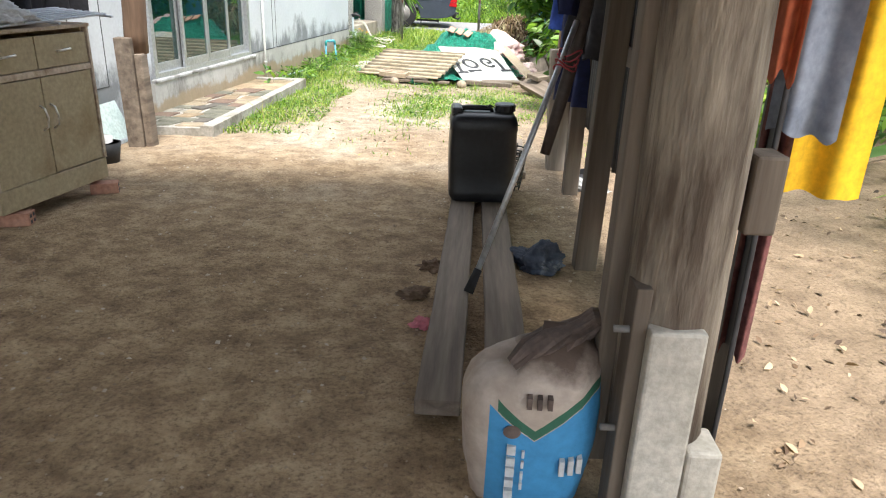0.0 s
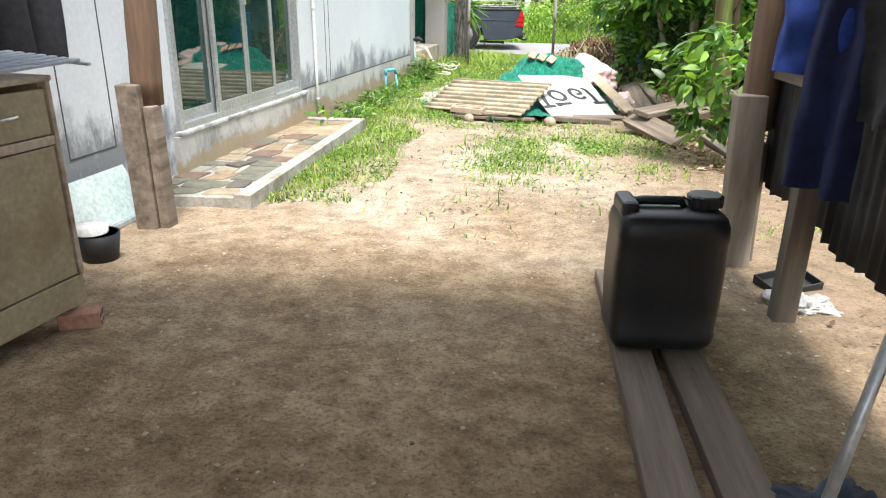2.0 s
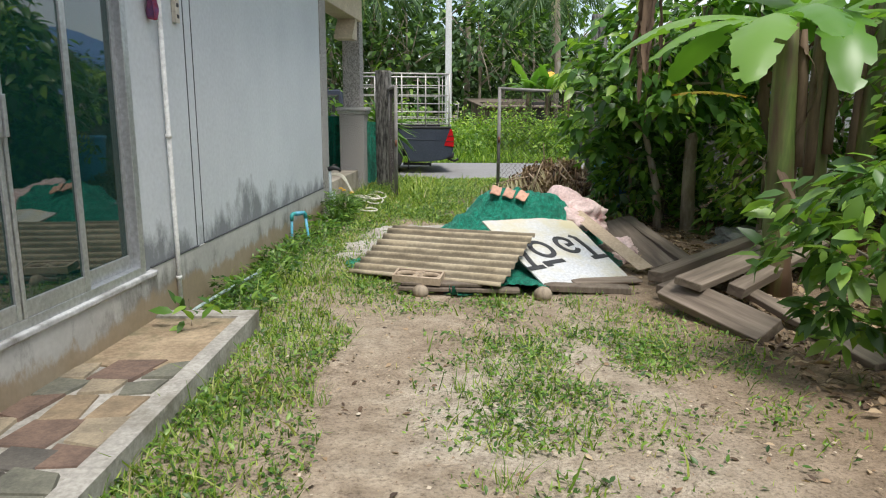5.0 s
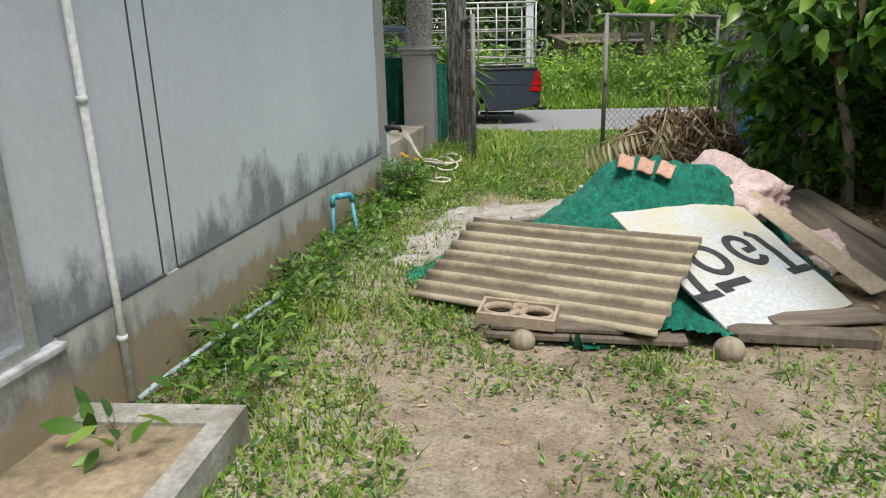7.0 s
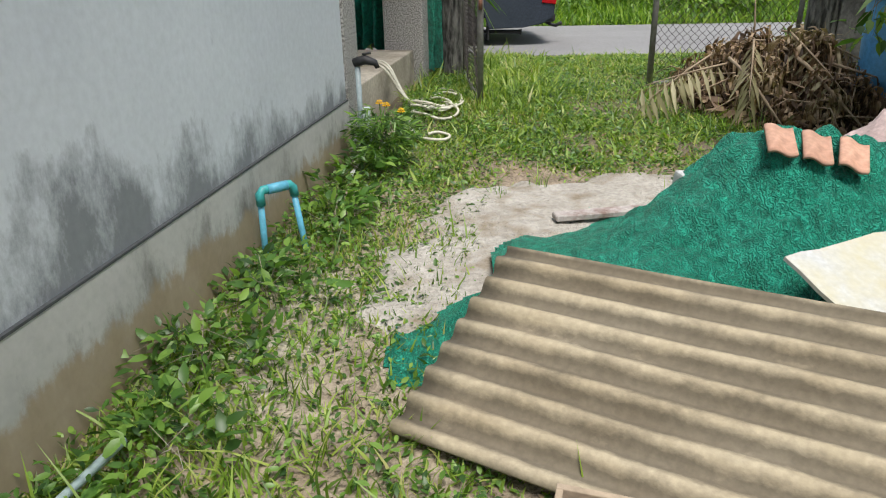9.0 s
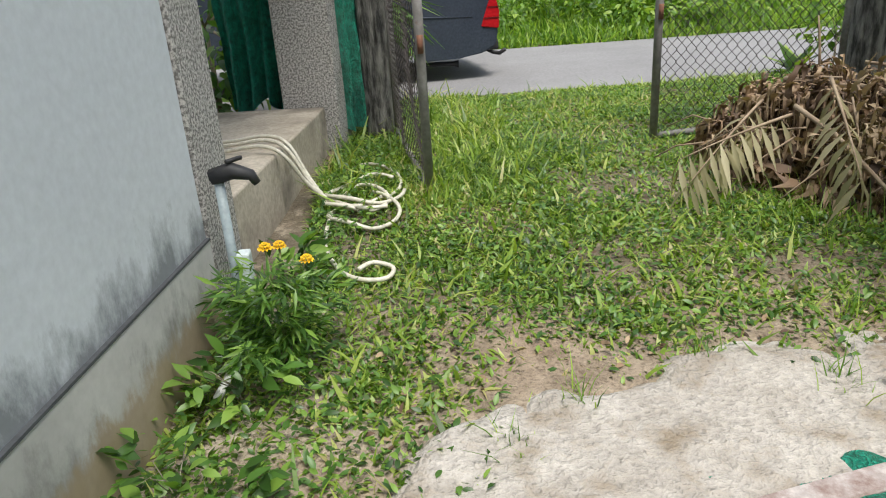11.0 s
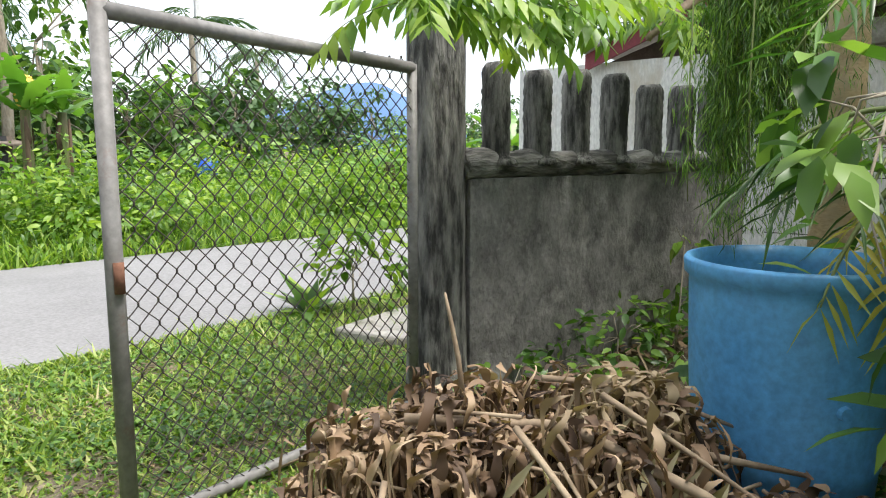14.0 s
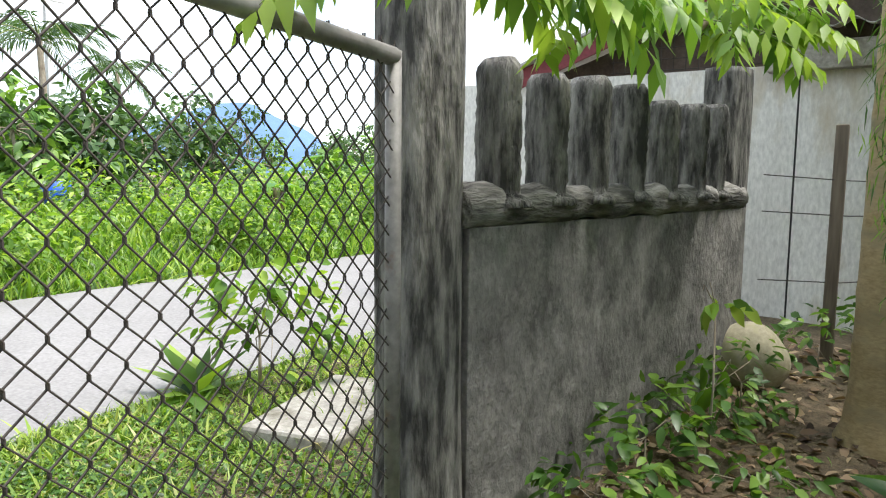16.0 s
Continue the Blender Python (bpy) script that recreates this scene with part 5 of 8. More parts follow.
def build_shed_side():
    """Wavy metal sheets on rails along the shed's open side, with washing."""
    zinc = surf("dark_zinc", (0.035, 0.035, 0.038), (0.085, 0.085, 0.09), 5, 0.55, 0.2, 0.004, (1, 0.2, 1), dirt=(0.12, 0.10, 0.09), dirt_scale=4, dirt_at=0.6, metal=0.4)
    for k, (y0, y1, z) in enumerate(((5.40, 4.55, 0.33), (4.60, 3.95, 0.28), (4.0, 3.2, 0.30), (3.28, 2.35, 0.20))):
        m = Matrix.Translation((0.955 - 0.012 * k, y0, z)) @ pose(0, 0, 0, 90, 0, -90)
        ob = corrugated("metal_sheet", m, 2.0, y0 - y1, 0.076, 0.018, zinc, None, "", 0.002, 0.03)
        tagged(ob, "dark weathered corrugated metal sheet on the shed side", "metal sheet", "side sheets of the shed")
    for z, nm in ((0.88, "rail"), (1.75, "rail")):
        r = boxpart("shed_rail", (0.895, 2.2, z), (0.935, 5.45, z + 0.09), M["timber_y"], None, 0.005)
        tagged(r, "pale horizontal timber rail behind the posts", "rail", "rails of the shed")
    b = boxpart("shed_rail", (0.50, 1.3, 2.24), (0.62, 5.5, 2.34), M["timber_y"], None, 0.005)
    tagged(b, "timber wall plate under the shed roof", "rail", "rails of the shed")
    # near post: dark sheet strip and clothes
    m = Matrix.Translation((0.76, 1.60, -0.02)) @ pose(0, 0, 0, 90, 0, 70)
    ob = corrugated("metal_sheet", m, 1.9, 0.42, 0.42, 0.02, zinc, None, "", 0.012, 0.01)
    tagged(ob, "dark flat sheet edge standing behind the post", "metal sheet", "side sheets of the shed")
    grey, yel, org = surf("grey_cloth", (0.22, 0.25, 0.31), (0.31, 0.34, 0.40), 9, 0.95, 0.3, 0.006), surf("yellow_jersey", (0.72, 0.40, 0.01), (0.82, 0.50, 0.02), 6, 0.9, 0.2, 0.006), surf("orange_cloth", (0.45, 0.10, 0.04), (0.55, 0.15, 0.07), 6, 0.9, 0.2, 0.006)
    for nm, pts, h, mt, lab, sd, tp in (
            ("shirt", [(0.76, 1.68, 1.75), (0.90, 1.62, 1.75)], 0.78, grey, "grey cotton shirt hung on the shed side", 1, 0.0),
            ("jersey", [(0.86, 1.74, 1.75), (1.02, 1.66, 1.75)], 0.94, yel, "bright yellow jersey hung on the shed side", 4, 0.05),
            ("towel", [(0.675, 1.56, 1.75), (0.74, 1.53, 1.75)], 0.64, org, "orange cloth hung on the shed side", 7, 0.2),
            ("shirt", [(0.80, 1.80, 1.75), (0.88, 1.76, 1.75)], 1.45, surf("maroon_cloth", (0.10, 0.03, 0.03), (0.22, 0.08, 0.07), 20, 0.95), "long dark maroon cloth hung on the shed side", 9, 0.2)):
        ob = drape(nm, pts, h, mt, 1.5, 0.018, seed=sd, taper=tp)
        tagged(ob, lab, "clothes", "washing on the shed")
    b = boxpart("block", (0.66, 1.46, 0.78), (0.73, 1.55, 0.96), M["timber"], None, 0.008)
    tagged(b, "split timber block wedged between post and sheet", "block")
    cord = tagged(tubepart("clothesline", [(0.80, 5.30, 1.62), (0.74, 4.7, 1.38), (0.70, 4.0, 1.26), (0.66, 3.3, 1.30)], 0.005, plain("green_cord", (0.10, 0.30, 0.26), 0.7)), "thin green cord strung along the shed posts", "cord")
    blue, navy, gry2 = surf("blue_cloth", (0.015, 0.04, 0.22), (0.03, 0.08, 0.36), 6, 0.9, 0.3, 0.008), surf("navy_cloth", (0.008, 0.012, 0.05), (0.02, 0.03, 0.10), 6, 0.9, 0.3, 0.008), surf("dark_grey_cloth", (0.02, 0.02, 0.025), (0.05, 0.05, 0.055), 6, 0.9, 0.3, 0.008)
    for nm, pts, h, mt, lab, sd, tp in (
            ("shirt", [(0.60, 4.55, 1.36), (0.78, 4.30, 1.33)], 0.36, blue, "bright blue cloth hung on a cord", 2, 0.0),
            ("trousers", [(0.66, 4.38, 1.33), (0.80, 4.18, 1.31)], 0.74, navy, "navy blue trousers hung on a cord", 3, 0.05),
            ("shirt", [(0.70, 4.1, 1.30), (0.84, 3.75, 1.28)], 0.42, gry2, "dark grey shirt hung on a cord", 6, 0.1),
            ("shirt", [(0.54, 3.42, 1.40), (0.62, 3.25, 1.40)], 0.42, gry2, "dark shirt hung over the leaning pole", 8, 0.2),
            ("cap", [(0.46, 3.34, 1.40), (0.54, 3.24, 1.40)], 0.26, navy, "navy cloth cap hung over the leaning pole", 12, 0.1)):
        ob = drape(nm, pts, h, mt, 1.5, 0.03, seed=sd, taper=tp)
        tagged(ob, lab, "clothes", "washing on the shed")
    # plastic tray and scraps outside the posts
    t = thing("plastic_tray", pose(1.02, 5.0, -0.09, 8, -6, 20), "black plastic tray lying by the post foot", "tray")
    for lo, hi in (((-0.13, -0.09, 0), (0.13, 0.09, 0.008)), ((-0.13, -0.09, 0.008), (0.13, -0.082, 0.05)), ((-0.13, 0.082, 0.008), (0.13, 0.09, 0.05)), ((-0.13, -0.082, 0.008), (-0.122, 0.082, 0.05)), ((0.122, -0.082, 0.008), (0.13, 0.082, 0.05))):
        boxpart("tray_side", lo, hi, M["dark"], t, 0.002)
    heap("scrap", 0.98, 4.75, -0.08, 0.10, 0.05, denim_like(), 21, "torn grey sheet scrap on the ground", "scrap", 1.3, 0.7)


def denim_like():
    return surf("grey_scrap", (0.20, 0.20, 0.20), (0.42, 0.42, 0.40), 12, 0.9, 0.4, 0.01)


build_shed_side()


# ---------------------------------------------------------------- rubbish heap in the yard
S_BL, S_BR, S_TR, S_TL = Vector((0.218, 9.801, -0.108)), Vector((1.0, 10.28, -0.135)), Vector((0.714, 11.209, 0.304)), Vector((-0.19, 10.74, 0.265))
C_TR, C_BR, C_TL = Vector((0.21, 10.33, 0.225)), Vector((-0.159, 9.70, -0.065)), Vector((-1.0, 11.02, 0.16))


def net_height(x, y):
    h = 0.50 * math.exp(-(((x - 0.02) / 0.42) ** 2 + ((y - 11.45) / 0.42) ** 2)) + 0.36 * math.exp(-(((x - 0.62) / 0.42) ** 2 + ((y - 11.4) / 0.45) ** 2))
    h += 0.10 * math.exp(-(((x + 0.75) / 0.45) ** 4 + ((y - 11.1) / 0.6) ** 4)) + 0.10 * math.exp(-(((x - 0.0) / 1.0) ** 6 + ((y - 10.4) / 0.8) ** 6))
    held = 1.0
    for o, a, b in ((C_TL, C_TR - C_TL, C_BR - C_TR), (S_TL, S_TR - S_TL, S_BL - S_TL)):
        n = a.cross(b)
        if n.z < 0:
            n = -n
        z = o.z - (n.x * (x - o.x) + n.y * (y - o.y)) / n.z
        u = (Vector((x, y, z)) - o).dot(a) / a.length_squared
        v = (Vector((x, y, z)) - o).dot(b) / b.length_squared
        if -0.10 < u < 1.12 and -0.06 < v < 1.12:
            h, held = min(h, z - 0.085 - gz(x, y)), 0.0
    return h, held


def build_heap():
    # green shade net
    m, n, l, p = nodes_of("green_net")
    tc = n.new("ShaderNodeTexCoord")
    no = noise_node(n, l, 11.0, 7, None, 0.7)
    wv = noise_node(n, l, 34.0, 6, (1.0, 0.4, 0.7), 0.65)
    col = ramp(n, l, no.outputs["Fac"], [(0.3, (0.008, 0.22, 0.135)), (0.7, (0.03, 0.42, 0.29))]).outputs["Color"]
    col = mixc(n, l, 0.6, col, ramp(n, l, wv.outputs["Fac"], [(0.36, (0.35, 0.35, 0.35)), (0.62, (1.35, 1.35, 1.35))]).outputs["Color"], "MULTIPLY")
    yarn = n.new("ShaderNodeTexWave")
    yarn.inputs["Scale"].default_value, yarn.inputs["Distortion"].default_value, yarn.inputs["Detail"].default_value, yarn.inputs["Detail Scale"].default_value = 19.0, 16.0, 5.0, 2.2
    l.new(tc.outputs["Object"], yarn.inputs["Vector"])
    col = mixc(n, l, 0.5, col, ramp(n, l, yarn.outputs["Fac"], [(0.2, (0.6, 0.6, 0.6)), (0.75, (1.5, 1.5, 1.5))]).outputs["Color"], "MULTIPLY")
    l.new(col, p.inputs["Base Color"])
    p.inputs["Roughness"].default_value = 0.45
    bump(n, l, p, mixc(n, l, 0.7, yarn.outputs["Fac"], mixc(n, l, 0.6, wv.outputs["Fac"], no.outputs["Fac"])), 1.0, 0.05)
    M["net"] = m
    xs, ys = np.arange(-1.5, 1.35, 0.02), np.arange(9.70, 12.35, 0.02)
    vs, keep, idx = [], {}, {}
    for j, y in enumerate(ys):
        for i, x in enumerate(xs):
            h, held = net_height(x, y)
            k = noise.noise(Vector((x * 2.2, y * 2.2, 5)))
            inside = ((x - 0.0) / 1.12) ** 2 + ((y - 11.0) / 1.28) ** 2 + 0.35 * k < 1.0 or (x < -0.75 and abs(y - 10.95 - 0.25 * (x + 1.0)) < 0.20 + 0.1 * k and x > -1.38 + 0.2 * k)
            if inside:
                w = 0.13 * abs(noise.noise(Vector((x * 3.2 + y * 1.5, y * 2.6, 1)))) + 0.10 * abs(noise.noise(Vector((x * 7 + 2 * y, y * 5 - x, 2)))) + 0.05 * noise.noise(Vector((x * 15 + 5 * y, y * 10, 3)))
                idx[i, j] = len(vs)
                vs.append((x, y, gz(x, y) + max(0.012, h) + held * max(-0.006, w * (0.15 + 0.85 * max(0.0, min(1, (h - 0.10) * 4))))))
    fs = [(idx[i, j], idx[i + 1, j], idx[i + 1, j + 1], idx[i, j + 1]) for (i, j) in idx if (i + 1, j) in idx and (i, j + 1) in idx and (i + 1, j + 1) in idx]
    ob = arrays("shade_net", vs, fs, m, None, "", True)
    tagged(ob, "crumpled green shade net over the rubbish heap", "net")
    # corrugated cement sheet
    fib, n, l, p = nodes_of("fibre_cement")
    tc = n.new("ShaderNodeTexCoord")
    sep = n.new("ShaderNodeSeparateXYZ")
    l.new(tc.outputs["Object"], sep.inputs["Vector"])
    big, fi, bl = noise_node(n, l, 4.0, 6, (1, 0.4, 1)), noise_node(n, l, 45.0, 4), noise_node(n, l, 5.0, 6, (1.0, 0.6, 1), 0.7)
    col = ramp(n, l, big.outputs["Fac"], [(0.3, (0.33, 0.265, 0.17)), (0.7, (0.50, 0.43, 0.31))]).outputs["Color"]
    # blackish blotches, thicker towards the low part of each wave
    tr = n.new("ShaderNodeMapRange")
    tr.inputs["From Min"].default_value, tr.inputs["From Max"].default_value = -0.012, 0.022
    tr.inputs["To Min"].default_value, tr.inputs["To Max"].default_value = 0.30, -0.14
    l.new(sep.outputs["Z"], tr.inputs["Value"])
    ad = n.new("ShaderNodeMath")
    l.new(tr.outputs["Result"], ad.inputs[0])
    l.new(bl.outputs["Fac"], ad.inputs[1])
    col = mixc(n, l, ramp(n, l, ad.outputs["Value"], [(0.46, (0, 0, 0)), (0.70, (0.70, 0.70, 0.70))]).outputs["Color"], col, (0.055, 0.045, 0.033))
    l.new(mixc(n, l, 0.7, col, ramp(n, l, fi.outputs["Fac"], [(0.3, (0.75, 0.75, 0.75)), (0.7, (1.12, 1.12, 1.12))]).outputs["Color"], "MULTIPLY"), p.inputs["Base Color"])
    p.inputs["Roughness"].default_value = 0.92
    bump(n, l, p, fi.outputs["Fac"], 0.3, 0.004)
    e1, e2 = C_TR - C_TL, C_TR - C_BR
    xdir, ydir = e2.normalized(), -e1.normalized()
    ydir = (ydir - xdir * ydir.dot(xdir)).normalized()
    zdir = xdir.cross(ydir)
    mat4 = Matrix((xdir, ydir, zdir)).transposed().to_4x4()
    mat4.translation = C_BR
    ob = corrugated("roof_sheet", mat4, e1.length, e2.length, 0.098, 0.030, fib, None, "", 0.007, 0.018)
    tagged(ob, "wavy fibre-cement roof sheet blotched black in the troughs", "roof sheet")
    # sign board with painted strokes
    brd = surf("painted_board", (0.50, 0.515, 0.55), (0.58, 0.595, 0.62), 3, 0.6, 0.1, 0.003, dirt=(0.50, 0.455, 0.31), dirt_scale=0.9, dirt_at=0.50)
    t = new("sign_board")
    u, v = (S_BR - S_BL), (S_TL - S_BL)
    xd = u.normalized()
    yd = (v - xd * v.dot(xd)).normalized()
    mt = Matrix((xd, yd, xd.cross(yd))).transposed().to_4x4()
    mt.translation = S_BL
    t.matrix_world = mt
    tagged(t, "dirty white sign board with black letters, lying upside down", "sign")
    inv = mt.inverted()
    bm = bmesh.new()
    q = [inv @ c for c in (S_BL, S_BR, S_TR, S_TL)]
    nseg, ring = 14, []
    for a, b in zip(q, q[1:] + q[:1]):
        for k in range(nseg):
            c = a.lerp(b, k / nseg)
            ring.append(Vector((c.x + 0.012 * noise.noise(Vector((c.x * 9, c.y * 9, 1))), c.y + 0.012 * noise.noise(Vector((c.x * 9, c.y * 9, 4))), 0)))
    hi, lo = [bm.verts.new(c) for c in ring], [bm.verts.new(c - Vector((0, 0, 0.012))) for c in ring]
    bm.faces.new(hi)
    bm.faces.new(lo[::-1])
    for k in range(len(hi)):
        bm.faces.new((hi[k], lo[k], lo[(k + 1) % len(hi)], hi[(k + 1) % len(hi)]))
    part("board", bm, brd, t)
    ink = surf("black_paint", (0.02, 0.022, 0.025), (0.05, 0.05, 0.055), 9, 0.6, 0.1, 0.002)
    def ribbon(pts, w):
        bm = bmesh.new()
        pts = [Vector((*c, 0.003)) for c in pts]
        L = []
        for k, c in enumerate(pts):
            d = (pts[min(k + 1, len(pts) - 1)] - pts[max(0, k - 1)]).normalized()
            s = Vector((-d.y, d.x, 0)) * w / 2
            L.append((bm.verts.new(c + s), bm.verts.new(c - s)))
        for a, b in zip(L, L[1:]):
            bm.faces.new((a[0], a[1], b[1], b[0]))
        ext = bmesh.ops.extrude_face_region(bm, geom=list(bm.faces))
        for e in ext["geom"]:
            if isinstance(e, bmesh.types.BMVert):
                e.co.z += 0.002
        part("letter", bm, ink, t)
    arc = lambda cx, cy, rx, ry, a0, a1, n=16: [(cx + rx * math.cos(radians(a0 + (a1 - a0) * k / n)), cy + ry * math.sin(radians(a0 + (a1 - a0) * k / n))) for k in range(n + 1)]
    for pts, w in (([(0.170, 0.55), (0.130, 0.386), (0.116, 0.295)], 0.05), ([(0.033, 0.272), (0.207, 0.282)], 0.055),
                   ([(0.30, 0.57)] + arc(0.385, 0.535, 0.10, 0.118, 165, -215, 22), 0.05), ([(0.233, 0.322), (0.473, 0.335)], 0.052), ([(0.236, 0.285), (0.307, 0.29)], 0.03),
                   (arc(0.70, 0.56, 0.09, 0.122, -35, -325, 18) + [(0.765, 0.56), (0.69, 0.552)], 0.05), ([(0.845, 0.70), (0.892, 0.66), (0.890, 0.49), (0.870, 0.345)], 0.05), ([(0.80, 0.320), (0.982, 0.328)], 0.055)):
        ribbon(pts, w)
    # cloth, boards and bits round the heap
    pink = surf("pink_fabric", (0.50, 0.36, 0.34), (0.66, 0.52, 0.50), 5, 0.9, 0.5, 0.02, dirt=(0.42, 0.08, 0.12), dirt_scale=4, dirt_at=0.66)
    heap("old_blanket", 0.72, 11.62, 0.10, 0.42, 0.28, pink, 31, "faded pink patterned blanket on the heap", "blanket", 1.0, 0.4)
    heap("old_blanket", 1.12, 11.05, -0.12, 0.24, 0.14, pink, 33, "faded pink patterned blanket end on the ground", "blanket", 0.8, 0.5)
    plank("fibre_board", (0.74, 11.42, 0.29), (1.17, 10.33, -0.085), 0.15, 0.012, "bent brown fibre board beside the sign", "", surf("hardboard", (0.34, 0.26, 0.18), (0.45, 0.36, 0.27), 4, 0.85, 0.2, 0.004), 8, "board")
    clay = surf("clay_tile", (0.42, 0.22, 0.15), (0.55, 0.34, 0.25), 8, 0.9, 0.3, 0.005, vary=0.15)
    for k in range(3):
        t = corrugated("roof_tile", Matrix.Translation((-0.04 + 0.125 * k, 11.33 - 0.02 * k, 0.475 - 0.02 * k)) @ pose(0, 0, 0, 18, 6 + 4 * k, -12 - 4 * k) @ pose(0, -0.09, 0), 0.18, 0.10, 0.10, 0.016, clay, None, "", 0.012)
        tagged(t, "pinkish curved clay roof tile on the green net", "roof tile", "loose roof tiles")
    plank("rotten_plank", (-0.92, 9.90, -0.115), (0.0, 9.80, -0.12), 0.12, 0.03, "rotten brown board under the sheet edge", "", M["timber"])
    plank("rotten_plank", (-0.90, 9.92, -0.082), (-0.28, 9.85, -0.085), 0.11, 0.025, "rotten brown board under the sheet edge", "", M["timber"])
    plank("rotten_plank", (0.20, 9.86, -0.11), (0.86, 9.80, -0.125), 0.13, 0.05, "dark split log under the sign edge", "", M["timber"])
    plank("rotten_plank", (0.45, 9.98, -0.105), (1.02, 10.08, -0.115), 0.17, 0.02, "grey ribbed board beside the sign", "", M["timber_y"])
    # breeze block
    t = thing("breeze_block", pose(-0.77, 9.95, -0.075, 5, 2, -14), "pale cement vent block with petal openings", "block")
    bm = bmesh.new()
    for lo, hi in (((-0.19, -0.095, 0), (0.19, -0.078, 0.06)), ((-0.19, 0.078, 0), (0.19, 0.095, 0.06)), ((-0.19, -0.078, 0), (-0.173, 0.078, 0.06)), ((0.173, -0.078, 0), (0.19, 0.078, 0.06))):
        box(bm, lo, hi, 0.003)
    part("frame", bm, bpy.data.materials["hardboard"], t)
    for cx, cy, rx, ry in ((-0.09, 0, 0.078, 0.06), (0.09, 0, 0.078, 0.06), (0, 0.04, 0.035, 0.033), (0, -0.04, 0.035, 0.033)):
        bm = bmesh.new()
        tube(bm, [(cx + rx * math.cos(a), cy + ry * math.sin(a), 0.032) for a in np.linspace(0, 6.2832, 25)], 0.011, 6, False, 2.2)
        part("petal", bm, bpy.data.materials["hardboard"], t, "", True)
    # coconuts
    coco = surf("old_coconut", (0.22, 0.17, 0.12), (0.36, 0.30, 0.23), 14, 0.9, 0.5, 0.01, (1, 1, 0.3))
    for x, y, r in ((-0.757, 9.82, 0.055), (0.165, 9.70, 0.062)):
        bm = bmesh.new()
        bmesh.ops.create_icosphere(bm, subdivisions=4, radius=r)
        for v in bm.verts:
            v.co *= 1 + 0.05 * noise.noise(v.co * 20)
            v.co.x *= 1.12
        ob = part("coconut", bm, coco, None, "", True)
        ob.matrix_world = pose(x, y, gz(x, y) + r * 0.5)
        tagged(ob, "old grey-brown coconut half sunk in the earth", "coconut", "coconuts by the heap")
    # white box, painted plank, yellow box on the sand
    t = boxpart("white_box", (-0.04, -0.03, 0), (0.04, 0.03, 0.05), M["sill"], None, 0.006)
    t.matrix_world = pose(-0.20, 11.68, 0.12, 4, 6, 15) @ Matrix.Diagonal((1.2, 1.2, 2.4, 1))
    tagged(t, "small dirty white plastic box beside the net", "box")
    plank("painted_plank", (-0.70, 11.97, -0.060), (0.12, 12.11, -0.05), 0.075, 0.03, "plank with flaking white paint on the sand", "", surf("flaking_paint", (0.38, 0.33, 0.31), (0.55, 0.50, 0.48), 5, 0.8, 0.3, 0.004, dirt=(0.20, 0.13, 0.11), dirt_scale=6, dirt_at=0.52))
    t = boxpart("carton", (-0.09, -0.06, 0), (0.09, 0.06, 0.09), surf("yellow_card", (0.55, 0.33, 0.06), (0.62, 0.42, 0.12), 5, 0.8), None, 0.004)
    t.matrix_world = pose(0.25, 12.42, gz(0.25, 12.42), 0, 3, 20)
    tagged(t, "weathered yellow carton on the sand", "carton")
    heap("plastic_bag", 0.44, 12.36, -0.10, 0.11, 0.05, surf("white_plastic", (0.6, 0.56, 0.52), (0.74, 0.70, 0.66), 8, 0.5), 41, "dirty crumpled white plastic sack on the sand", "bag", 1.3, 0.6)
    heap("plastic_bag", 2.6, 11.6, -0.10, 0.22, 0.14, surf("grey_bag", (0.13, 0.14, 0.13), (0.24, 0.25, 0.23), 6, 0.4), 43, "dark grey plastic bag on leaf litter", "bag", 1.3, 0.4)
    # stacked timber beside the heap
    g = "stacked old timber"
    for a, b, w, t_, tw in (((1.12, 9.98, -0.07), (2.85, 11.35, 0.05), 0.13, 0.085, 0), ((1.06, 9.20, 0.07), (2.75, 10.60, 0.17), 0.20, 0.055, 8), ((1.04, 9.55, -0.075), (2.75, 10.75, 0.07), 0.15, 0.07, 4),
                            ((1.02, 9.42, -0.01), (1.36, 8.62, -0.10), 0.22, 0.075, 30), ((1.62, 9.55, -0.05), (1.72, 8.10, -0.12), 0.11, 0.05, 10), ((1.35, 10.45, -0.10), (1.48, 12.40, -0.02), 0.24, 0.035, -20), ((1.66, 10.60, -0.11), (1.66, 12.45, 0.0), 0.13, 0.07, -8), ((1.45, 9.30, -0.01), (2.7, 10.35, 0.12), 0.12, 0.08, 12)):
        plank("old_beam", a, b, w, t_, "weathered grey-brown beam in a loose stack", g, M["timber_y"], tw)


build_heap()


cl = drape("rag", [tuple(H @ Vector((0.045, -0.62, 2.02))), tuple(H @ Vector((0.045, -0.50, 2.02)))], 0.26, surf("red_print", (0.30, 0.03, 0.04), (0.10, 0.08, 0.22), 26, 0.9), 1.5, 0.02, seed=17, taper=0.3)
tagged(cl, "small red and blue rag hung beside the window", "rag")


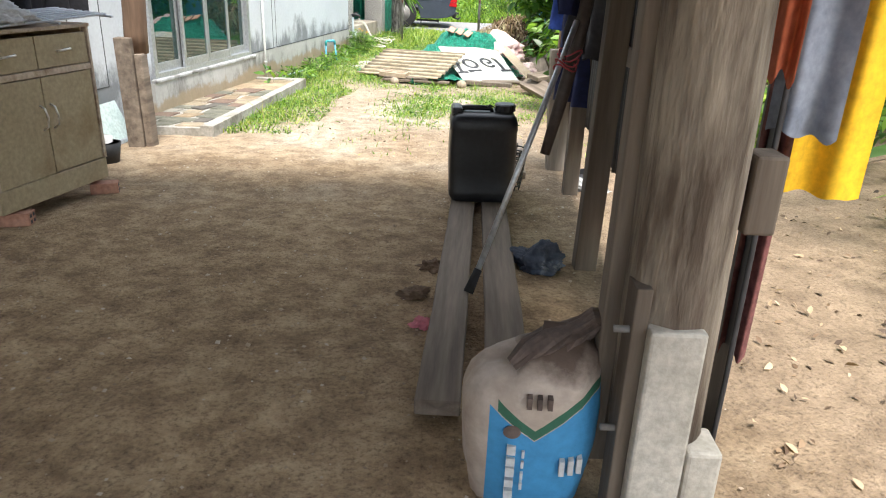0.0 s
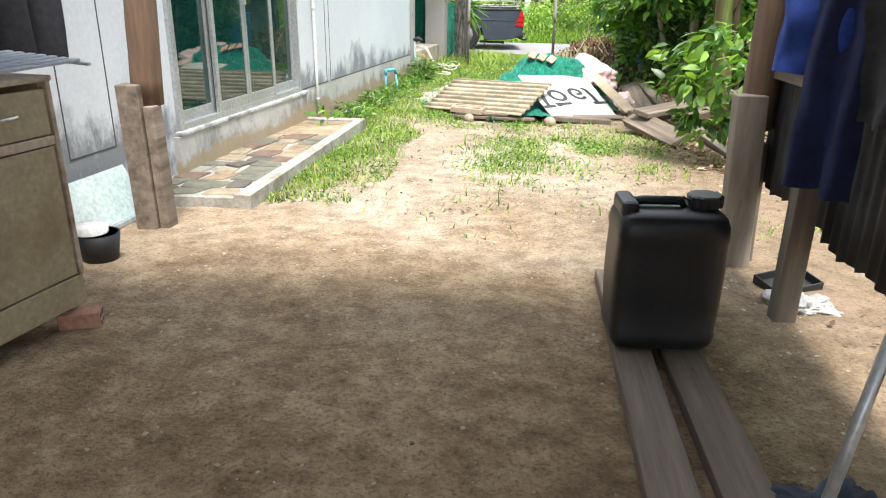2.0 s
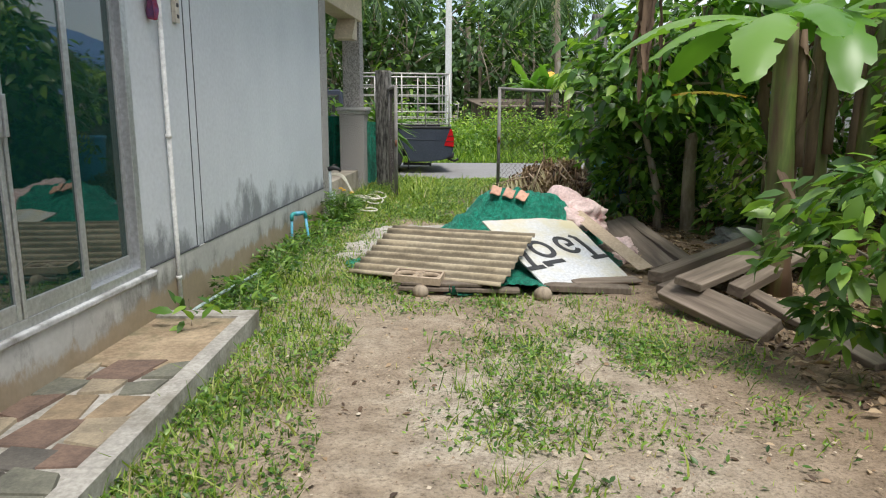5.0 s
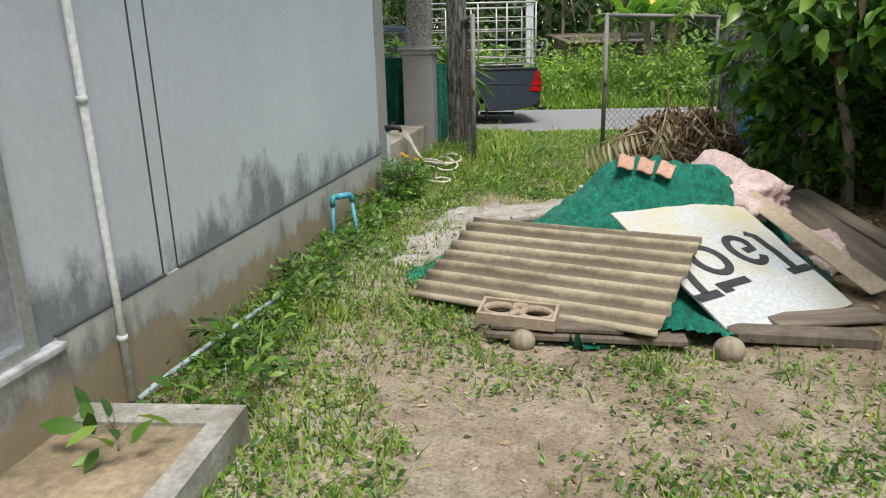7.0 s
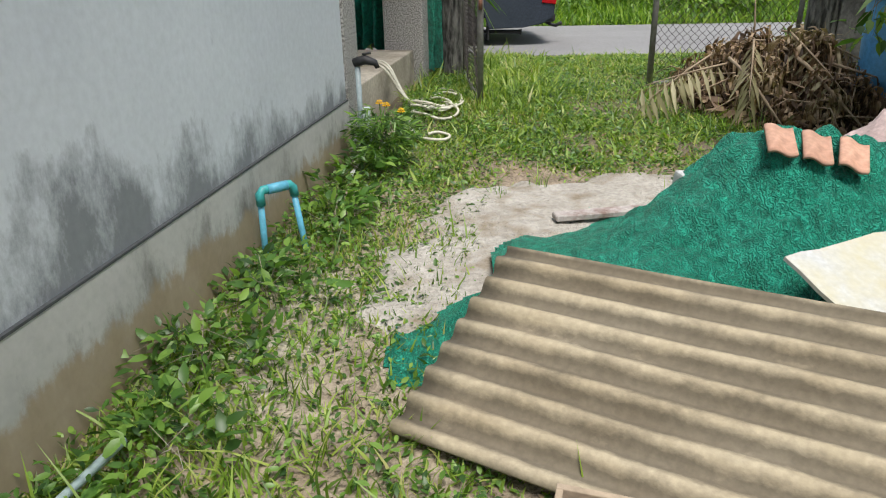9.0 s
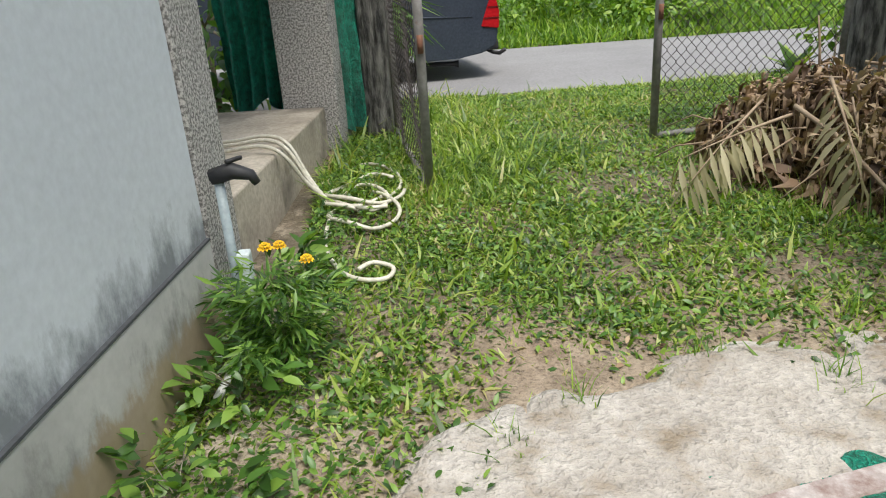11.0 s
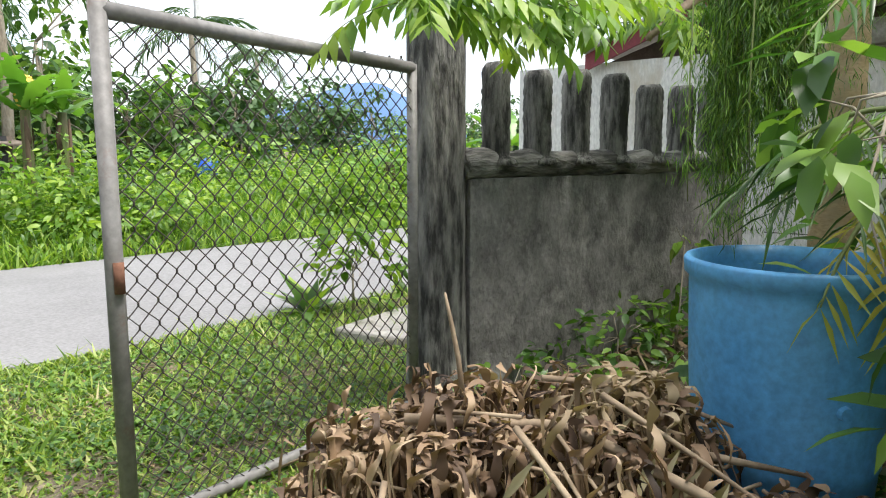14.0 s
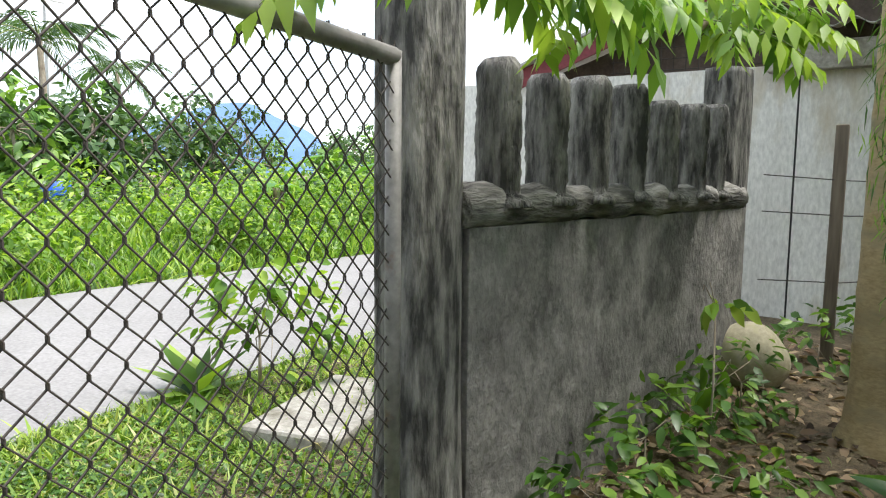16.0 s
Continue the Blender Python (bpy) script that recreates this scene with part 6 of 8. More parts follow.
# ---------------------------------------------------------------- plants
RNG = np.random.default_rng(11)
M["lawn"] = leafy("lawn_blades", [(0.12, (0.035, 0.075, 0.011)), (0.35, (0.11, 0.20, 0.022)), (0.58, (0.23, 0.34, 0.045)), (0.74, (0.38, 0.45, 0.11)), (0.86, (0.45, 0.37, 0.20))], 0.35, 0.45)
M["weed"] = leafy("weed_leaves", [(0.15, (0.022, 0.06, 0.011)), (0.5, (0.085, 0.19, 0.03)), (0.82, (0.24, 0.38, 0.07))], 0.35, 0.4)
M["bright"] = leafy("bright_leaves", [(0.15, (0.05, 0.12, 0.016)), (0.5, (0.15, 0.28, 0.035)), (0.82, (0.33, 0.44, 0.07))], 0.4, 0.45)
M["deep"] = leafy("deep_leaves", [(0.1, (0.02, 0.06, 0.014)), (0.45, (0.06, 0.15, 0.026)), (0.7, (0.14, 0.28, 0.04)), (0.88, (0.30, 0.42, 0.07))], 0.38, 0.32)
M["far"] = leafy("far_leaves", [(0.0, (0.02, 0.05, 0.018)), (0.5, (0.05, 0.11, 0.035)), (1.0, (0.11, 0.19, 0.06))], 0.3, 0.6)
M["dry"] = leafy("dry_leaves", [(0.15, (0.03, 0.019, 0.013)), (0.40, (0.13, 0.078, 0.046)), (0.62, (0.30, 0.20, 0.12)), (0.82, (0.50, 0.38, 0.25))], 0.15, 0.7)
M["straw"] = leafy("straw_leaflets", [(0.0, (0.22, 0.20, 0.11)), (0.5, (0.36, 0.32, 0.19)), (1.0, (0.48, 0.43, 0.28))], 0.2, 0.6)
M["straw_brown"] = leafy("straw_brown_leaves", [(0.15, (0.12, 0.08, 0.045)), (0.5, (0.29, 0.215, 0.13)), (0.85, (0.48, 0.39, 0.26))], 0.2, 0.65)
M["bark"] = surf("mottled_bark", (0.22, 0.175, 0.125), (0.42, 0.37, 0.29), 9, 0.9, 0.6, 0.02, (1, 1, 0.35), dirt=(0.42, 0.40, 0.35), dirt_scale=6, dirt_at=0.62)
M["banana_stem"] = surf("banana_stem", (0.07, 0.11, 0.025), (0.17, 0.21, 0.05), 5, 0.6, 0.3, 0.01, (1, 1, 0.15), dirt=(0.11, 0.065, 0.04), dirt_scale=3.5, dirt_at=0.50)
M["banana"] = leafy("banana_blade", [(0.0, (0.05, 0.14, 0.02)), (0.5, (0.11, 0.25, 0.035)), (1.0, (0.21, 0.36, 0.065))], 0.35, 0.35)


def val(x, y, s, k):
    return noise.noise(Vector((x * s, y * s, k)))


def wall_x(y):
    return -2.345 + (y - 9.7) * 0.1382


def lawn_density(x, y):
    """How thickly grass stands at a place of the yard."""
    n1, n2 = val(x, y, 0.9, 2), val(x, y, 2.6, 7)
    d = 0.0
    if y > 12.2 and x < 2.6:
        d = max(d, min(1.0, (y - 12.6 + 0.9 * n1) / 0.9))
        if -1.5 < x < 0.6 and y < 12.9:
            d *= 0.55
        path = math.exp(-((x + 0.15 - 0.12 * (y - 13)) / 0.38) ** 2)
        d *= 1 - 0.38 * path * (0.6 + n2)
        d *= 0.75 + 0.9 * min(0.3, max(-0.5, n2 + 0.1))
    edge = max(-1.83 + (y - 9) * 0.075, wall_x(y) + 0.02) if y < 9.05 else wall_x(y) + 0.02
    if 6.2 < y < 13.6:
        w = 0.50 + 0.16 * n1 if y < 9.05 else 0.80 + 0.35 * n1
        k = (x - edge) / w
        if 0 < k < 1.25:
            d = max(d, (1.0 - 0.45 * k) * (0.9 if y > 6.8 else 0.5))
    p = math.exp(-(((x + 0.15) / 0.55) ** 4 + ((y - 8.35) / 1.25) ** 4))
    d = max(d, 0.75 * p * (0.55 + 1.3 * n2 + 0.6 * n1))
    p = math.exp(-(((x - 0.55) / 0.6) ** 2 + ((y - 8.5) / 0.8) ** 2))
    d = max(d, 1.0 * p * (0.6 + 1.2 * n2))
    p = math.exp(-(((x + 0.15) / 0.9) ** 4 + ((y - 9.62) / 0.28) ** 2))
    d = max(d, 0.55 * p * (0.5 + 1.3 * n2))
    p = math.exp(-(((x + 1.15) / 0.28) ** 2 + ((y - 10.0) / 0.4) ** 2))
    d = max(d, 0.8 * p)
    p = math.exp(-(((x + 0.4) / 0.6) ** 2 + ((y - 6.2) / 0.6) ** 2))
    d = max(d, 0.10 * p * (0.5 + 2 * n2))
    if x > 0.9 and y < 6.8:
        d = max(d, 0.30 * (n1 + 0.25 + n2))
    if x > 0.9 and 12 < y < 16:
        d *= max(0.12, 1 - max(0, x - 2.3))
    if 0.7 < x < 2.1 and 13.5 < y < 14.9:
        d = max(d, 0.5)
    if y > 17.45:
        d = 0
    return max(0.0, min(1.0, d))


def build_grass():
    n = 260000
    x, y = RNG.uniform(-2.3, 2.9, n), RNG.uniform(5.4, 17.5, n)
    extra = 150000
    x = np.concatenate([x, RNG.uniform(-2.0, 2.4, extra), np.concatenate([RNG.uniform(-12, 14, 30000), RNG.uniform(1.9, 5.5, 40000)])])
    y = np.concatenate([y, RNG.uniform(12.6, 17.5, extra), RNG.uniform(15.4, 17.5, 70000)])
    d = np.array([lawn_density(a, b) for a, b in zip(x, y)])
    k = RNG.uniform(0, 1, len(x)) < d
    k &= ~((x < -1.62 + 0.0 * y) & (y > 13.2) & (x > -6))
    k &= x > np.array([wall_x(b) for b in y]) + 0.02
    k |= (np.arange(len(x)) >= n + extra) & ((x > 1.9) | (x < -2)) & (y > 15.6 + 0.0 * x)
    x, y, d = x[k], y[k], d[k]
    m = len(x)
    tall = np.array([0.5 + 0.5 * val(a, b, 1.3, 21) for a, b in zip(x, y)])
    strip = (x < -1.1) & (y < 12)
    hgt = RNG.uniform(0.02, 0.062, m) * (0.65 + 0.9 * tall) * np.where(strip, 1.35, 1.0)
    hgt = np.where(RNG.uniform(0, 1, m) < 0.035, hgt * 2.6, hgt)
    hgt = np.where((y > 14.3) & (x > -1.6) & (x < -0.3), hgt * 1.7, hgt)
    wid = RNG.uniform(0.004, 0.011, m) * np.where(y > 12.3, 1.9, 1.15)
    P = np.stack([x, y, ground_z(x, y) - 0.012], -1)
    R = frames_for(RNG.uniform(0, 6.28, m), -np.abs(RNG.normal(0, 0.62, m)) - np.where(y > 12.3, RNG.uniform(0, 0.8, m), 0), RNG.normal(0, 0.25, m))
    v, f = scatter(BLADE_V, BLADE_F, R, np.stack([wid, hgt, hgt], -1), P)
    tagged(arrays("lawn_grass", v, f, M["lawn"]), "short patchy green grass with dry blades", "grass", kind="stuff")
    # creeping broad-leaved weeds among it
    w = 210000
    x, y = RNG.uniform(-2.3, 2.6, w), RNG.uniform(6.2, 17.2, w)
    d = np.array([lawn_density(a, b) * (1.0 if b > 12.9 else (1.0 if a < -1.2 else 0.8)) * (0.35 + 1.1 * max(0, val(a, b, 1.6, 31) + 0.3)) for a, b in zip(x, y)])
    k = (RNG.uniform(0, 1, w) < d * 0.9) & (x > np.array([wall_x(b) for b in y]) + 0.03) & ~((x < -1.6) & (y > 13.2))
    x, y = x[k], y[k]
    m = len(x)
    near_wall = np.array([a - wall_x(b) < 0.45 for a, b in zip(x, y)])
    P = np.stack([x, y, ground_z(x, y) + RNG.uniform(0.0, 0.035, m) * (1 + 3.0 * near_wall * RNG.uniform(0, 1, m))], -1)
    R = frames_for(RNG.uniform(0, 6.28, m), RNG.normal(0.15, 0.4, m), RNG.normal(0, 0.4, m))
    v, f = scatter(LEAF_V, LEAF_F, R, RNG.uniform(0.016, 0.046, m) * np.where(near_wall, 1.1, 1.0), P)
    tagged(arrays("creeping_weeds", v, f, M["weed"]), "low broad-leaved weeds creeping through the grass", "weeds", kind="stuff")
    # taller tufts
    cx = [(-0.62, 7.9), (-0.45, 8.15), (-1.18, 10.05), (-0.95, 9.7), (-0.2, 9.55), (0.35, 9.5), (-0.72, 12.55), (-0.25, 12.75), (-0.95, 12.4), (0.05, 12.5), (0.35, 12.9), (0.9, 14.4), (1.1, 14.0), (0.75, 13.7), (0.6, 14.6), (-0.5, 7.0), (-0.1, 7.4), (0.12, 9.0), (-1.3, 7.8), (-1.42, 8.6), (-0.9, 14.4), (-0.8, 14.9), (-1.0, 15.4), (-0.85, 15.9), (-0.75, 16.4)]
    xs, ys = [], []
    for a, b in cx:
        q = 26 if b < 13.4 else 80
        s = 0.035 if b < 13.4 else 0.14
        xs += list(RNG.normal(a, s, q))
        ys += list(RNG.normal(b, s, q))
    x, y = np.array(xs), np.array(ys)
    m = len(x)
    hgt = RNG.uniform(0.06, 0.2, m) * np.where(y > 13.4, 1.25, 0.9)
    R = frames_for(RNG.uniform(0, 6.28, m), -np.abs(RNG.normal(0.1, 0.35, m)), RNG.normal(0, 0.2, m))
    v, f = scatter(BLADE_V, BLADE_F, R, np.stack([RNG.uniform(0.003, 0.006, m), hgt, hgt], -1), np.stack([x, y, ground_z(x, y) - 0.01], -1))
    tagged(arrays("grass_tufts", v, f, M["bright"]), "taller thin tufts of bright green grass", "grass", kind="stuff")
    # fallen leaves and straw
    n = 16400
    x = np.concatenate([RNG.uniform(1.2, 5.4, 10500), RNG.uniform(-1.6, 2.0, 5000), RNG.uniform(1.0, 3.4, 900)])
    y = np.concatenate([RNG.uniform(7.5, 15.2, 10500), np.where(RNG.uniform(0, 1, 5000) < 0.75, RNG.uniform(12.4, 17.2, 5000), RNG.uniform(6, 12.4, 5000)), RNG.uniform(-0.5, 5.0, 900)])
    P = np.stack([x, y, ground_z(x, y) + np.where(np.arange(n) // 1 >= 10500, RNG.uniform(0.002, 0.012, n), RNG.uniform(0.004, 0.03, n))], -1)
    v, f = scatter(LEAF_V, LEAF_F, frames_for(RNG.uniform(0, 6.28, n), RNG.normal(0, 0.3, n), RNG.normal(0, 0.4, n)), np.concatenate([RNG.uniform(0.025, 0.10, 10500), RNG.uniform(0.008, 0.05, 5000), RNG.uniform(0.02, 0.06, 900)]), P)
    tagged(arrays("leaf_litter", v, f, M["dry"]), "dry brown fallen leaves and straw on the earth", "leaf litter", kind="stuff")


build_grass()


def sand_patch():
    xs, ys = np.arange(-2.1, 1.3, 0.035), np.arange(10.4, 13.7, 0.035)
    idx, vs = {}, []
    for j, y in enumerate(ys):
        for i, x in enumerate(xs):
            r = ((x + 0.45) / 1.25) ** 2 + ((y - 12.0 - 0.28 * x) / 0.98) ** 2 + 0.9 * val(x, y, 1.1, 3) + 0.45 * val(x, y, 4, 9) + 0.25 * val(x, y, 11, 6)
            if r < 1.0:
                idx[i, j] = len(vs)
                vs.append((x, y, gz(x, y) - 0.03 + 0.062 * min(1, (1.0 - r) * 2.2) + 0.016 * val(x, y, 3, 5) + 0.006 * val(x, y, 14, 2)))
    fs = [(idx[i, j], idx[i + 1, j], idx[i + 1, j + 1], idx[i, j + 1]) for (i, j) in idx if (i + 1, j) in idx and (i, j + 1) in idx and (i + 1, j + 1) in idx]
    tagged(arrays("sand_patch", vs, fs, M["sand"], None, "", True), "pale washed sand spread over the yard", "sand", kind="structure")


sand_patch()


def shrub(name, m, trunk_pts, crown, label, leaf_mat, n, size, group="", shape=None, trunk_r=0.03, lumps=10, limbs=5, droop=0.3, category="shrub", seed=1, bark=None, lump_size=0.5):
    """A woody plant: tapered trunk, limbs into the crown, leaves in lumps."""
    t = thing(name, m, label, category, group)
    rng = np.random.default_rng(seed)
    rd = random.Random(seed)
    bm = bmesh.new()
    k = len(trunk_pts)
    tube(bm, trunk_pts, [trunk_r * (1 - 0.5 * i / max(1, k - 1)) for i in range(k)], 9, True, 1.0, 0.06)
    top = Vector(trunk_pts[-1])
    cs = []
    for c, r, share in crown:
        cs.append((Vector(c), Vector(r), share))
        for _ in range(limbs):
            a = Vector(trunk_pts[-1 - (rd.randrange(2) if k > 2 else 0)])
            e = Vector(c) + Vector((rd.uniform(-0.8, 0.8) * r[0], rd.uniform(-0.8, 0.8) * r[1], rd.uniform(-0.6, 0.7) * r[2]))
            mid = a.lerp(e, 0.5) + Vector((rd.uniform(-0.08, 0.08), rd.uniform(-0.08, 0.08), 0.06))
            if "tree line" in group or category in ("weeds", "bush"):
                tube(bm, [a, mid, e], [trunk_r * 0.45, trunk_r * 0.28, trunk_r * 0.1], 5)
            else:
                tubepart("limb", [a, mid, e], [trunk_r * 0.45, trunk_r * 0.28, trunk_r * 0.1], bark or M["bark"], t, 5)
    part("trunk", bm, bark or M["bark"], t, "", True)
    V, F, off = [], [], 0
    for c, r, share in cs:
        v, f = leaf_cloud(max(8, int(n * share)), c, r, size, rng, shape or (LEAF_V, LEAF_F), lumps, droop, lump_size=lump_size)
        V.append(v)
        F.append(f + off)
        off += len(v)
    arrays("crown", np.concatenate(V), np.concatenate(F), leaf_mat, t)
    return t


def banana_leaf(length, width, arch, rng, torn=0.5, seg=26):
    """Arching blade along +y with a midrib, split between its ribs."""
    vs, fs = [], []
    for i in range(seg + 1):
        u = i / seg
        y = length * (u - 0.18 * u * u * arch)
        z = length * (0.55 * u - arch * 0.75 * u * u)
        w = width / 2 * (math.sin(math.pi * min(1, u * 0.97 + 0.03)) ** 0.45) * (1 if u > 0.10 else 0.12)
        for s, fr in ((-1, 1.0), (-1, 0.5), (0, 0), (1, 0.5), (1, 1.0)):
            cut = (1 - torn * 0.5 * rng.random()) if fr == 1.0 else 1
            vs.append((s * w * fr * cut, y + (0.03 * rng.random() - 0.01) * (fr == 1.0), z - abs(s) * fr * w * 0.28 + 0.0 + (0.02 * (rng.random() - 0.5)) * (fr == 1.0)))
    for i in range(seg):
        for j in range(4):
            if (j in (0, 3)) and rng.random() < torn * 0.35:
                continue
            a = i * 5 + j
            fs.append((a, a + 1, a + 6, a + 5))
    return np.array(vs), np.array(fs)


def banana_plant(x, y, height, r, leaves, label, seed, dead=3, tilt=(0, 0), yellow=1, size=1.5, spread=None, lift=(-5, 38)):
    t = thing("banana_plant", pose(x, y, gz(x, y) - 0.02), label, "banana plant", "banana plants")
    rng, rd = np.random.default_rng(seed), random.Random(seed)
    top = Vector((tilt[0] * height, tilt[1] * height, height))
    bm = bmesh.new()
    tube(bm, [top * k / 8 for k in range(9)], [r * (1.2 if k == 0 else 1.0 - 0.04 * k) for k in range(9)], 16, True, 1.0, 0.03)
    part("stem", bm, M["banana_stem"], t, "", True)
    for k in range(2):
        a = rd.uniform(0, 6.28)
        b0 = rd.uniform(0.1, 0.5) * height
        pts = [top * ((b0 + (height * 0.95 - b0) * q / 5) / height) + Vector((math.cos(a) * r * 1.02, math.sin(a) * r * 1.02, 0)) for q in range(6)]
        tubepart("leaf_sheath", pts, [r * 0.35] * 5 + [r * 0.15], M["dry_sheath"], t, 7, "dry brown leaf sheath", 0.2)
    yl = M["yellow_leaf"]
    for k in range(leaves + dead):
        az = k * 2.4 + rd.uniform(-0.4, 0.4) if spread is None else spread[k % len(spread)] + rd.uniform(-0.2, 0.2)
        isdead = k >= leaves
        L = size * rd.uniform(0.8, 1.15) * (0.75 if isdead else 1)
        v, f = banana_leaf(L, L * (0.10 if isdead else 0.27), 1.7 if isdead else rd.uniform(0.5, 1.0), rng, 0.9 if isdead else 0.45)
        mt = M["dry_sheath"] if isdead else (yl if k < yellow else M["banana"])
        ob = arrays("dead_leaf" if isdead else "leaf", v, f, mt, t, "hanging dry brown leaf" if isdead else ("yellow leaf" if k < yellow else ""), True)
        ob.matrix_local = Matrix.Translation(top * (0.97 if not isdead else 0.93)) @ pose(0, 0, 0, rd.uniform(-75, -55) if isdead else rd.uniform(*lift), 0, math.degrees(az))
    return t


M["dry_sheath"] = surf("dry_sheath", (0.075, 0.048, 0.03), (0.18, 0.12, 0.075), 9, 0.85, 0.5, 0.01, (1, 0.2, 0.2))
M["yellow_leaf"] = surf("yellow_leaf", (0.62, 0.33, 0.03), (0.75, 0.48, 0.06), 4, 0.6, 0.2, 0.005)


def frond(length, leaflets, leaf_len, arch, rng, droop=0.4, rib=0.012, width=0.16):
    """Palm frond along +y: midrib verts/faces and leaflet verts/faces."""
    pts = [Vector((0, length * (u - 0.15 * arch * u * u), length * (0.35 * u - arch * 0.7 * u * u))) for u in np.linspace(0, 1, 12)]
    bm = bmesh.new()
    tube(bm, pts, [rib * (1 - 0.8 * k / 11) for k in range(12)], 5)
    n = leaflets
    u = np.repeat(np.linspace(0.12, 1.0, n), 2)
    side = np.tile([-1.0, 1.0], n)
    P = np.stack([np.zeros(2 * n), length * (u - 0.15 * arch * u * u), length * (0.35 * u - arch * 0.7 * u * u)], -1)
    yaw = -side * (np.radians(62) - 0.35 * u) + rng.normal(0, 0.08, 2 * n)
    R = frames_for(yaw, -droop + rng.normal(0, 0.18, 2 * n), side * 0.3 + rng.normal(0, 0.15, 2 * n))
    S = leaf_len * (0.55 + 0.9 * u * (1.25 - u)) * rng.uniform(0.85, 1.1, 2 * n)
    v, f = scatter(SLIM_V, SLIM_F, R, np.stack([S * width / 0.18, S, S], -1), P)
    return bm, v, f


def add_frond(parent, m, length, leaflets, leaf_len, arch, rng, material, rib_mat, droop=0.4, width=0.16, name="frond", label="", rib=0.012):
    bm, v, f = frond(length, leaflets, leaf_len, arch, rng, droop, rib, width)
    r = part(name, bm, rib_mat, parent, label, True)
    r.matrix_local = m
    lf = tagged(arrays("leaf_blade", v, f, material, r), kind="stuff")
    return r


M["rib"] = plain("green_rib", (0.16, 0.20, 0.06), 0.6)
M["dry_rib"] = surf("dry_rib", (0.19, 0.13, 0.08), (0.36, 0.28, 0.19), 8, 0.8, 0.3, 0.004)


# right edge of the yard
t_pot = shrub("potted_shrub", pose(1.96, 7.75, gz(1.96, 7.75)), [(0, 0, 0.15), (-0.05, 0.05, 0.35), (-0.18, 0.1, 0.55)], [((-0.42, 0.15, 0.80), (0.55, 0.45, 0.34), 0.75), ((-0.58, 0.15, 0.45), (0.26, 0.25, 0.20), 0.25), ((0.15, 0.1, 0.95), (0.35, 0.4, 0.30), 0.3)], "bushy green shrub growing from a black pot", M["weed"], 620, 0.15, lumps=16, seed=3, trunk_r=0.045, lump_size=0.42)
bm = bmesh.new()
tube(bm, [(0, 0, -0.02), (0, 0, 0.2), (0, 0, 0.2), (0, 0, 0.14)], [0.13, 0.17, 0.155, 0.15], 22)
part("pot", bm, M["dark"], t_pot, "black plastic pot", True)
banana_plant(2.00, 9.78, 2.1, 0.115, 7, "tall banana plant with brown shreds on the stem", 2, 2, (-0.05, 0.0), 0, 1.5, None, (-25, 20))
banana_plant(2.62, 10.45, 2.2, 0.12, 7, "tall banana plant with green smooth stem", 5, 2, (0.0, 0.02), 0, 1.6, None, (-20, 25))
banana_plant(3.6, 11.3, 2.6, 0.12, 6, "banana plant among the bushes", 9, 2, (0.02, 0.0), 0, 1.5)
# hanging dry bunch and one yellow leaf
t = thing("dry_banana_leaf", pose(1.30, 11.0, 2.55), "shredded dry brown banana leaf hanging down", "leaf")
for k in range(9):
    v, f = banana_leaf(1.15 * random.uniform(0.7, 1.1), 0.09, 0.25, np.random.default_rng(70 + k), 0.9)
    ob = arrays("shred", v, f, M["dry_sheath"], t, "", True)
    ob.matrix_local = pose(random.uniform(-0.09, 0.09), random.uniform(-0.09, 0.09), 0, -112 + random.uniform(-8, 8), 0, random.uniform(0, 360))
tubepart("stalk", [(0.9, 0.1, 0.1), (0.4, 0, 0.12), (0, 0, 0.02)], [0.04, 0.03, 0.02], M["dry_sheath"], t)
v, f = banana_leaf(0.62, 0.13, 0.35, np.random.default_rng(80), 0.15)
yl = arrays("yellow_leaf", v, f, M["yellow_leaf"], None, "", True)
yl.matrix_world = Matrix.Translation((1.78, 10.05, 1.34)) @ pose(0, 0, 0, -16, 0, 92)
tagged(yl, "single drooping orange-yellow banana leaf", "leaf")
# slim trees with mottled bark
for (x, y, pts, r, sd, lab) in ((2.02, 12.40, [(0, 0, -0.05), (-0.05, 0, 0.5), (-0.22, 0, 1.1), (-0.3, 0.05, 1.9)], 0.05, 21, "slim forked tree with glossy dark leaves"), (2.30, 12.25, [(0, 0, -0.05), (-0.02, 0, 0.7), (0.0, 0.05, 1.5), (0.05, 0.0, 2.3)], 0.085, 22, "slim mottled grey tree trunk with dark leaves")):
    shrub("tree", pose(x, y, gz(x, y)), pts, [((-0.45, -0.1, 1.75), (0.75, 0.7, 0.55), 0.5), ((0.3, 0.1, 2.3), (0.9, 0.8, 0.7), 0.4), ((-0.68 + (r > 0.06) * 0.9, 0.0, 1.30), (0.42, 0.38, 0.42), 0.28)], lab, M["deep"], 1050, 0.20, "trees at the yard edge", None, r, 14, 6, 0.35, "tree", sd)
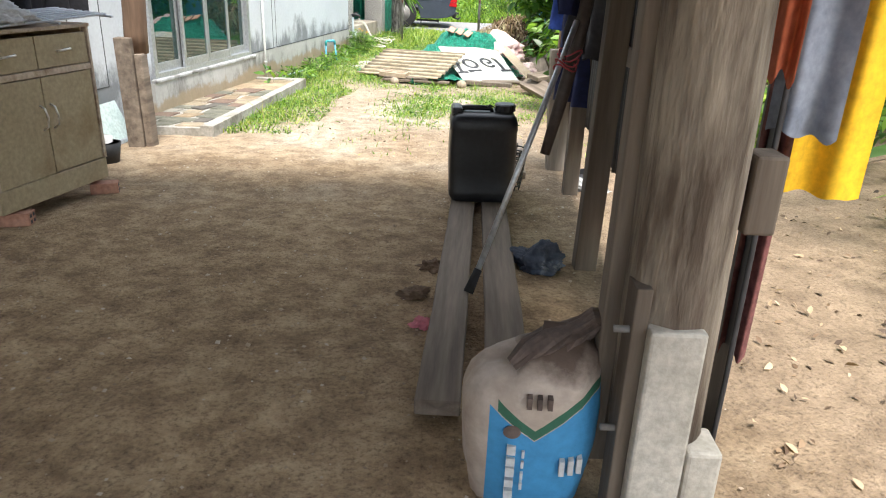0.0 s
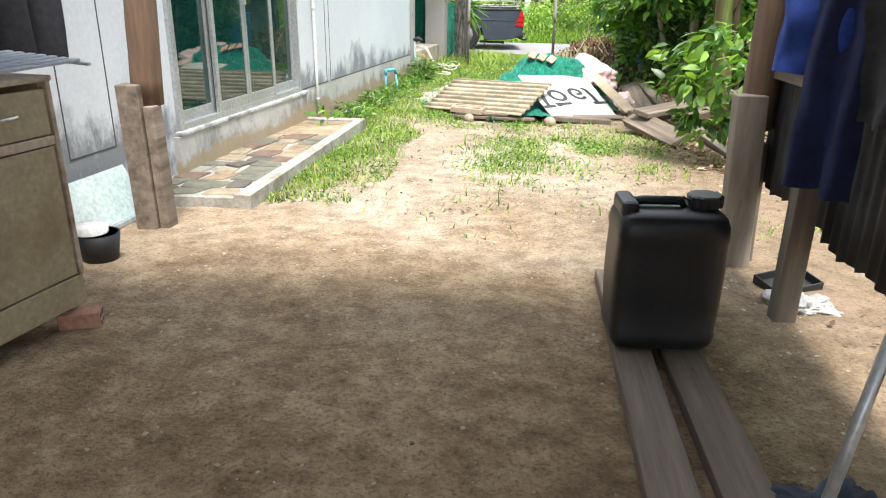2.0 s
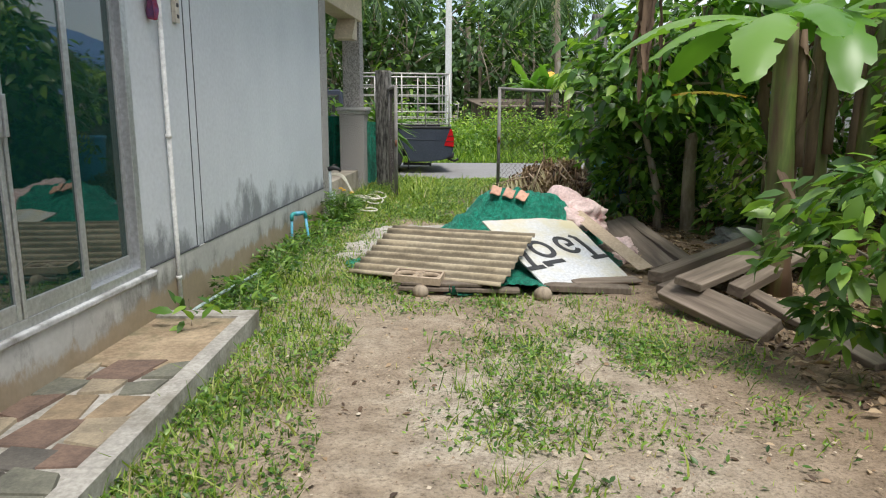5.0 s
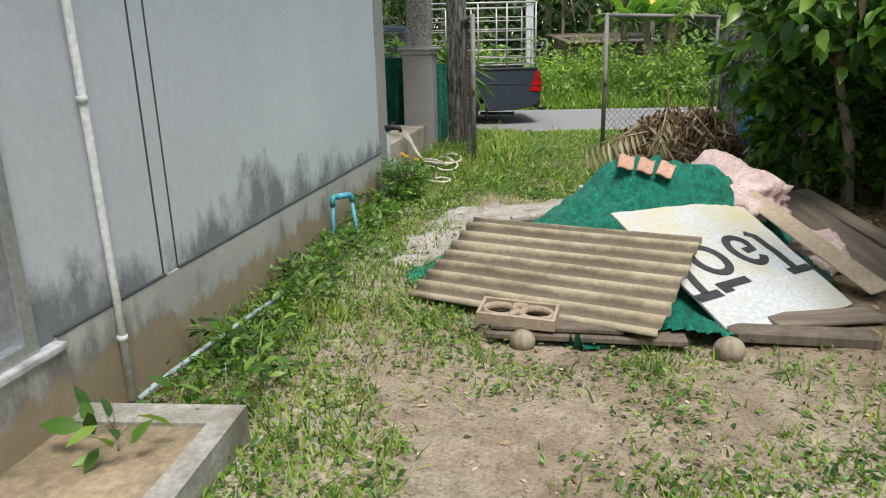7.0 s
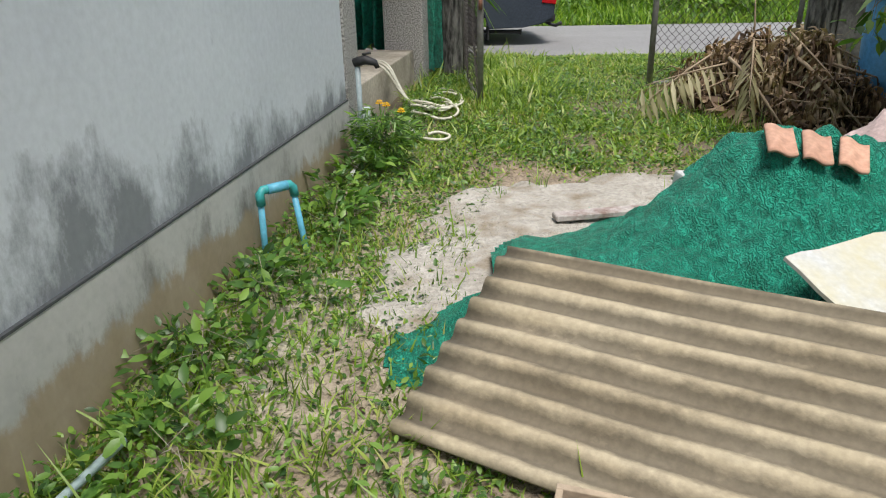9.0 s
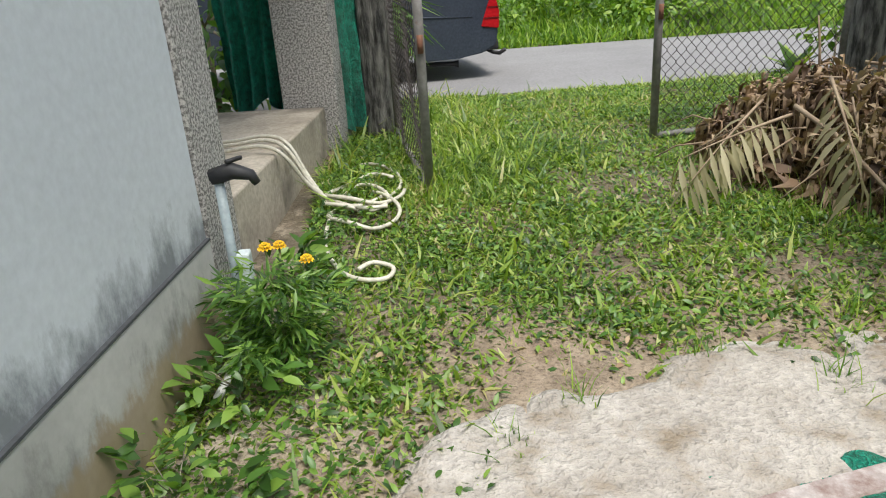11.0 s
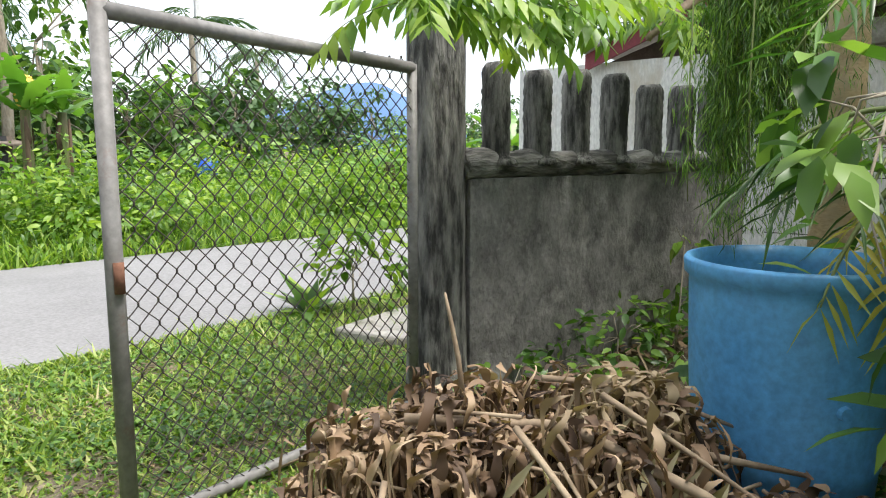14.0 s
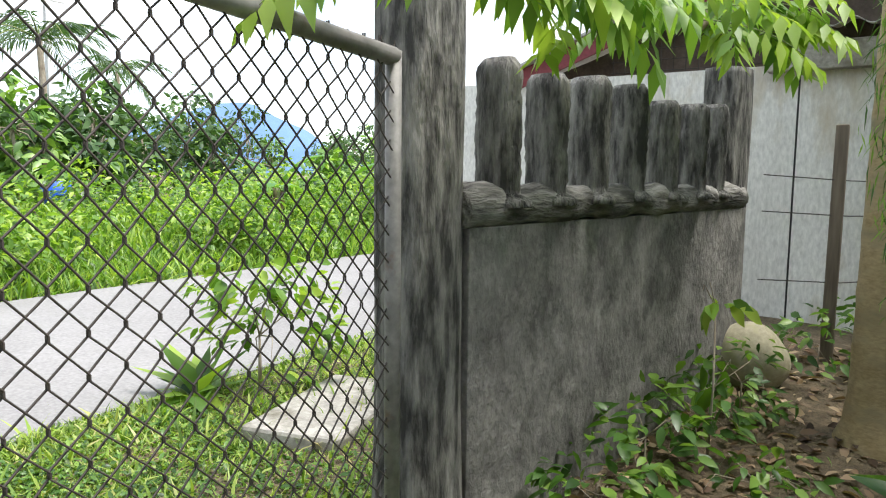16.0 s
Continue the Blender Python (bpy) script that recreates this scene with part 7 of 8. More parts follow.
# undergrowth behind
for k, (x, y, z, rx, ry, rz, n, s, mt) in enumerate((
        (1.78, 12.78, 0.75, 0.42, 0.40, 0.75, 800, 0.15, "deep"), (2.25, 12.95, 0.55, 0.55, 0.4, 0.6, 700, 0.13, "weed"), (2.75, 11.55, 0.85, 0.55, 0.5, 0.55, 520, 0.15, "bright"), (2.95, 9.4, 0.7, 0.5, 0.5, 0.55, 420, 0.17, "bright"),
        (2.35, 13.5, 0.45, 0.55, 0.5, 0.6, 700, 0.14, "deep"), (3.0, 12.7, 0.9, 0.8, 0.7, 1.1, 1300, 0.16, "deep"), (3.3, 11.9, 0.5, 0.8, 0.6, 0.7, 900, 0.15, "weed"), (4.2, 12.6, 1.2, 1.0, 0.9, 1.4, 1500, 0.18, "deep"),
        (4.4, 10.4, 1.1, 1.2, 1.2, 1.3, 1500, 0.18, "bright"), (3.4, 8.6, 0.8, 0.9, 0.9, 0.9, 1000, 0.17, "bright"), (4.8, 8.2, 1.3, 1.3, 1.3, 1.5, 1400, 0.2, "deep"), (2.9, 6.2, 0.6, 0.8, 0.9, 0.7, 800, 0.16, "bright"), (4.4, 5.2, 1.2, 1.3, 1.5, 1.5, 1300, 0.2, "deep"),
        (3.0, 3.4, 0.7, 0.9, 1.2, 0.9, 900, 0.18, "weed"), (4.2, 1.8, 1.0, 1.3, 1.3, 1.3, 1100, 0.2, "deep"))):
    shrub("bush", pose(x, y, gz(x, y)), [(0, 0, -0.05), (0.02, 0, z * 0.6), (0, 0, z)], [((0, 0, z), (rx, ry, rz), 1.0)], ("dense dark green bush at the yard edge", "dense bright green bush at the yard edge")[mt == "bright"], M[mt], n, s, "bushes along the yard", None, 0.03, 16, 7, 0.3, "bush", 100 + k, lump_size=0.45)
# tall canopy behind the yard
for k, (x, y, h, r, n) in enumerate(((4.9, 12.6, 2.9, 1.3, 1000), (5.8, 10.6, 3.0, 1.6, 2200), (6.6, 7.6, 3.2, 1.8, 2000), (3.4, 12.9, 2.4, 0.8, 450), (7.5, 4.5, 3.4, 2.0, 2000), (6.8, 1.0, 3.2, 2.0, 1600))):
    shrub("tree", pose(x, y, gz(x, y)), [(0, 0, -0.1), (0.05, 0, h * 0.4), (-0.05, 0.05, h * 0.8)], [((0, 0, h), (r, r, r * 0.75), 0.7), ((-0.3, -0.2, h * 0.62), (r * 0.8, r * 0.8, r * 0.45), 0.3)], "leafy broad tree shading the yard edge", M["deep"] if k % 2 else M["weed"], n, 0.22, "trees at the yard edge", None, 0.10, 18, 8, 0.35, "tree", 130 + k)


# ---------------------------------------------------------------- dry heap, barrel, palm and fence by the gate
def build_dry_heap():
    t = thing("dry_frond_heap", pose(1.23, 14.13, gz(1.23, 14.13), 0, 0, 32), "heap of dead brown palm fronds and leaves", "leaf heap")
    rng, rd = np.random.default_rng(51), random.Random(51)
    hump = lambda x, y: 0.47 * np.exp(-((x - 0.05) ** 2 / 0.13 + (y - 0.10) ** 2 / 0.42)) + 0.10
    n = 5200
    a, q = rng.uniform(0, 6.28, n), np.sqrt(rng.uniform(0, 1, n))
    px, py = 0.46 * q * np.cos(a), 0.86 * q * np.sin(a)
    P = np.stack([px, py, np.clip(hump(px, py) * rng.uniform(0.25, 0.95, n) - 0.05, 0.02, 1)], -1)
    R = frames_for(rng.uniform(0, 6.28, n), rng.normal(-0.7, 0.6, n), rng.normal(0, 1.0, n))
    curl = [(x * 0.8 * (1 + 0.5 * math.sin(9 * y)), y, z - 7.0 * x * x * (1 if x > 0 else -0.4) - 0.75 * y * y + 0.14 * math.sin(11 * y)) for x, y, z in LEAF_V]
    L = rng.uniform(0.04, 0.15, n)
    v, f = scatter(curl, LEAF_F, R, np.stack([L * rng.uniform(0.6, 1.3, n), L, L * rng.uniform(0.6, 1.5, n)], -1), P)
    tagged(arrays("dead_leaves", v, f, M["dry"], t, "curled dead brown leaves"), kind="stuff")
    # withered bunches: long crumpled blades drooping from bent stalks
    strip_f = [(i * 3 + k, i * 3 + k + 1, i * 3 + k + 4, i * 3 + k + 3) for i in range(10) for k in (0, 1)]
    for k in range(54):
        ang, rad = rd.uniform(0, 6.28), math.sqrt(rd.random())
        c = Vector((0.40 * rad * math.cos(ang), 0.80 * rad * math.sin(ang), 0))
        c.z = float(hump(c.x, c.y)) + rd.uniform(-0.04, 0.07)
        V, F = [], []
        for q in range(rd.randrange(42, 70)):
            L, wide, ph, tw = rd.uniform(0.07, 0.24), rd.uniform(0.003, 0.015), rd.uniform(0, 6), rd.uniform(-3.6, 3.6)
            out = rd.uniform(0, 6.28)
            o = c + Vector((rd.gauss(0, 0.05), rd.gauss(0, 0.05), rd.gauss(0, 0.035)))
            o.z = max(o.z, 0.05 + 0.7 * L)
            base = len(V)
            for i in range(11):
                u = i / 10
                reach = 0.35 * L * math.sin(1.6 * u)
                mid = o + Vector((math.cos(out) * reach, math.sin(out) * reach, 0.12 * L * math.sin(3.1 * u) - 0.8 * L * u * u)) + Vector((0.012 * math.sin(9 * u + ph), 0.012 * math.cos(7 * u + ph), 0))
                side = Vector((math.cos(out + 1.57 + tw * u), math.sin(out + 1.57 + tw * u), 0.35 * math.sin(5 * u + ph)))
                w = wide * (0.15 + math.sin(math.pi * min(1, 0.08 + 0.9 * u))) * (1 + 0.35 * math.sin(13 * u + ph))
                fold = Vector((math.cos(out), math.sin(out), 0)) * w * 0.8
                V += [tuple(mid - side * w + fold), tuple(mid), tuple(mid + side * w + fold * (0.4 + 0.6 * math.sin(ph)))]
            F += [tuple(base + z for z in f4) for f4 in strip_f]
        tagged(arrays("withered_frond", V, F, M["straw_brown"] if k % 4 == 0 else M["dry"], t, "drooping withered brown leaves", True), kind="stuff")
    for k in range(60):
        s = Vector((rd.uniform(-0.42, 0.42), rd.uniform(-0.75, 0.75), 0.0))
        s.z = float(hump(s.x, s.y)) + 0.02
        d = Vector((rd.uniform(-1, 1), rd.uniform(-1, 1), rd.uniform(-0.5, 0.1))).normalized() * rd.uniform(0.2, 0.5)
        e = s + d
        e.z = max(0.04, min(e.z, float(hump(e.x, e.y)) + 0.06))
        tubepart("twig", [s, s.lerp(e, 0.5) + Vector((0, 0, rd.uniform(0.0, 0.07))), e], [0.006, 0.005, 0.003], M["dry_rib"], t, 5)
    for s, e, r in (((-0.05, 0.45, 0.50), (0.15, -0.60, 0.34), 0.016), ((-0.30, 0.25, 0.42), (-0.55, -0.45, 0.05), 0.013), ((-0.1, 0.0, 0.52), (-0.28, -0.80, 0.10), 0.015), ((0.02, 0.30, 0.50), (0.05, 0.36, 0.82), 0.008), ((0.05, 0.1, 0.6), (0.25, -0.5, 0.40), 0.009)):
        s, e = Vector(s), Vector(e)
        tubepart("branch", [s, s.lerp(e, 0.35) + Vector((0, 0, 0.04)), s.lerp(e, 0.7) + Vector((0, 0, 0.02)), e], [r, r * 0.9, r * 0.8, r * 0.4], M["dry_rib"], t, 7)
    for x, y, z, L, rx, rz, mt in ((-0.25, 0.45, 0.42, 0.80, -34, 98, "straw"), (-0.18, 0.15, 0.55, 0.75, -40, 128, "straw"), (-0.05, -0.05, 0.60, 0.70, -46, 165, "straw"), (-0.30, 0.25, 0.38, 0.7, -26, 75, "straw")):
        add_frond(t, pose(x, y, z, rx, 0, rz), L, 11, 0.30, 0.10, rng, M[mt], M["dry_rib"], 0.95, 0.13, "dead_frond", "bleached dead palm frond", 0.010)
    # old brown fans on the ground behind
    for x, y, rz in ((0.45, -0.85, 200), (0.35, -1.05, 160), (0.6, -0.7, 240)):
        add_frond(t, pose(x, y, 0.12, -8, 0, rz), 0.8, 14, 0.28, 0.05, rng, M["dry"], M["dry_rib"], 0.25, 0.08, "dead_frond", "bleached dead palm frond", 0.010)


build_dry_heap()


def build_barrel():
    blue = surf("blue_plastic", (0.075, 0.29, 0.56), (0.115, 0.37, 0.66), 4, 0.40, 0.08, 0.004, dirt=(0.06, 0.19, 0.38), dirt_scale=2.0, dirt_at=0.62)
    t = thing("water_barrel", pose(1.90, 13.84, -0.07), "open blue plastic barrel with rolled rim", "barrel")
    prof = [(0.0, 0.225), (0.03, 0.24), (0.30, 0.258), (0.315, 0.264), (0.33, 0.259), (0.62, 0.275), (0.80, 0.282), (0.83, 0.283), (0.842, 0.297), (0.878, 0.300), (0.888, 0.294), (0.888, 0.280), (0.84, 0.272), (0.40, 0.258), (0.10, 0.23)]
    part("drum", lathe(bmesh.new(), prof, 56), blue, t, "", True)
    for a in (-2.3, -1.2):
        bm = bmesh.new()
        tube(bm, [(0.262 * math.cos(a), 0.262 * math.sin(a), 0.52), (0.285 * math.cos(a), 0.285 * math.sin(a), 0.52)], [0.022, 0.018], 12)
        part("bung", bm, blue, t)
    bm = bmesh.new()
    bmesh.ops.create_circle(bm, segments=40, radius=0.245, cap_ends=True, matrix=Matrix.Translation((0, 0, 0.30)))
    part("water", bm, M["dark"], t, "dark water inside")


build_barrel()


def palm_tuft(x, y, z, n, L, seed, label, mt="deep", up=40, leaf=0.26, width=0.10, spread=(0, 360), arch=0.9, leaflets=16):
    t = thing("palm_plant", pose(x, y, z), label, "palm", "palm plants")
    rng, rd = np.random.default_rng(seed), random.Random(seed)
    for k in range(n):
        add_frond(t, pose(0, 0, 0, rd.uniform(up - 22, up + 22), 0, spread[0] + (spread[1] - spread[0]) * (k + 0.5) / n + rd.uniform(-8, 8)), L * rd.uniform(0.75, 1.15), leaflets, leaf, arch, rng, M[mt], M["rib"], 0.5, width)
    return t


palm_tuft(2.12, 13.50, 1.22, 9, 0.60, 61, "feathery palm drooping over the blue barrel", "weed", -2, 0.24, 0.06, (20, 175), 0.9, 13)
palm_tuft(2.30, 13.50, 1.55, 8, 0.75, 62, "feathery palm with fine dark fronds", "deep", 20, 0.24, 0.09, (0, 360), 1.0)
add_old = thing("palm_plant", pose(1.95, 13.60, 1.05), "yellowing palm fronds hanging by the barrel", "palm", "palm plants")
for k in range(3):
    add_frond(add_old, pose(0, 0, 0, -42 - 8 * k, 0, 75 + 30 * k), 0.5, 12, 0.2, 0.5, np.random.default_rng(640 + k), leafy("yellowing_frond", [(0.0, (0.20, 0.26, 0.04)), (0.5, (0.42, 0.40, 0.06)), (1.0, (0.55, 0.42, 0.08))], 0.3) if k == 0 else bpy.data.materials["yellowing_frond"], M["rib"], 0.6, 0.10)
tubepart("stem", [(0.35, -0.1, -1.1), (0.2, -0.05, 0.1), (0.3, -0.08, 0.5)], 0.02, M["rib"], add_old)
# large-leaved sapling beside the barrel
shrub("sapling", pose(1.72, 13.42, gz(1.72, 13.42)), [(0, 0, 0), (0.02, 0.02, 0.6), (-0.02, 0.1, 1.15), (-0.05, 0.16, 1.35)], [((-0.10, 0.22, 1.28), (0.26, 0.22, 0.16), 0.6), ((-0.34, -0.02, 0.70), (0.17, 0.14, 0.13), 0.35)], "sapling with broad pale green leaves", M["weed"], 70, 0.14, trunk_r=0.012, lumps=9, limbs=5, seed=65, droop=0.5)
# feathery drooping foliage by the barrel
rngp = np.random.default_rng(91)
t = thing("plume_branch", pose(2.10, 14.02, 1.74), "feathery drooping casuarina-like foliage", "branch")
n = 15000
pts = rngp.normal(size=(70, 3)) * np.array([0.10, 0.10, 0.10])
w = rngp.integers(0, 70, n)
drop = rngp.uniform(0, 1.0, n)
ln = 0.50 + 0.30 * rngp.random(70)
P = pts[w] + np.stack([rngp.normal(0, 0.026, n), rngp.normal(0, 0.026, n), -drop * ln[w]], -1)
R = frames_for(rngp.uniform(0, 6.28, n), rngp.normal(-1.0, 0.3, n), rngp.normal(0, 0.5, n))
v, f = scatter(SLIM_V, SLIM_F, R, np.stack([np.full(n, 0.022), rngp.uniform(0.03, 0.07, n), np.full(n, 0.05)], -1), P)
arrays("needles", v, f, M["weed"], t)
for k in range(40):
    p0 = Vector(pts[k])
    tubepart("stem", [(0.3, -0.1, 0.45), p0 + Vector((0, 0, 0.05)), p0 - Vector((0, 0, 0.35)), p0 - Vector((0.02, 0.02, 0.6))], [0.008, 0.004, 0.003, 0.002], M["rib"], t, 4)
tubepart("limb", [(1.70, 0.18, 1.6), (0.9, 0.0, 0.9), (0.3, -0.1, 0.45)], [0.04, 0.03, 0.015], M["bark"], t, 6)


def build_palm_trunk():
    t = thing("palm_tree", pose(3.82, 14.20, 0.02), "smooth ringed palm trunk with yellow-brown base", "palm")
    m = surf("palm_bark", (0.34, 0.25, 0.12), (0.48, 0.38, 0.22), 5, 0.75, 0.3, 0.008, (1, 1, 2.5), dirt=(0.22, 0.19, 0.11), dirt_scale=2.5, dirt_at=0.58)
    bm = bmesh.new()
    zs = np.linspace(-0.1, 3.6, 60)
    tube(bm, [(0.015 * z, 0, z) for z in zs], [0.120 + 0.06 * math.exp(-max(0, z) * 14) + 0.004 * (1 if k % 4 == 0 else 0) - 0.012 * z for k, z in enumerate(zs)], 24, True, 1.0, 0.006)
    part("trunk", bm, m, t, "", True)
    rng, rd = np.random.default_rng(95), random.Random(95)
    for k in range(11):
        add_frond(t, pose(0.05, 0, 3.55, rd.uniform(10, 60), 0, k * 33), 1.7, 26, 0.42, 0.8, rng, M["weed"], M["rib"], 0.5, 0.09)


build_palm_trunk()


def build_neighbour():
    """White outbuilding behind the boundary: plastered wall, mesh vent, wavy roof, maroon bargeboard."""
    h = thing("outbuilding", pose(0, 0, 0), "white plastered outbuilding with wavy grey roof", "building")
    wht = surf("grubby_white", (0.62, 0.61, 0.58), (0.74, 0.73, 0.70), 2, 0.85, 0.2, 0.006, (1, 1, 0.4), dirt=(0.46, 0.40, 0.30), dirt_scale=1.6, dirt_at=0.60)
    boxpart("wall", (6.2, 11.5, -0.2), (6.32, 14.83, 2.0), wht, h, 0.0)
    boxpart("wall", (6.2, 14.845, -0.2), (6.32, 18.0, 2.0), wht, h, 0.0)
    boxpart("joint", (6.21, 14.83, -0.1), (6.25, 14.845, 1.98), M["dark"], h, 0.0)
    boxpart("lintel", (6.08, 11.5, 1.94), (6.195, 15.05, 2.14), M["concrete"], h, 0.01, "bare grey concrete lintel")
    brown = surf("brown_boards", (0.07, 0.05, 0.04), (0.13, 0.10, 0.08), 6, 0.85, 0.4, 0.01)
    bm = bmesh.new()
    a = [bm.verts.new((6.5, y, z)) for y, z in ((17.2, 2.0), (16.6, 2.18), (12.5, 3.65), (12.5, 2.0))]
    b = [bm.verts.new((6.56, v.co.y, v.co.z)) for v in a]
    bm.faces.new(a)
    bm.faces.new(b[::-1])
    for k in range(4):
        bm.faces.new((a[k], b[k], b[(k + 1) % 4], a[(k + 1) % 4]))
    part("gable", bm, brown, h, "dark brown boarded gable")
    for k in range(13):
        tubepart("vent_bar", [(6.26, 15.08 + 0.1 * k, 2.0), (6.26, 15.08 + 0.1 * k, 2.30)], 0.004, M["wire"], h, 4)
    for k in range(4):
        tubepart("vent_bar", [(6.26, 15.05, 2.03 + 0.09 * k), (6.26, 16.3, 2.03 + 0.09 * k)], 0.004, M["wire"], h, 4)
    asb = surf("old_roofing", (0.40, 0.39, 0.37), (0.52, 0.51, 0.49), 4, 0.9, 0.3, 0.006, dirt=(0.2, 0.19, 0.17), dirt_scale=3, dirt_at=0.6)
    c10, s10 = math.cos(radians(9)), math.sin(radians(9))
    mt = Matrix(((0, c10, -s10), (-1, 0, 0), (0, s10, c10))).to_4x4()
    mt.translation = (5.95, 15.05, 2.24)
    corrugated("roof", mt, 0.9, 3.4, 0.24, 0.055, asb, h, "", 0.008)
    for nm, x0, x1, dz0, dz1, mtl, lab in (("bargeboard", 6.08, 6.11, -0.10, 0.06, plain("maroon_paint", (0.20, 0.03, 0.04), 0.6), "maroon bargeboard"), ("roof", 6.0, 9.0, 0.065, 0.09, asb, "")):
        bm = bmesh.new()
        vs = []
        for x in (x0, x1):
            vs.append([bm.verts.new((x, y, z + d)) for y, z, d in ((17.1, 2.02, dz0), (12.5, 3.70, dz0), (12.5, 3.70, dz1), (17.1, 2.02, dz1))])
        bm.faces.new(vs[0])
        bm.faces.new(vs[1][::-1])
        for k in range(4):
            bm.faces.new((vs[0][k], vs[1][k], vs[1][(k + 1) % 4], vs[0][(k + 1) % 4]))
        part(nm, bm, mtl, h, lab)
    # barbed wire fence post
    t = thing("fence_post", pose(5.05, 14.48, 0), "leaning old squared fence post with wires", "post")
    square_post("beam", 0, 0, -0.1, 1.48, 0.09, 0.07, M["timber"], t, (0.07, 0))
    for z in (0.55, 0.95, 1.16):
        w = tubepart("wire", [(-0.30, 0.36, z + 0.02), (0.03 + 0.07 * z, -0.04, z - 0.01), (1.0, -0.65, z - 0.03)], 0.0035, M["wire"], t, 5)


build_neighbour()
bm = bmesh.new()
bmesh.ops.create_icosphere(bm, subdivisions=4, radius=0.19)
for v_ in bm.verts:
    v_.co *= 1 + 0.22 * noise.noise(v_.co * 4)
    v_.co.z *= 1.0
st = part("boulder", bm, surf("pale_stone", (0.40, 0.36, 0.24), (0.52, 0.48, 0.36), 6, 0.9, 0.4, 0.01, dirt=(0.25, 0.27, 0.10), dirt_scale=5, dirt_at=0.6), None, "", True)
st.matrix_world = pose(4.28, 14.78, 0.22)
tagged(st, "pale mossy stone at the wall foot", "stone")
# plants at the foot of the boundary wall
for k, (x, y, z, r, n, s) in enumerate(((2.55, 15.0, 0.12, 0.26, 190, 0.10), (2.95, 14.95, 0.18, 0.32, 260, 0.11), (3.35, 14.85, 0.14, 0.3, 220, 0.10), (3.0, 14.55, 0.08, 0.35, 180, 0.09), (3.8, 14.75, 0.16, 0.3, 220, 0.10), (4.75, 14.5, 0.16, 0.35, 240, 0.11), (5.3, 14.2, 0.2, 0.4, 260, 0.11), (2.35, 14.75, 0.10, 0.25, 150, 0.10), (2.1, 15.0, 0.12, 0.22, 160, 0.09))):
    shrub("weed_clump", pose(x, y, gz(x, y)), [(0, 0, 0), (0, 0, z)], [((0, 0, z), (r, r * 0.8, z * 1.2), 1.0)], "leafy green weeds at the wall foot", M["weed"], int(n * 0.55), s * 0.8, "weeds by the wall", None, 0.006, 10, 6, 0.2, "weeds", 200 + k)
shrub("seedling", pose(3.25, 14.78, gz(3.25, 14.78)), [(0, 0, 0), (0.05, 0, 0.3), (0.12, 0.02, 0.62)], [((0.15, 0, 0.66), (0.14, 0.1, 0.05), 0.5), ((0.05, 0, 0.36), (0.14, 0.1, 0.08), 0.5)], "spindly seedling against the dark wall", M["bright"], 14, 0.13, trunk_r=0.006, limbs=2, lumps=5, seed=230)


def gooseberry_branch():
    """Overhanging branch with rows of small leaves, in front of the gate post."""
    t = thing("overhanging_branch", pose(0, 0, 0), "overhanging branch with pinnate green leaves", "branch")
    rng, rd = np.random.default_rng(301), random.Random(301)
    for pts in ([(4.0, 14.3, 2.7), (3.5, 14.7, 2.02), (2.9, 14.95, 1.80), (2.2, 15.08, 1.74), (1.55, 15.12, 1.70)], [(3.5, 14.7, 2.02), (3.2, 14.8, 1.82), (2.95, 14.85, 1.66)]):
        tubepart("limb", pts, [0.035, 0.025, 0.016, 0.010, 0.006][:len(pts)], M["dry_rib"], t, 7)
    for k in range(58):
        u = rd.random()
        base = Vector((1.5 + 2.2 * u, 15.10 - 0.30 * u + rd.uniform(-0.10, 0.06), 1.66 + 0.16 * u + rd.uniform(-0.06, 0.10)))
        add_frond(t, Matrix.Translation(base) @ pose(0, 0, 0, rd.uniform(-35, 5), rd.uniform(-15, 15), rd.uniform(40, 260)), rd.uniform(0.28, 0.46), 8, 0.15, 0.5, rng, M["bright"] if k % 2 else M["weed"], M["rib"], 0.6, 0.34, "leaf_stem", "", 0.003)


gooseberry_branch()


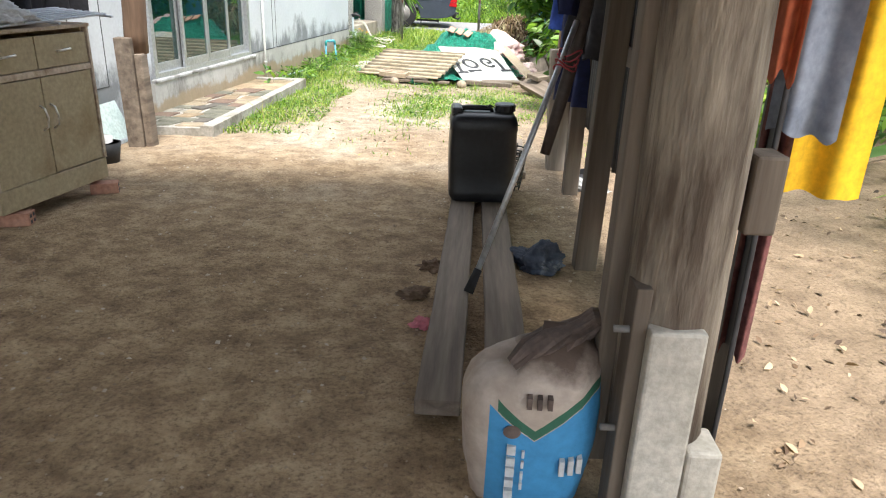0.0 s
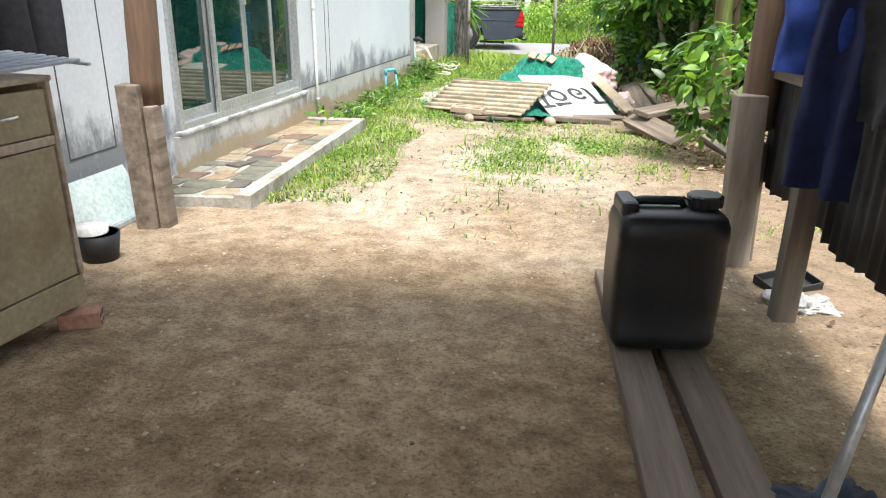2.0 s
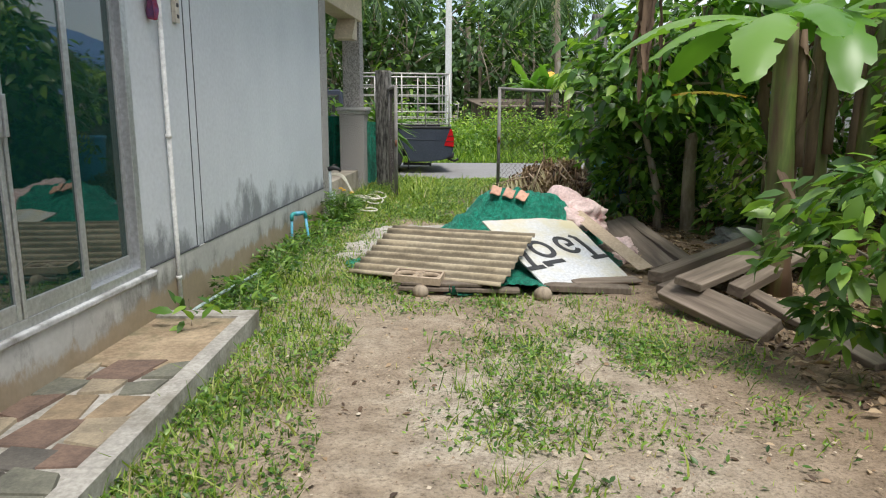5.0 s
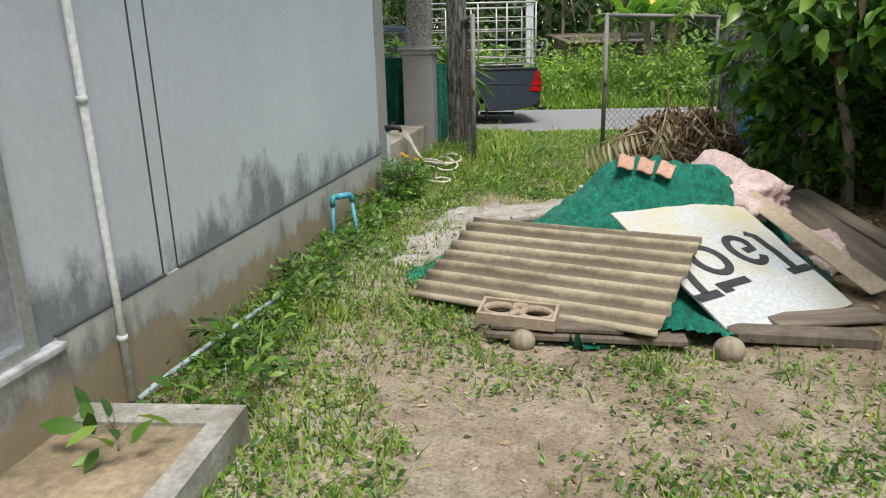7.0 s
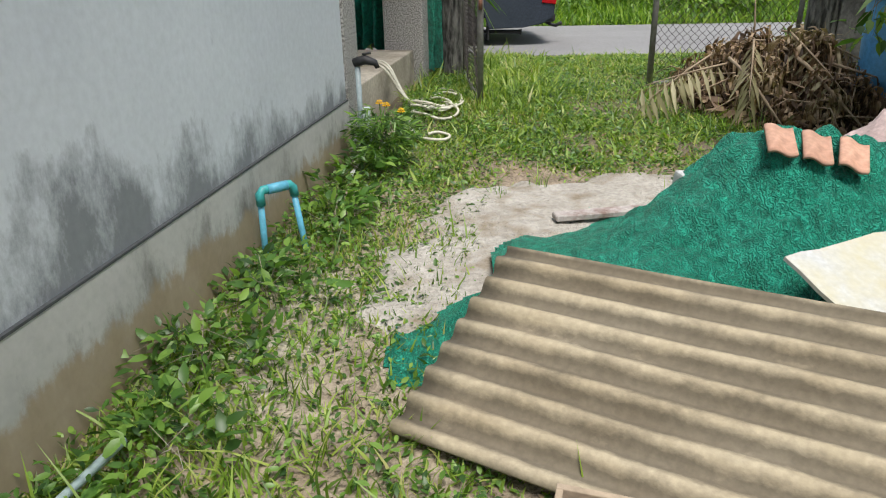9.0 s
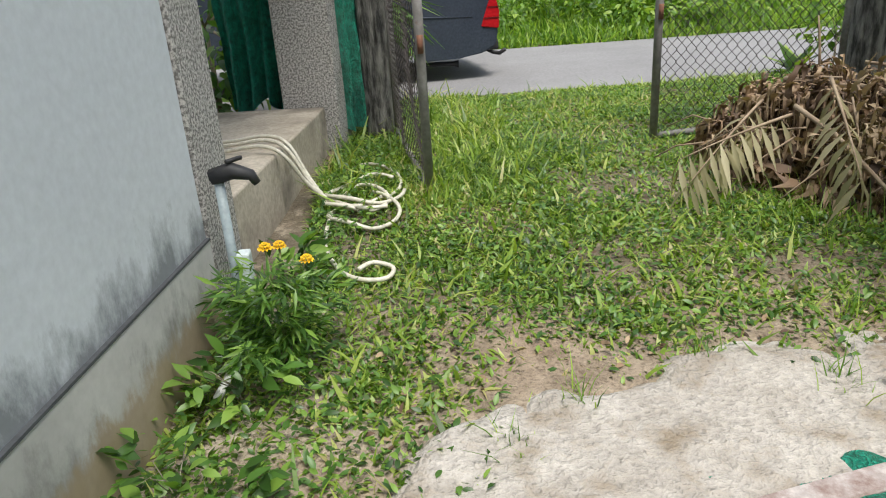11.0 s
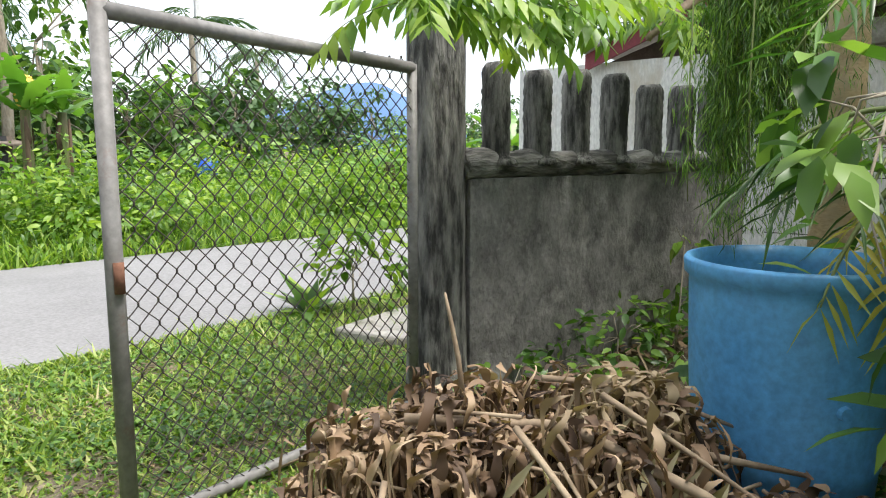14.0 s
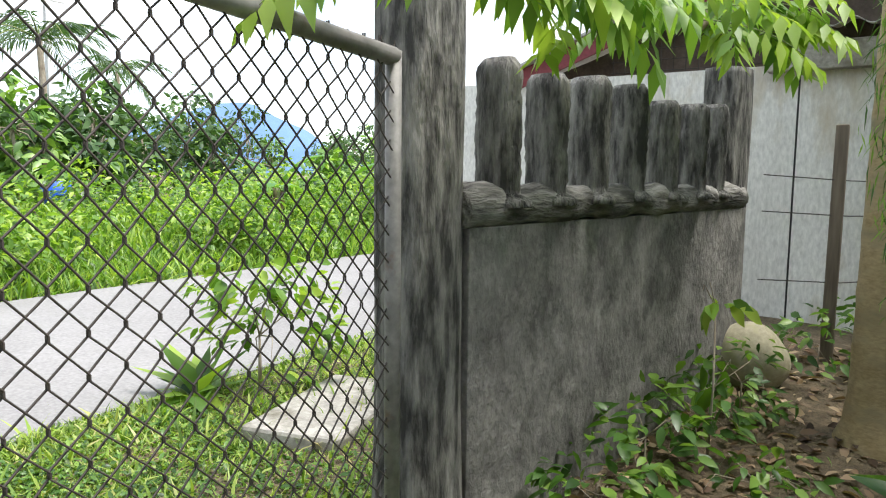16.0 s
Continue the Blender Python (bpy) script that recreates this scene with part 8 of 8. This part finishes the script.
def build_porch_bits():
    # shade nets hung behind the pillar
    for pts, h, lab, sd in (([(-1.52, 15.95, 1.02), (-1.15, 16.15, 0.98)], 0.98, "green shade net hung from pillar to gate post", 3), ([(-2.3, 16.2, 1.10), (-1.75, 16.05, 1.08)], 0.9, "green shade net hung along the porch", 6)):
        ob = drape("shade_net", pts, h, M["net"], 4.5, 0.05, nx=60, nz=40, seed=sd, ragged=0.05)
        tagged(ob, lab, "net", "shade nets on the porch")
    # yucca-like plant and bushes behind the porch
    rng = np.random.default_rng(400)
    n = 130
    t = thing("spiky_plant", pose(-1.25, 17.0, 0.9), "spiky long-leaved plant behind the gate post", "plant")
    R = frames_for(rng.uniform(0, 6.28, n), rng.uniform(-0.6, 1.2, n), rng.normal(0, 0.2, n))
    v, f = scatter([(x * 0.75, y, z - 0.25 * y * y) for x, y, z in SLIM_V], SLIM_F, R, rng.uniform(0.4, 0.75, n), np.zeros((n, 3)) + rng.normal(0, 0.03, (n, 3)))
    arrays("leaves", v, f, M["weed"], t)
    tubepart("trunk", [(0, 0, -1.0), (0, 0, 0.05)], [0.06, 0.04], M["bark"], t)
    # porch furniture seen dimly beyond the pillar
    shrub("bush", pose(-2.6, 17.2, -0.05), [(0, 0, 0), (0, 0, 0.8)], [((0, 0, 0.9), (1.0, 0.6, 0.9), 1.0)], "dense dark green bush beyond the porch", M["deep"], 1000, 0.14, "bushes along the yard", None, 0.03, 14, 6, 0.3, "bush", 410)
    # stand pipe at the house corner
    grey = plain("grey_pvc", (0.30, 0.36, 0.38), 0.5)
    bl = plain("blue_pvc", (0.12, 0.42, 0.58), 0.45)
    teal = plain("teal_pvc", (0.05, 0.36, 0.36), 0.45)
    t = thing("stand_tap", pose(-1.765, 13.17, gz(-1.765, 13.17)), "grey stand pipe with black tap at the house corner", "tap")
    tubepart("pipe", [(0, 0, -0.1), (0, 0.0, 0.58)], 0.017, grey, t, 10)
    tubepart("tap", [(-0.02, 0.0, 0.60), (0.05, -0.01, 0.62), (0.11, -0.01, 0.60), (0.125, -0.01, 0.57)], [0.028, 0.03, 0.02, 0.014], M["dark"], t, 8, "black tap")
    tubepart("handle", [(0.04, -0.03, 0.655), (0.08, 0.02, 0.655)], 0.008, M["dark"], t, 6)
    boxpart("wrapped_sleeve", (0.015, -0.03, 0.05), (0.06, 0.03, 0.33), surf("pale_wrap", (0.50, 0.58, 0.58), (0.62, 0.68, 0.68), 16, 0.6, 0.4, 0.006), t, 0.008)
    tubepart("elbow", [(0, 0, 0.0), (0.0, -0.10, 0.005), (-0.03, -0.4, 0.005)], 0.014, M["white"], t, 8)
    # blue bent pipe by the wall
    t = thing("pipe_riser", pose(-1.90, 11.70, gz(-1.9, 11.7)), "blue plastic pipe loop standing by the wall", "pipe")
    tubepart("riser", [(-0.11, -0.05, -0.1), (-0.10, -0.05, 0.28)], 0.014, bl, t, 10)
    tubepart("riser", [(0.07, 0.02, -0.1), (0.02, 0.05, 0.29)], 0.014, bl, t, 10)
    tubepart("elbow", [(-0.10, -0.05, 0.25), (-0.10, -0.05, 0.30), (-0.09, -0.04, 0.315), (-0.05, -0.01, 0.315)], 0.020, teal, t, 10, "teal elbow")
    tubepart("elbow", [(-0.02, 0.02, 0.315), (0.01, 0.04, 0.315), (0.02, 0.05, 0.30), (0.025, 0.05, 0.26)], 0.020, teal, t, 10, "teal elbow")
    tubepart("valve", [(-0.07, -0.03, 0.315), (0.0, 0.03, 0.315)], 0.022, bl, t, 10)
    # white pipe on the ground along the wall
    t = tagged(tubepart("ground_pipe", [(-2.34, 9.25, -0.13), (-2.311, 9.37, -0.115), (-2.205, 9.77, -0.095), (-2.061, 10.35, -0.09)], 0.013, plain("pale_pvc", (0.40, 0.50, 0.50), 0.5), None, 8), "thin white plastic pipe lying in the weeds", "pipe")
    # hose coils
    hose = surf("cream_hose", (0.55, 0.52, 0.42), (0.66, 0.63, 0.53), 9, 0.45, 0.05, 0.002)
    t = thing("garden_hose", pose(0, 0, 0), "cream garden hose looped from porch to grass", "hose")
    def sag(pts, n=7):
        """A smooth curve through points."""
        pts = [Vector(p) for p in pts]
        out = []
        for k in range(len(pts) - 1):
            a, b, c, d = pts[max(0, k - 1)], pts[k], pts[k + 1], pts[min(len(pts) - 1, k + 2)]
            for q in range(n):
                u = q / n
                out.append(0.5 * (2 * b + (c - a) * u + (2 * a - 5 * b + 4 * c - d) * u * u + (3 * b - a - 3 * c + d) * u ** 3))
        return out + [pts[-1]]
    for k, dy in enumerate((0.0, 0.10, -0.14)):
        tubepart("length", sag([(-2.35, 14.72 + dy, 0.282), (-2.05, 14.66 + dy, 0.284), (-1.84, 14.60 + dy, 0.31), (-1.72, 14.54 + dy, 0.27), (-1.62, 14.50 + 0.5 * dy, 0.10), (-1.52, 14.42, -0.01 + 0.012 * k), (-1.36, 14.28 + 0.3 * dy, -0.015 + 0.012 * k), (-1.22, 14.38 + dy, -0.02 + 0.012 * k)]), 0.0105, hose, t, 7)
    for cx, cy, rx, ry, a0, a1, z in ((-1.37, 14.76, 0.22, 0.36, -2.2, 3.6, 0.0), (-1.38, 14.42, 0.15, 0.20, -1.0, 5.0, 0.015), (-1.33, 14.52, 0.19, 0.24, 0.6, 6.2, 0.03), (-1.34, 14.25, 0.16, 0.27, 2.4, 7.4, 0.0)):
        tubepart("coil", [(cx + rx * math.cos(a) + 0.02 * math.cos(3 * a), cy + ry * math.sin(a) + 0.03 * math.sin(2 * a + cx), z - 0.015 + 0.02 * math.sin(2 * a)) for a in np.linspace(a0, a1, 34)], 0.0105, hose, t, 7)
    tubepart("length", sag([(-1.50, 14.20, 0.0), (-1.52, 14.02, -0.03), (-1.51, 13.83, -0.045), (-1.44, 13.60, -0.055), (-1.35, 13.48, -0.05), (-1.25, 13.47, -0.05), (-1.22, 13.56, -0.045), (-1.30, 13.60, -0.03), (-1.36, 13.53, -0.025)]), 0.0105, hose, t, 7)
    # marigold
    t = thing("marigold", pose(-1.60, 12.98, gz(-1.60, 12.98)), "feathery marigold with yellow flowers by the wall", "flower")
    rng = np.random.default_rng(77)
    v, f = leaf_cloud(1600, (0.02, -0.04, 0.18), (0.20, 0.22, 0.17), 0.07, rng, (SLIM_V, SLIM_F), 18, 0.0, 0.3, 0.5)
    arrays("leaves", v, f, M["weed"], t)
    bm = bmesh.new()
    fl = plain("marigold_yellow", (0.85, 0.50, 0.01), 0.7)
    for k, (x, y, z) in enumerate(((-0.03, 0.07, 0.385), (0.0, 0.17, 0.35), (0.10, 0.06, 0.335))):
        tubepart("stem", [(0, 0, 0.05), (x * 0.6, y * 0.6, z * 0.6), (x, y, z)], 0.004, M["rib"], t, 5)
        bm = bmesh.new()
        for ring, (r, zz) in enumerate(((0.024, 0.0), (0.019, 0.010), (0.011, 0.016))):
            for q in range(11):
                a = q * 2 * math.pi / 11 + ring
                vs = [bm.verts.new((x + rr * math.cos(a + da), y + rr * math.sin(a + da), z + zz + dz)) for rr, da, dz in ((0.003, 0, 0), (r, -0.25, 0.002), (r * 1.06, 0, -0.004), (r, 0.25, 0.002))]
                bm.faces.new(vs)
        part("flower", bm, fl, t, "yellow double flower")
    # broad weeds beside the wall and step
    for k, (x, y, r, n, s) in enumerate(((-1.98, 9.25, 0.20, 60, 0.09), (-2.15, 8.72, 0.13, 12, 0.13), (-1.9, 11.25, 0.22, 110, 0.07), (-1.80, 12.3, 0.2, 110, 0.075), (-1.72, 12.75, 0.16, 60, 0.08), (-2.05, 9.7, 0.22, 120, 0.07), (-1.95, 10.3, 0.2, 120, 0.065), (-1.75, 11.9, 0.16, 80, 0.07), (-1.6, 13.55, 0.16, 70, 0.08), (-2.0, 10.8, 0.2, 120, 0.065))):
        shrub("weed_clump", pose(x, y, gz(x, y) if k != 1 else -0.04), [(0, 0, 0), (0, 0, 0.05)], [((0, 0, 0.09), (r, r, 0.09), 1.0)], "leafy green weeds along the house wall", M["weed"], n, s, "weeds by the house", None, 0.004, 9, 5, -0.25, "weeds", 300 + k)


build_porch_bits()


# ---------------------------------------------------------------- across the road
def build_far():
    rng = np.random.default_rng(500)
    n = 60000
    x, y = rng.uniform(-16, 26, n), 21.15 + np.abs(rng.normal(0, 2.2, n))
    P = np.stack([x, y - 0.03 * x - 0.0028 * np.maximum(0, x - 4) ** 2, -0.1 + np.clip((y - 21.2) * 0.22, 0, 0.6) * rng.uniform(0.2, 1.1, n)], -1)
    hh = rng.uniform(0.10, 0.36, n)
    v, f = scatter(BLADE_V, BLADE_F, frames_for(rng.uniform(0, 6.28, n), -np.abs(rng.normal(0, 0.5, n)), rng.normal(0, 0.3, n)), np.stack([rng.uniform(0.015, 0.04, n), hh, hh], -1), P)
    tagged(arrays("verge_grass", v, f, M["bright"]), "tall bright green roadside grass", "grass", kind="stuff")
    V, F, off = [], [], 0
    for k in range(150):
        cx, cy = rng.uniform(-14, 26), 21.7 + abs(rng.normal(0, 2.6))
        h = rng.uniform(0.25, 0.75) + 0.05 * (cy - 21.8)
        cy = cy - 0.03 * cx - 0.0028 * max(0, cx - 4) ** 2
        v, f = leaf_cloud(620, (cx, cy, h * 0.6), (rng.uniform(0.6, 1.4), rng.uniform(0.5, 1.0), h), 0.115, rng, (LEAF_V, LEAF_F), 12, 0.2, 0.3, 0.6)
        V.append(v), F.append(f + off)
        off += len(v)
    tagged(arrays("verge_bushes", np.concatenate(V), np.concatenate(F), M["bright"]), "low tangled bright bushes beyond the road", "bushes", kind="stuff")
    V, F, off = [], [], 0
    for k in range(70):
        cx, cy = rng.uniform(-14, 30), rng.uniform(24.5, 32)
        h = rng.uniform(0.5, 1.0)
        v, f = leaf_cloud(300, (cx, cy, h * 0.6), (rng.uniform(0.8, 1.8), rng.uniform(0.6, 1.2), h), 0.24, rng, (LEAF_V, LEAF_F), 12, 0.2, 0.3, 0.6)
        V.append(v), F.append(f + off)
        off += len(v)
    tagged(arrays("field_bushes", np.concatenate(V), np.concatenate(F), M["weed"]), "overgrown field of mixed green bushes", "bushes", kind="stuff")
    # banana clump across the road
    for dx, dy, s in ((0, 0, 9), (0.55, 0.3, 12), (-0.4, 0.4, 14)):
        banana_plant(3.05 + dx, 24.0 + dy, 1.75, 0.09, 9, "bright green banana plant across the road", 500 + s, 2, (0.03 * dx, 0), 1 if s == 9 else 0, 1.15, None, (5, 55))
    banana_plant(8.5, 22.6, 1.0, 0.08, 6, "bright green banana plant across the road", 531, 3, (0, 0), 0, 1.1)
    banana_plant(10.5, 21.4, 1.3, 0.09, 6, "banana plant with dry leaves across the road", 532, 4, (0, 0), 0, 1.2)
    # utility poles
    wp = surf("pole_concrete", (0.55, 0.56, 0.56), (0.66, 0.66, 0.66), 3, 0.85, 0.1, 0.004)
    for x, y, w in ((0.42, 25.2, 0.20), (15.0, 41.0, 0.26)):
        t = thing("utility_pole", pose(x, y, 0), "plain pale concrete utility pole", "pole", "utility poles")
        bm = bmesh.new()
        box(bm, (-w / 2, -w / 2, -0.3), (w / 2, w / 2, 8.0), 0.01)
        for v_ in bm.verts:
            k = 1 - 0.045 * max(0, v_.co.z)
            v_.co.x, v_.co.y = v_.co.x * k, v_.co.y * k
        part("shaft", bm, wp, t)
        boxpart("cross_arm", (-0.7, -0.05, 7.4), (0.7, 0.05, 7.5), wp, t, 0.004)
    # blue water drum in the field
    bm = bmesh.new()
    tube(bm, [(0, 0, 0), (0, 0, 0.5)], [0.25, 0.27], 18)
    t = part("plastic_drum", bm, plain("far_blue", (0.01, 0.09, 0.50), 0.5), None, "", True)
    t.matrix_world = pose(7.9, 28.0, 0.45)
    tagged(t, "bright blue plastic drum in the field", "drum")
    # hut with low dark roof
    t = thing("hut", pose(2.9, 29.5, 0.1, 0, 0, 8), "weathered grey hut half hidden by plants", "hut")
    boxpart("wall", (-1.2, -1, 0), (1.2, 1, 1.3), M["timber"], t, 0.0)
    boxpart("roof", (-1.4, -1.3, 1.25), (1.4, 1.3, 1.30), M["timber"], t, 0.01, m=pose(0, 0, 0.0, 6, 0, 0))
    boxpart("doorway", (0.4, -1.01, 0.1), (1.1, -0.99, 1.3), M["dark"], t, 0.0)
    # tree lines
    spots = []
    for k in range(30):
        x = -16 + 1.05 * k + rng.uniform(-0.5, 0.5)
        bearing = math.degrees(math.atan2(x + 1, 34 - 11))
        h = rng.uniform(4.5, 7.5) if x < 6 else rng.uniform(2.4, 3.6)
        spots.append((x, rng.uniform(30, 36), h))
    for k in range(26):
        spots.append((14 + 1.7 * k + rng.uniform(-1, 1), rng.uniform(36, 48), rng.uniform(2.8, 4.6)))
    for k in range(14):
        spots.append((12 + 2.4 * k, 20 + rng.uniform(0, 8), rng.uniform(1.4, 2.2)))
    for k, (x, y, h) in enumerate(spots):
        r = h * rng.uniform(0.26, 0.36)
        shrub("tree", pose(x, y, 0), [(0, 0, 0), (0.05, 0, h * 0.4), (0, 0, h * 0.7)], [((0, 0, h * 0.72), (r, r, h * 0.30), 0.65), ((0.3, -0.2, h * 0.38), (r * 1.1, r, h * 0.28), 0.35)], "broad green tree in the tree line", M["far"] if k % 3 else M["weed"], 520, 0.34, "tree line beyond the road", None, 0.07, 16, 5, 0.3, "tree", 600 + k, lump_size=0.48)
    V, F, off = [], [], 0
    for k in range(46):
        cx = -20 + 0.75 * k + rng.uniform(-0.5, 0.5)
        top = rng.uniform(5.5, 8.5) if cx < 7 else rng.uniform(3.0, 3.8)
        v, f = leaf_cloud(520, (cx, rng.uniform(37, 41), top * 0.5), (1.4, 1.0, top * 0.5), 0.55, rng, (LEAF_V, LEAF_F), 14, 0.3, 0.2, 0.7)
        V.append(v), F.append(f + off)
        off += len(v)
    tagged(arrays("far_wood", np.concatenate(V), np.concatenate(F), M["far"]), "dense dark green wood far beyond the road", "woods", kind="stuff")
    # coconut palms
    rd = random.Random(8)
    for k, (x, y, h) in enumerate(((-2.5, 31, 5.5), (1.6, 33, 6.5), (4.5, 30, 5.2), (5.6, 36, 6.0), (-5, 30, 6), (21, 46, 6.0), (12.0, 36, 5.0))):
        t = thing("coconut_palm", pose(x, y, 0), "tall palm with drooping fronds beyond the road", "palm", "far palms")
        tubepart("trunk", [(0, 0, 0), (0.1, 0, h * 0.5), (0.0, 0, h)], [0.14, 0.11, 0.09], M["bark"], t, 8)
        for q in range(13):
            add_frond(t, pose(0, 0, h, rd.uniform(-20, 45), 0, q * 27.7), rd.uniform(2.0, 2.7), 22, 0.75, 1.1, rng, M["far"], M["rib"], 0.8, 0.09, rib=0.03)
    # hills, with the haze of distance put into their blue base colour
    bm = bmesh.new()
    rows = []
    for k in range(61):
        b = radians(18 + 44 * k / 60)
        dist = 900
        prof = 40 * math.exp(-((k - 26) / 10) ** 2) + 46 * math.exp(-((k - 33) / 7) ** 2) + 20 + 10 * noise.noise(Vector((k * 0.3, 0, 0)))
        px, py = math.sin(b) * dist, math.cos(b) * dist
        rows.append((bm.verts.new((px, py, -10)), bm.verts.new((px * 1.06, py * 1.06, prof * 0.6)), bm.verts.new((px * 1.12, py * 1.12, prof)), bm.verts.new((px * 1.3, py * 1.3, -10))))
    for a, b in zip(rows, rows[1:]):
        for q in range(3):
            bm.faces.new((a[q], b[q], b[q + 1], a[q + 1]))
    tagged(part("backdrop", bm, surf("haze_tinted_hills", (0.09, 0.17, 0.34), (0.12, 0.21, 0.40), 0.02, 1.0, 0.0), None, "", True), "distant hazy blue hills", "hills", kind="structure")
    # flat stone slab and bromeliad on the verge outside the gate
    sl = boxpart("verge_slab", (-0.52, -0.24, -0.05), (0.52, 0.24, 0.045), M["concrete"], None, 0.02, "", None, 0.02)
    sl.matrix_world = pose(2.95, 16.52, -0.03, 0, 3, 16)
    tagged(sl, "flat pale concrete slab on the grass verge", "slab")
    rngb = np.random.default_rng(5)
    n = 26
    t = thing("bromeliad", pose(2.72, 17.28, -0.06), "bromeliad with withered outer leaves on the verge", "plant")
    v, f = scatter([(q[0] * 1.8, q[1], q[2] - 0.3 * q[1] ** 2) for q in SLIM_V], SLIM_F, frames_for(rngb.uniform(0, 6.28, n), rngb.uniform(0.3, 1.3, n), rngb.normal(0, 0.2, n)), rngb.uniform(0.22, 0.42, n), np.zeros((n, 3)))
    arrays("leaves", v, f, M["bright"], t)
    v, f = scatter([(q[0] * 2.0, q[1], q[2] - 0.2 * q[1] ** 2) for q in SLIM_V], SLIM_F, frames_for(rngb.uniform(0, 6.28, 7), rngb.uniform(-0.1, 0.4, 7), rngb.normal(0, 0.2, 7)), rngb.uniform(0.18, 0.3, 7), np.zeros((7, 3)))
    arrays("old_leaves", v, f, M["dry_sheath"], t, "withered brown outer leaves")
    shrub("verge_shrub", pose(2.9, 17.0, 0), [(0, 0, 0), (0, 0, 0.3)], [((0, 0, 0.32), (0.5, 0.4, 0.34), 1.0)], "small leafy shrub on the grass verge", M["bright"], 260, 0.12, seed=540, trunk_r=0.012)


build_far()
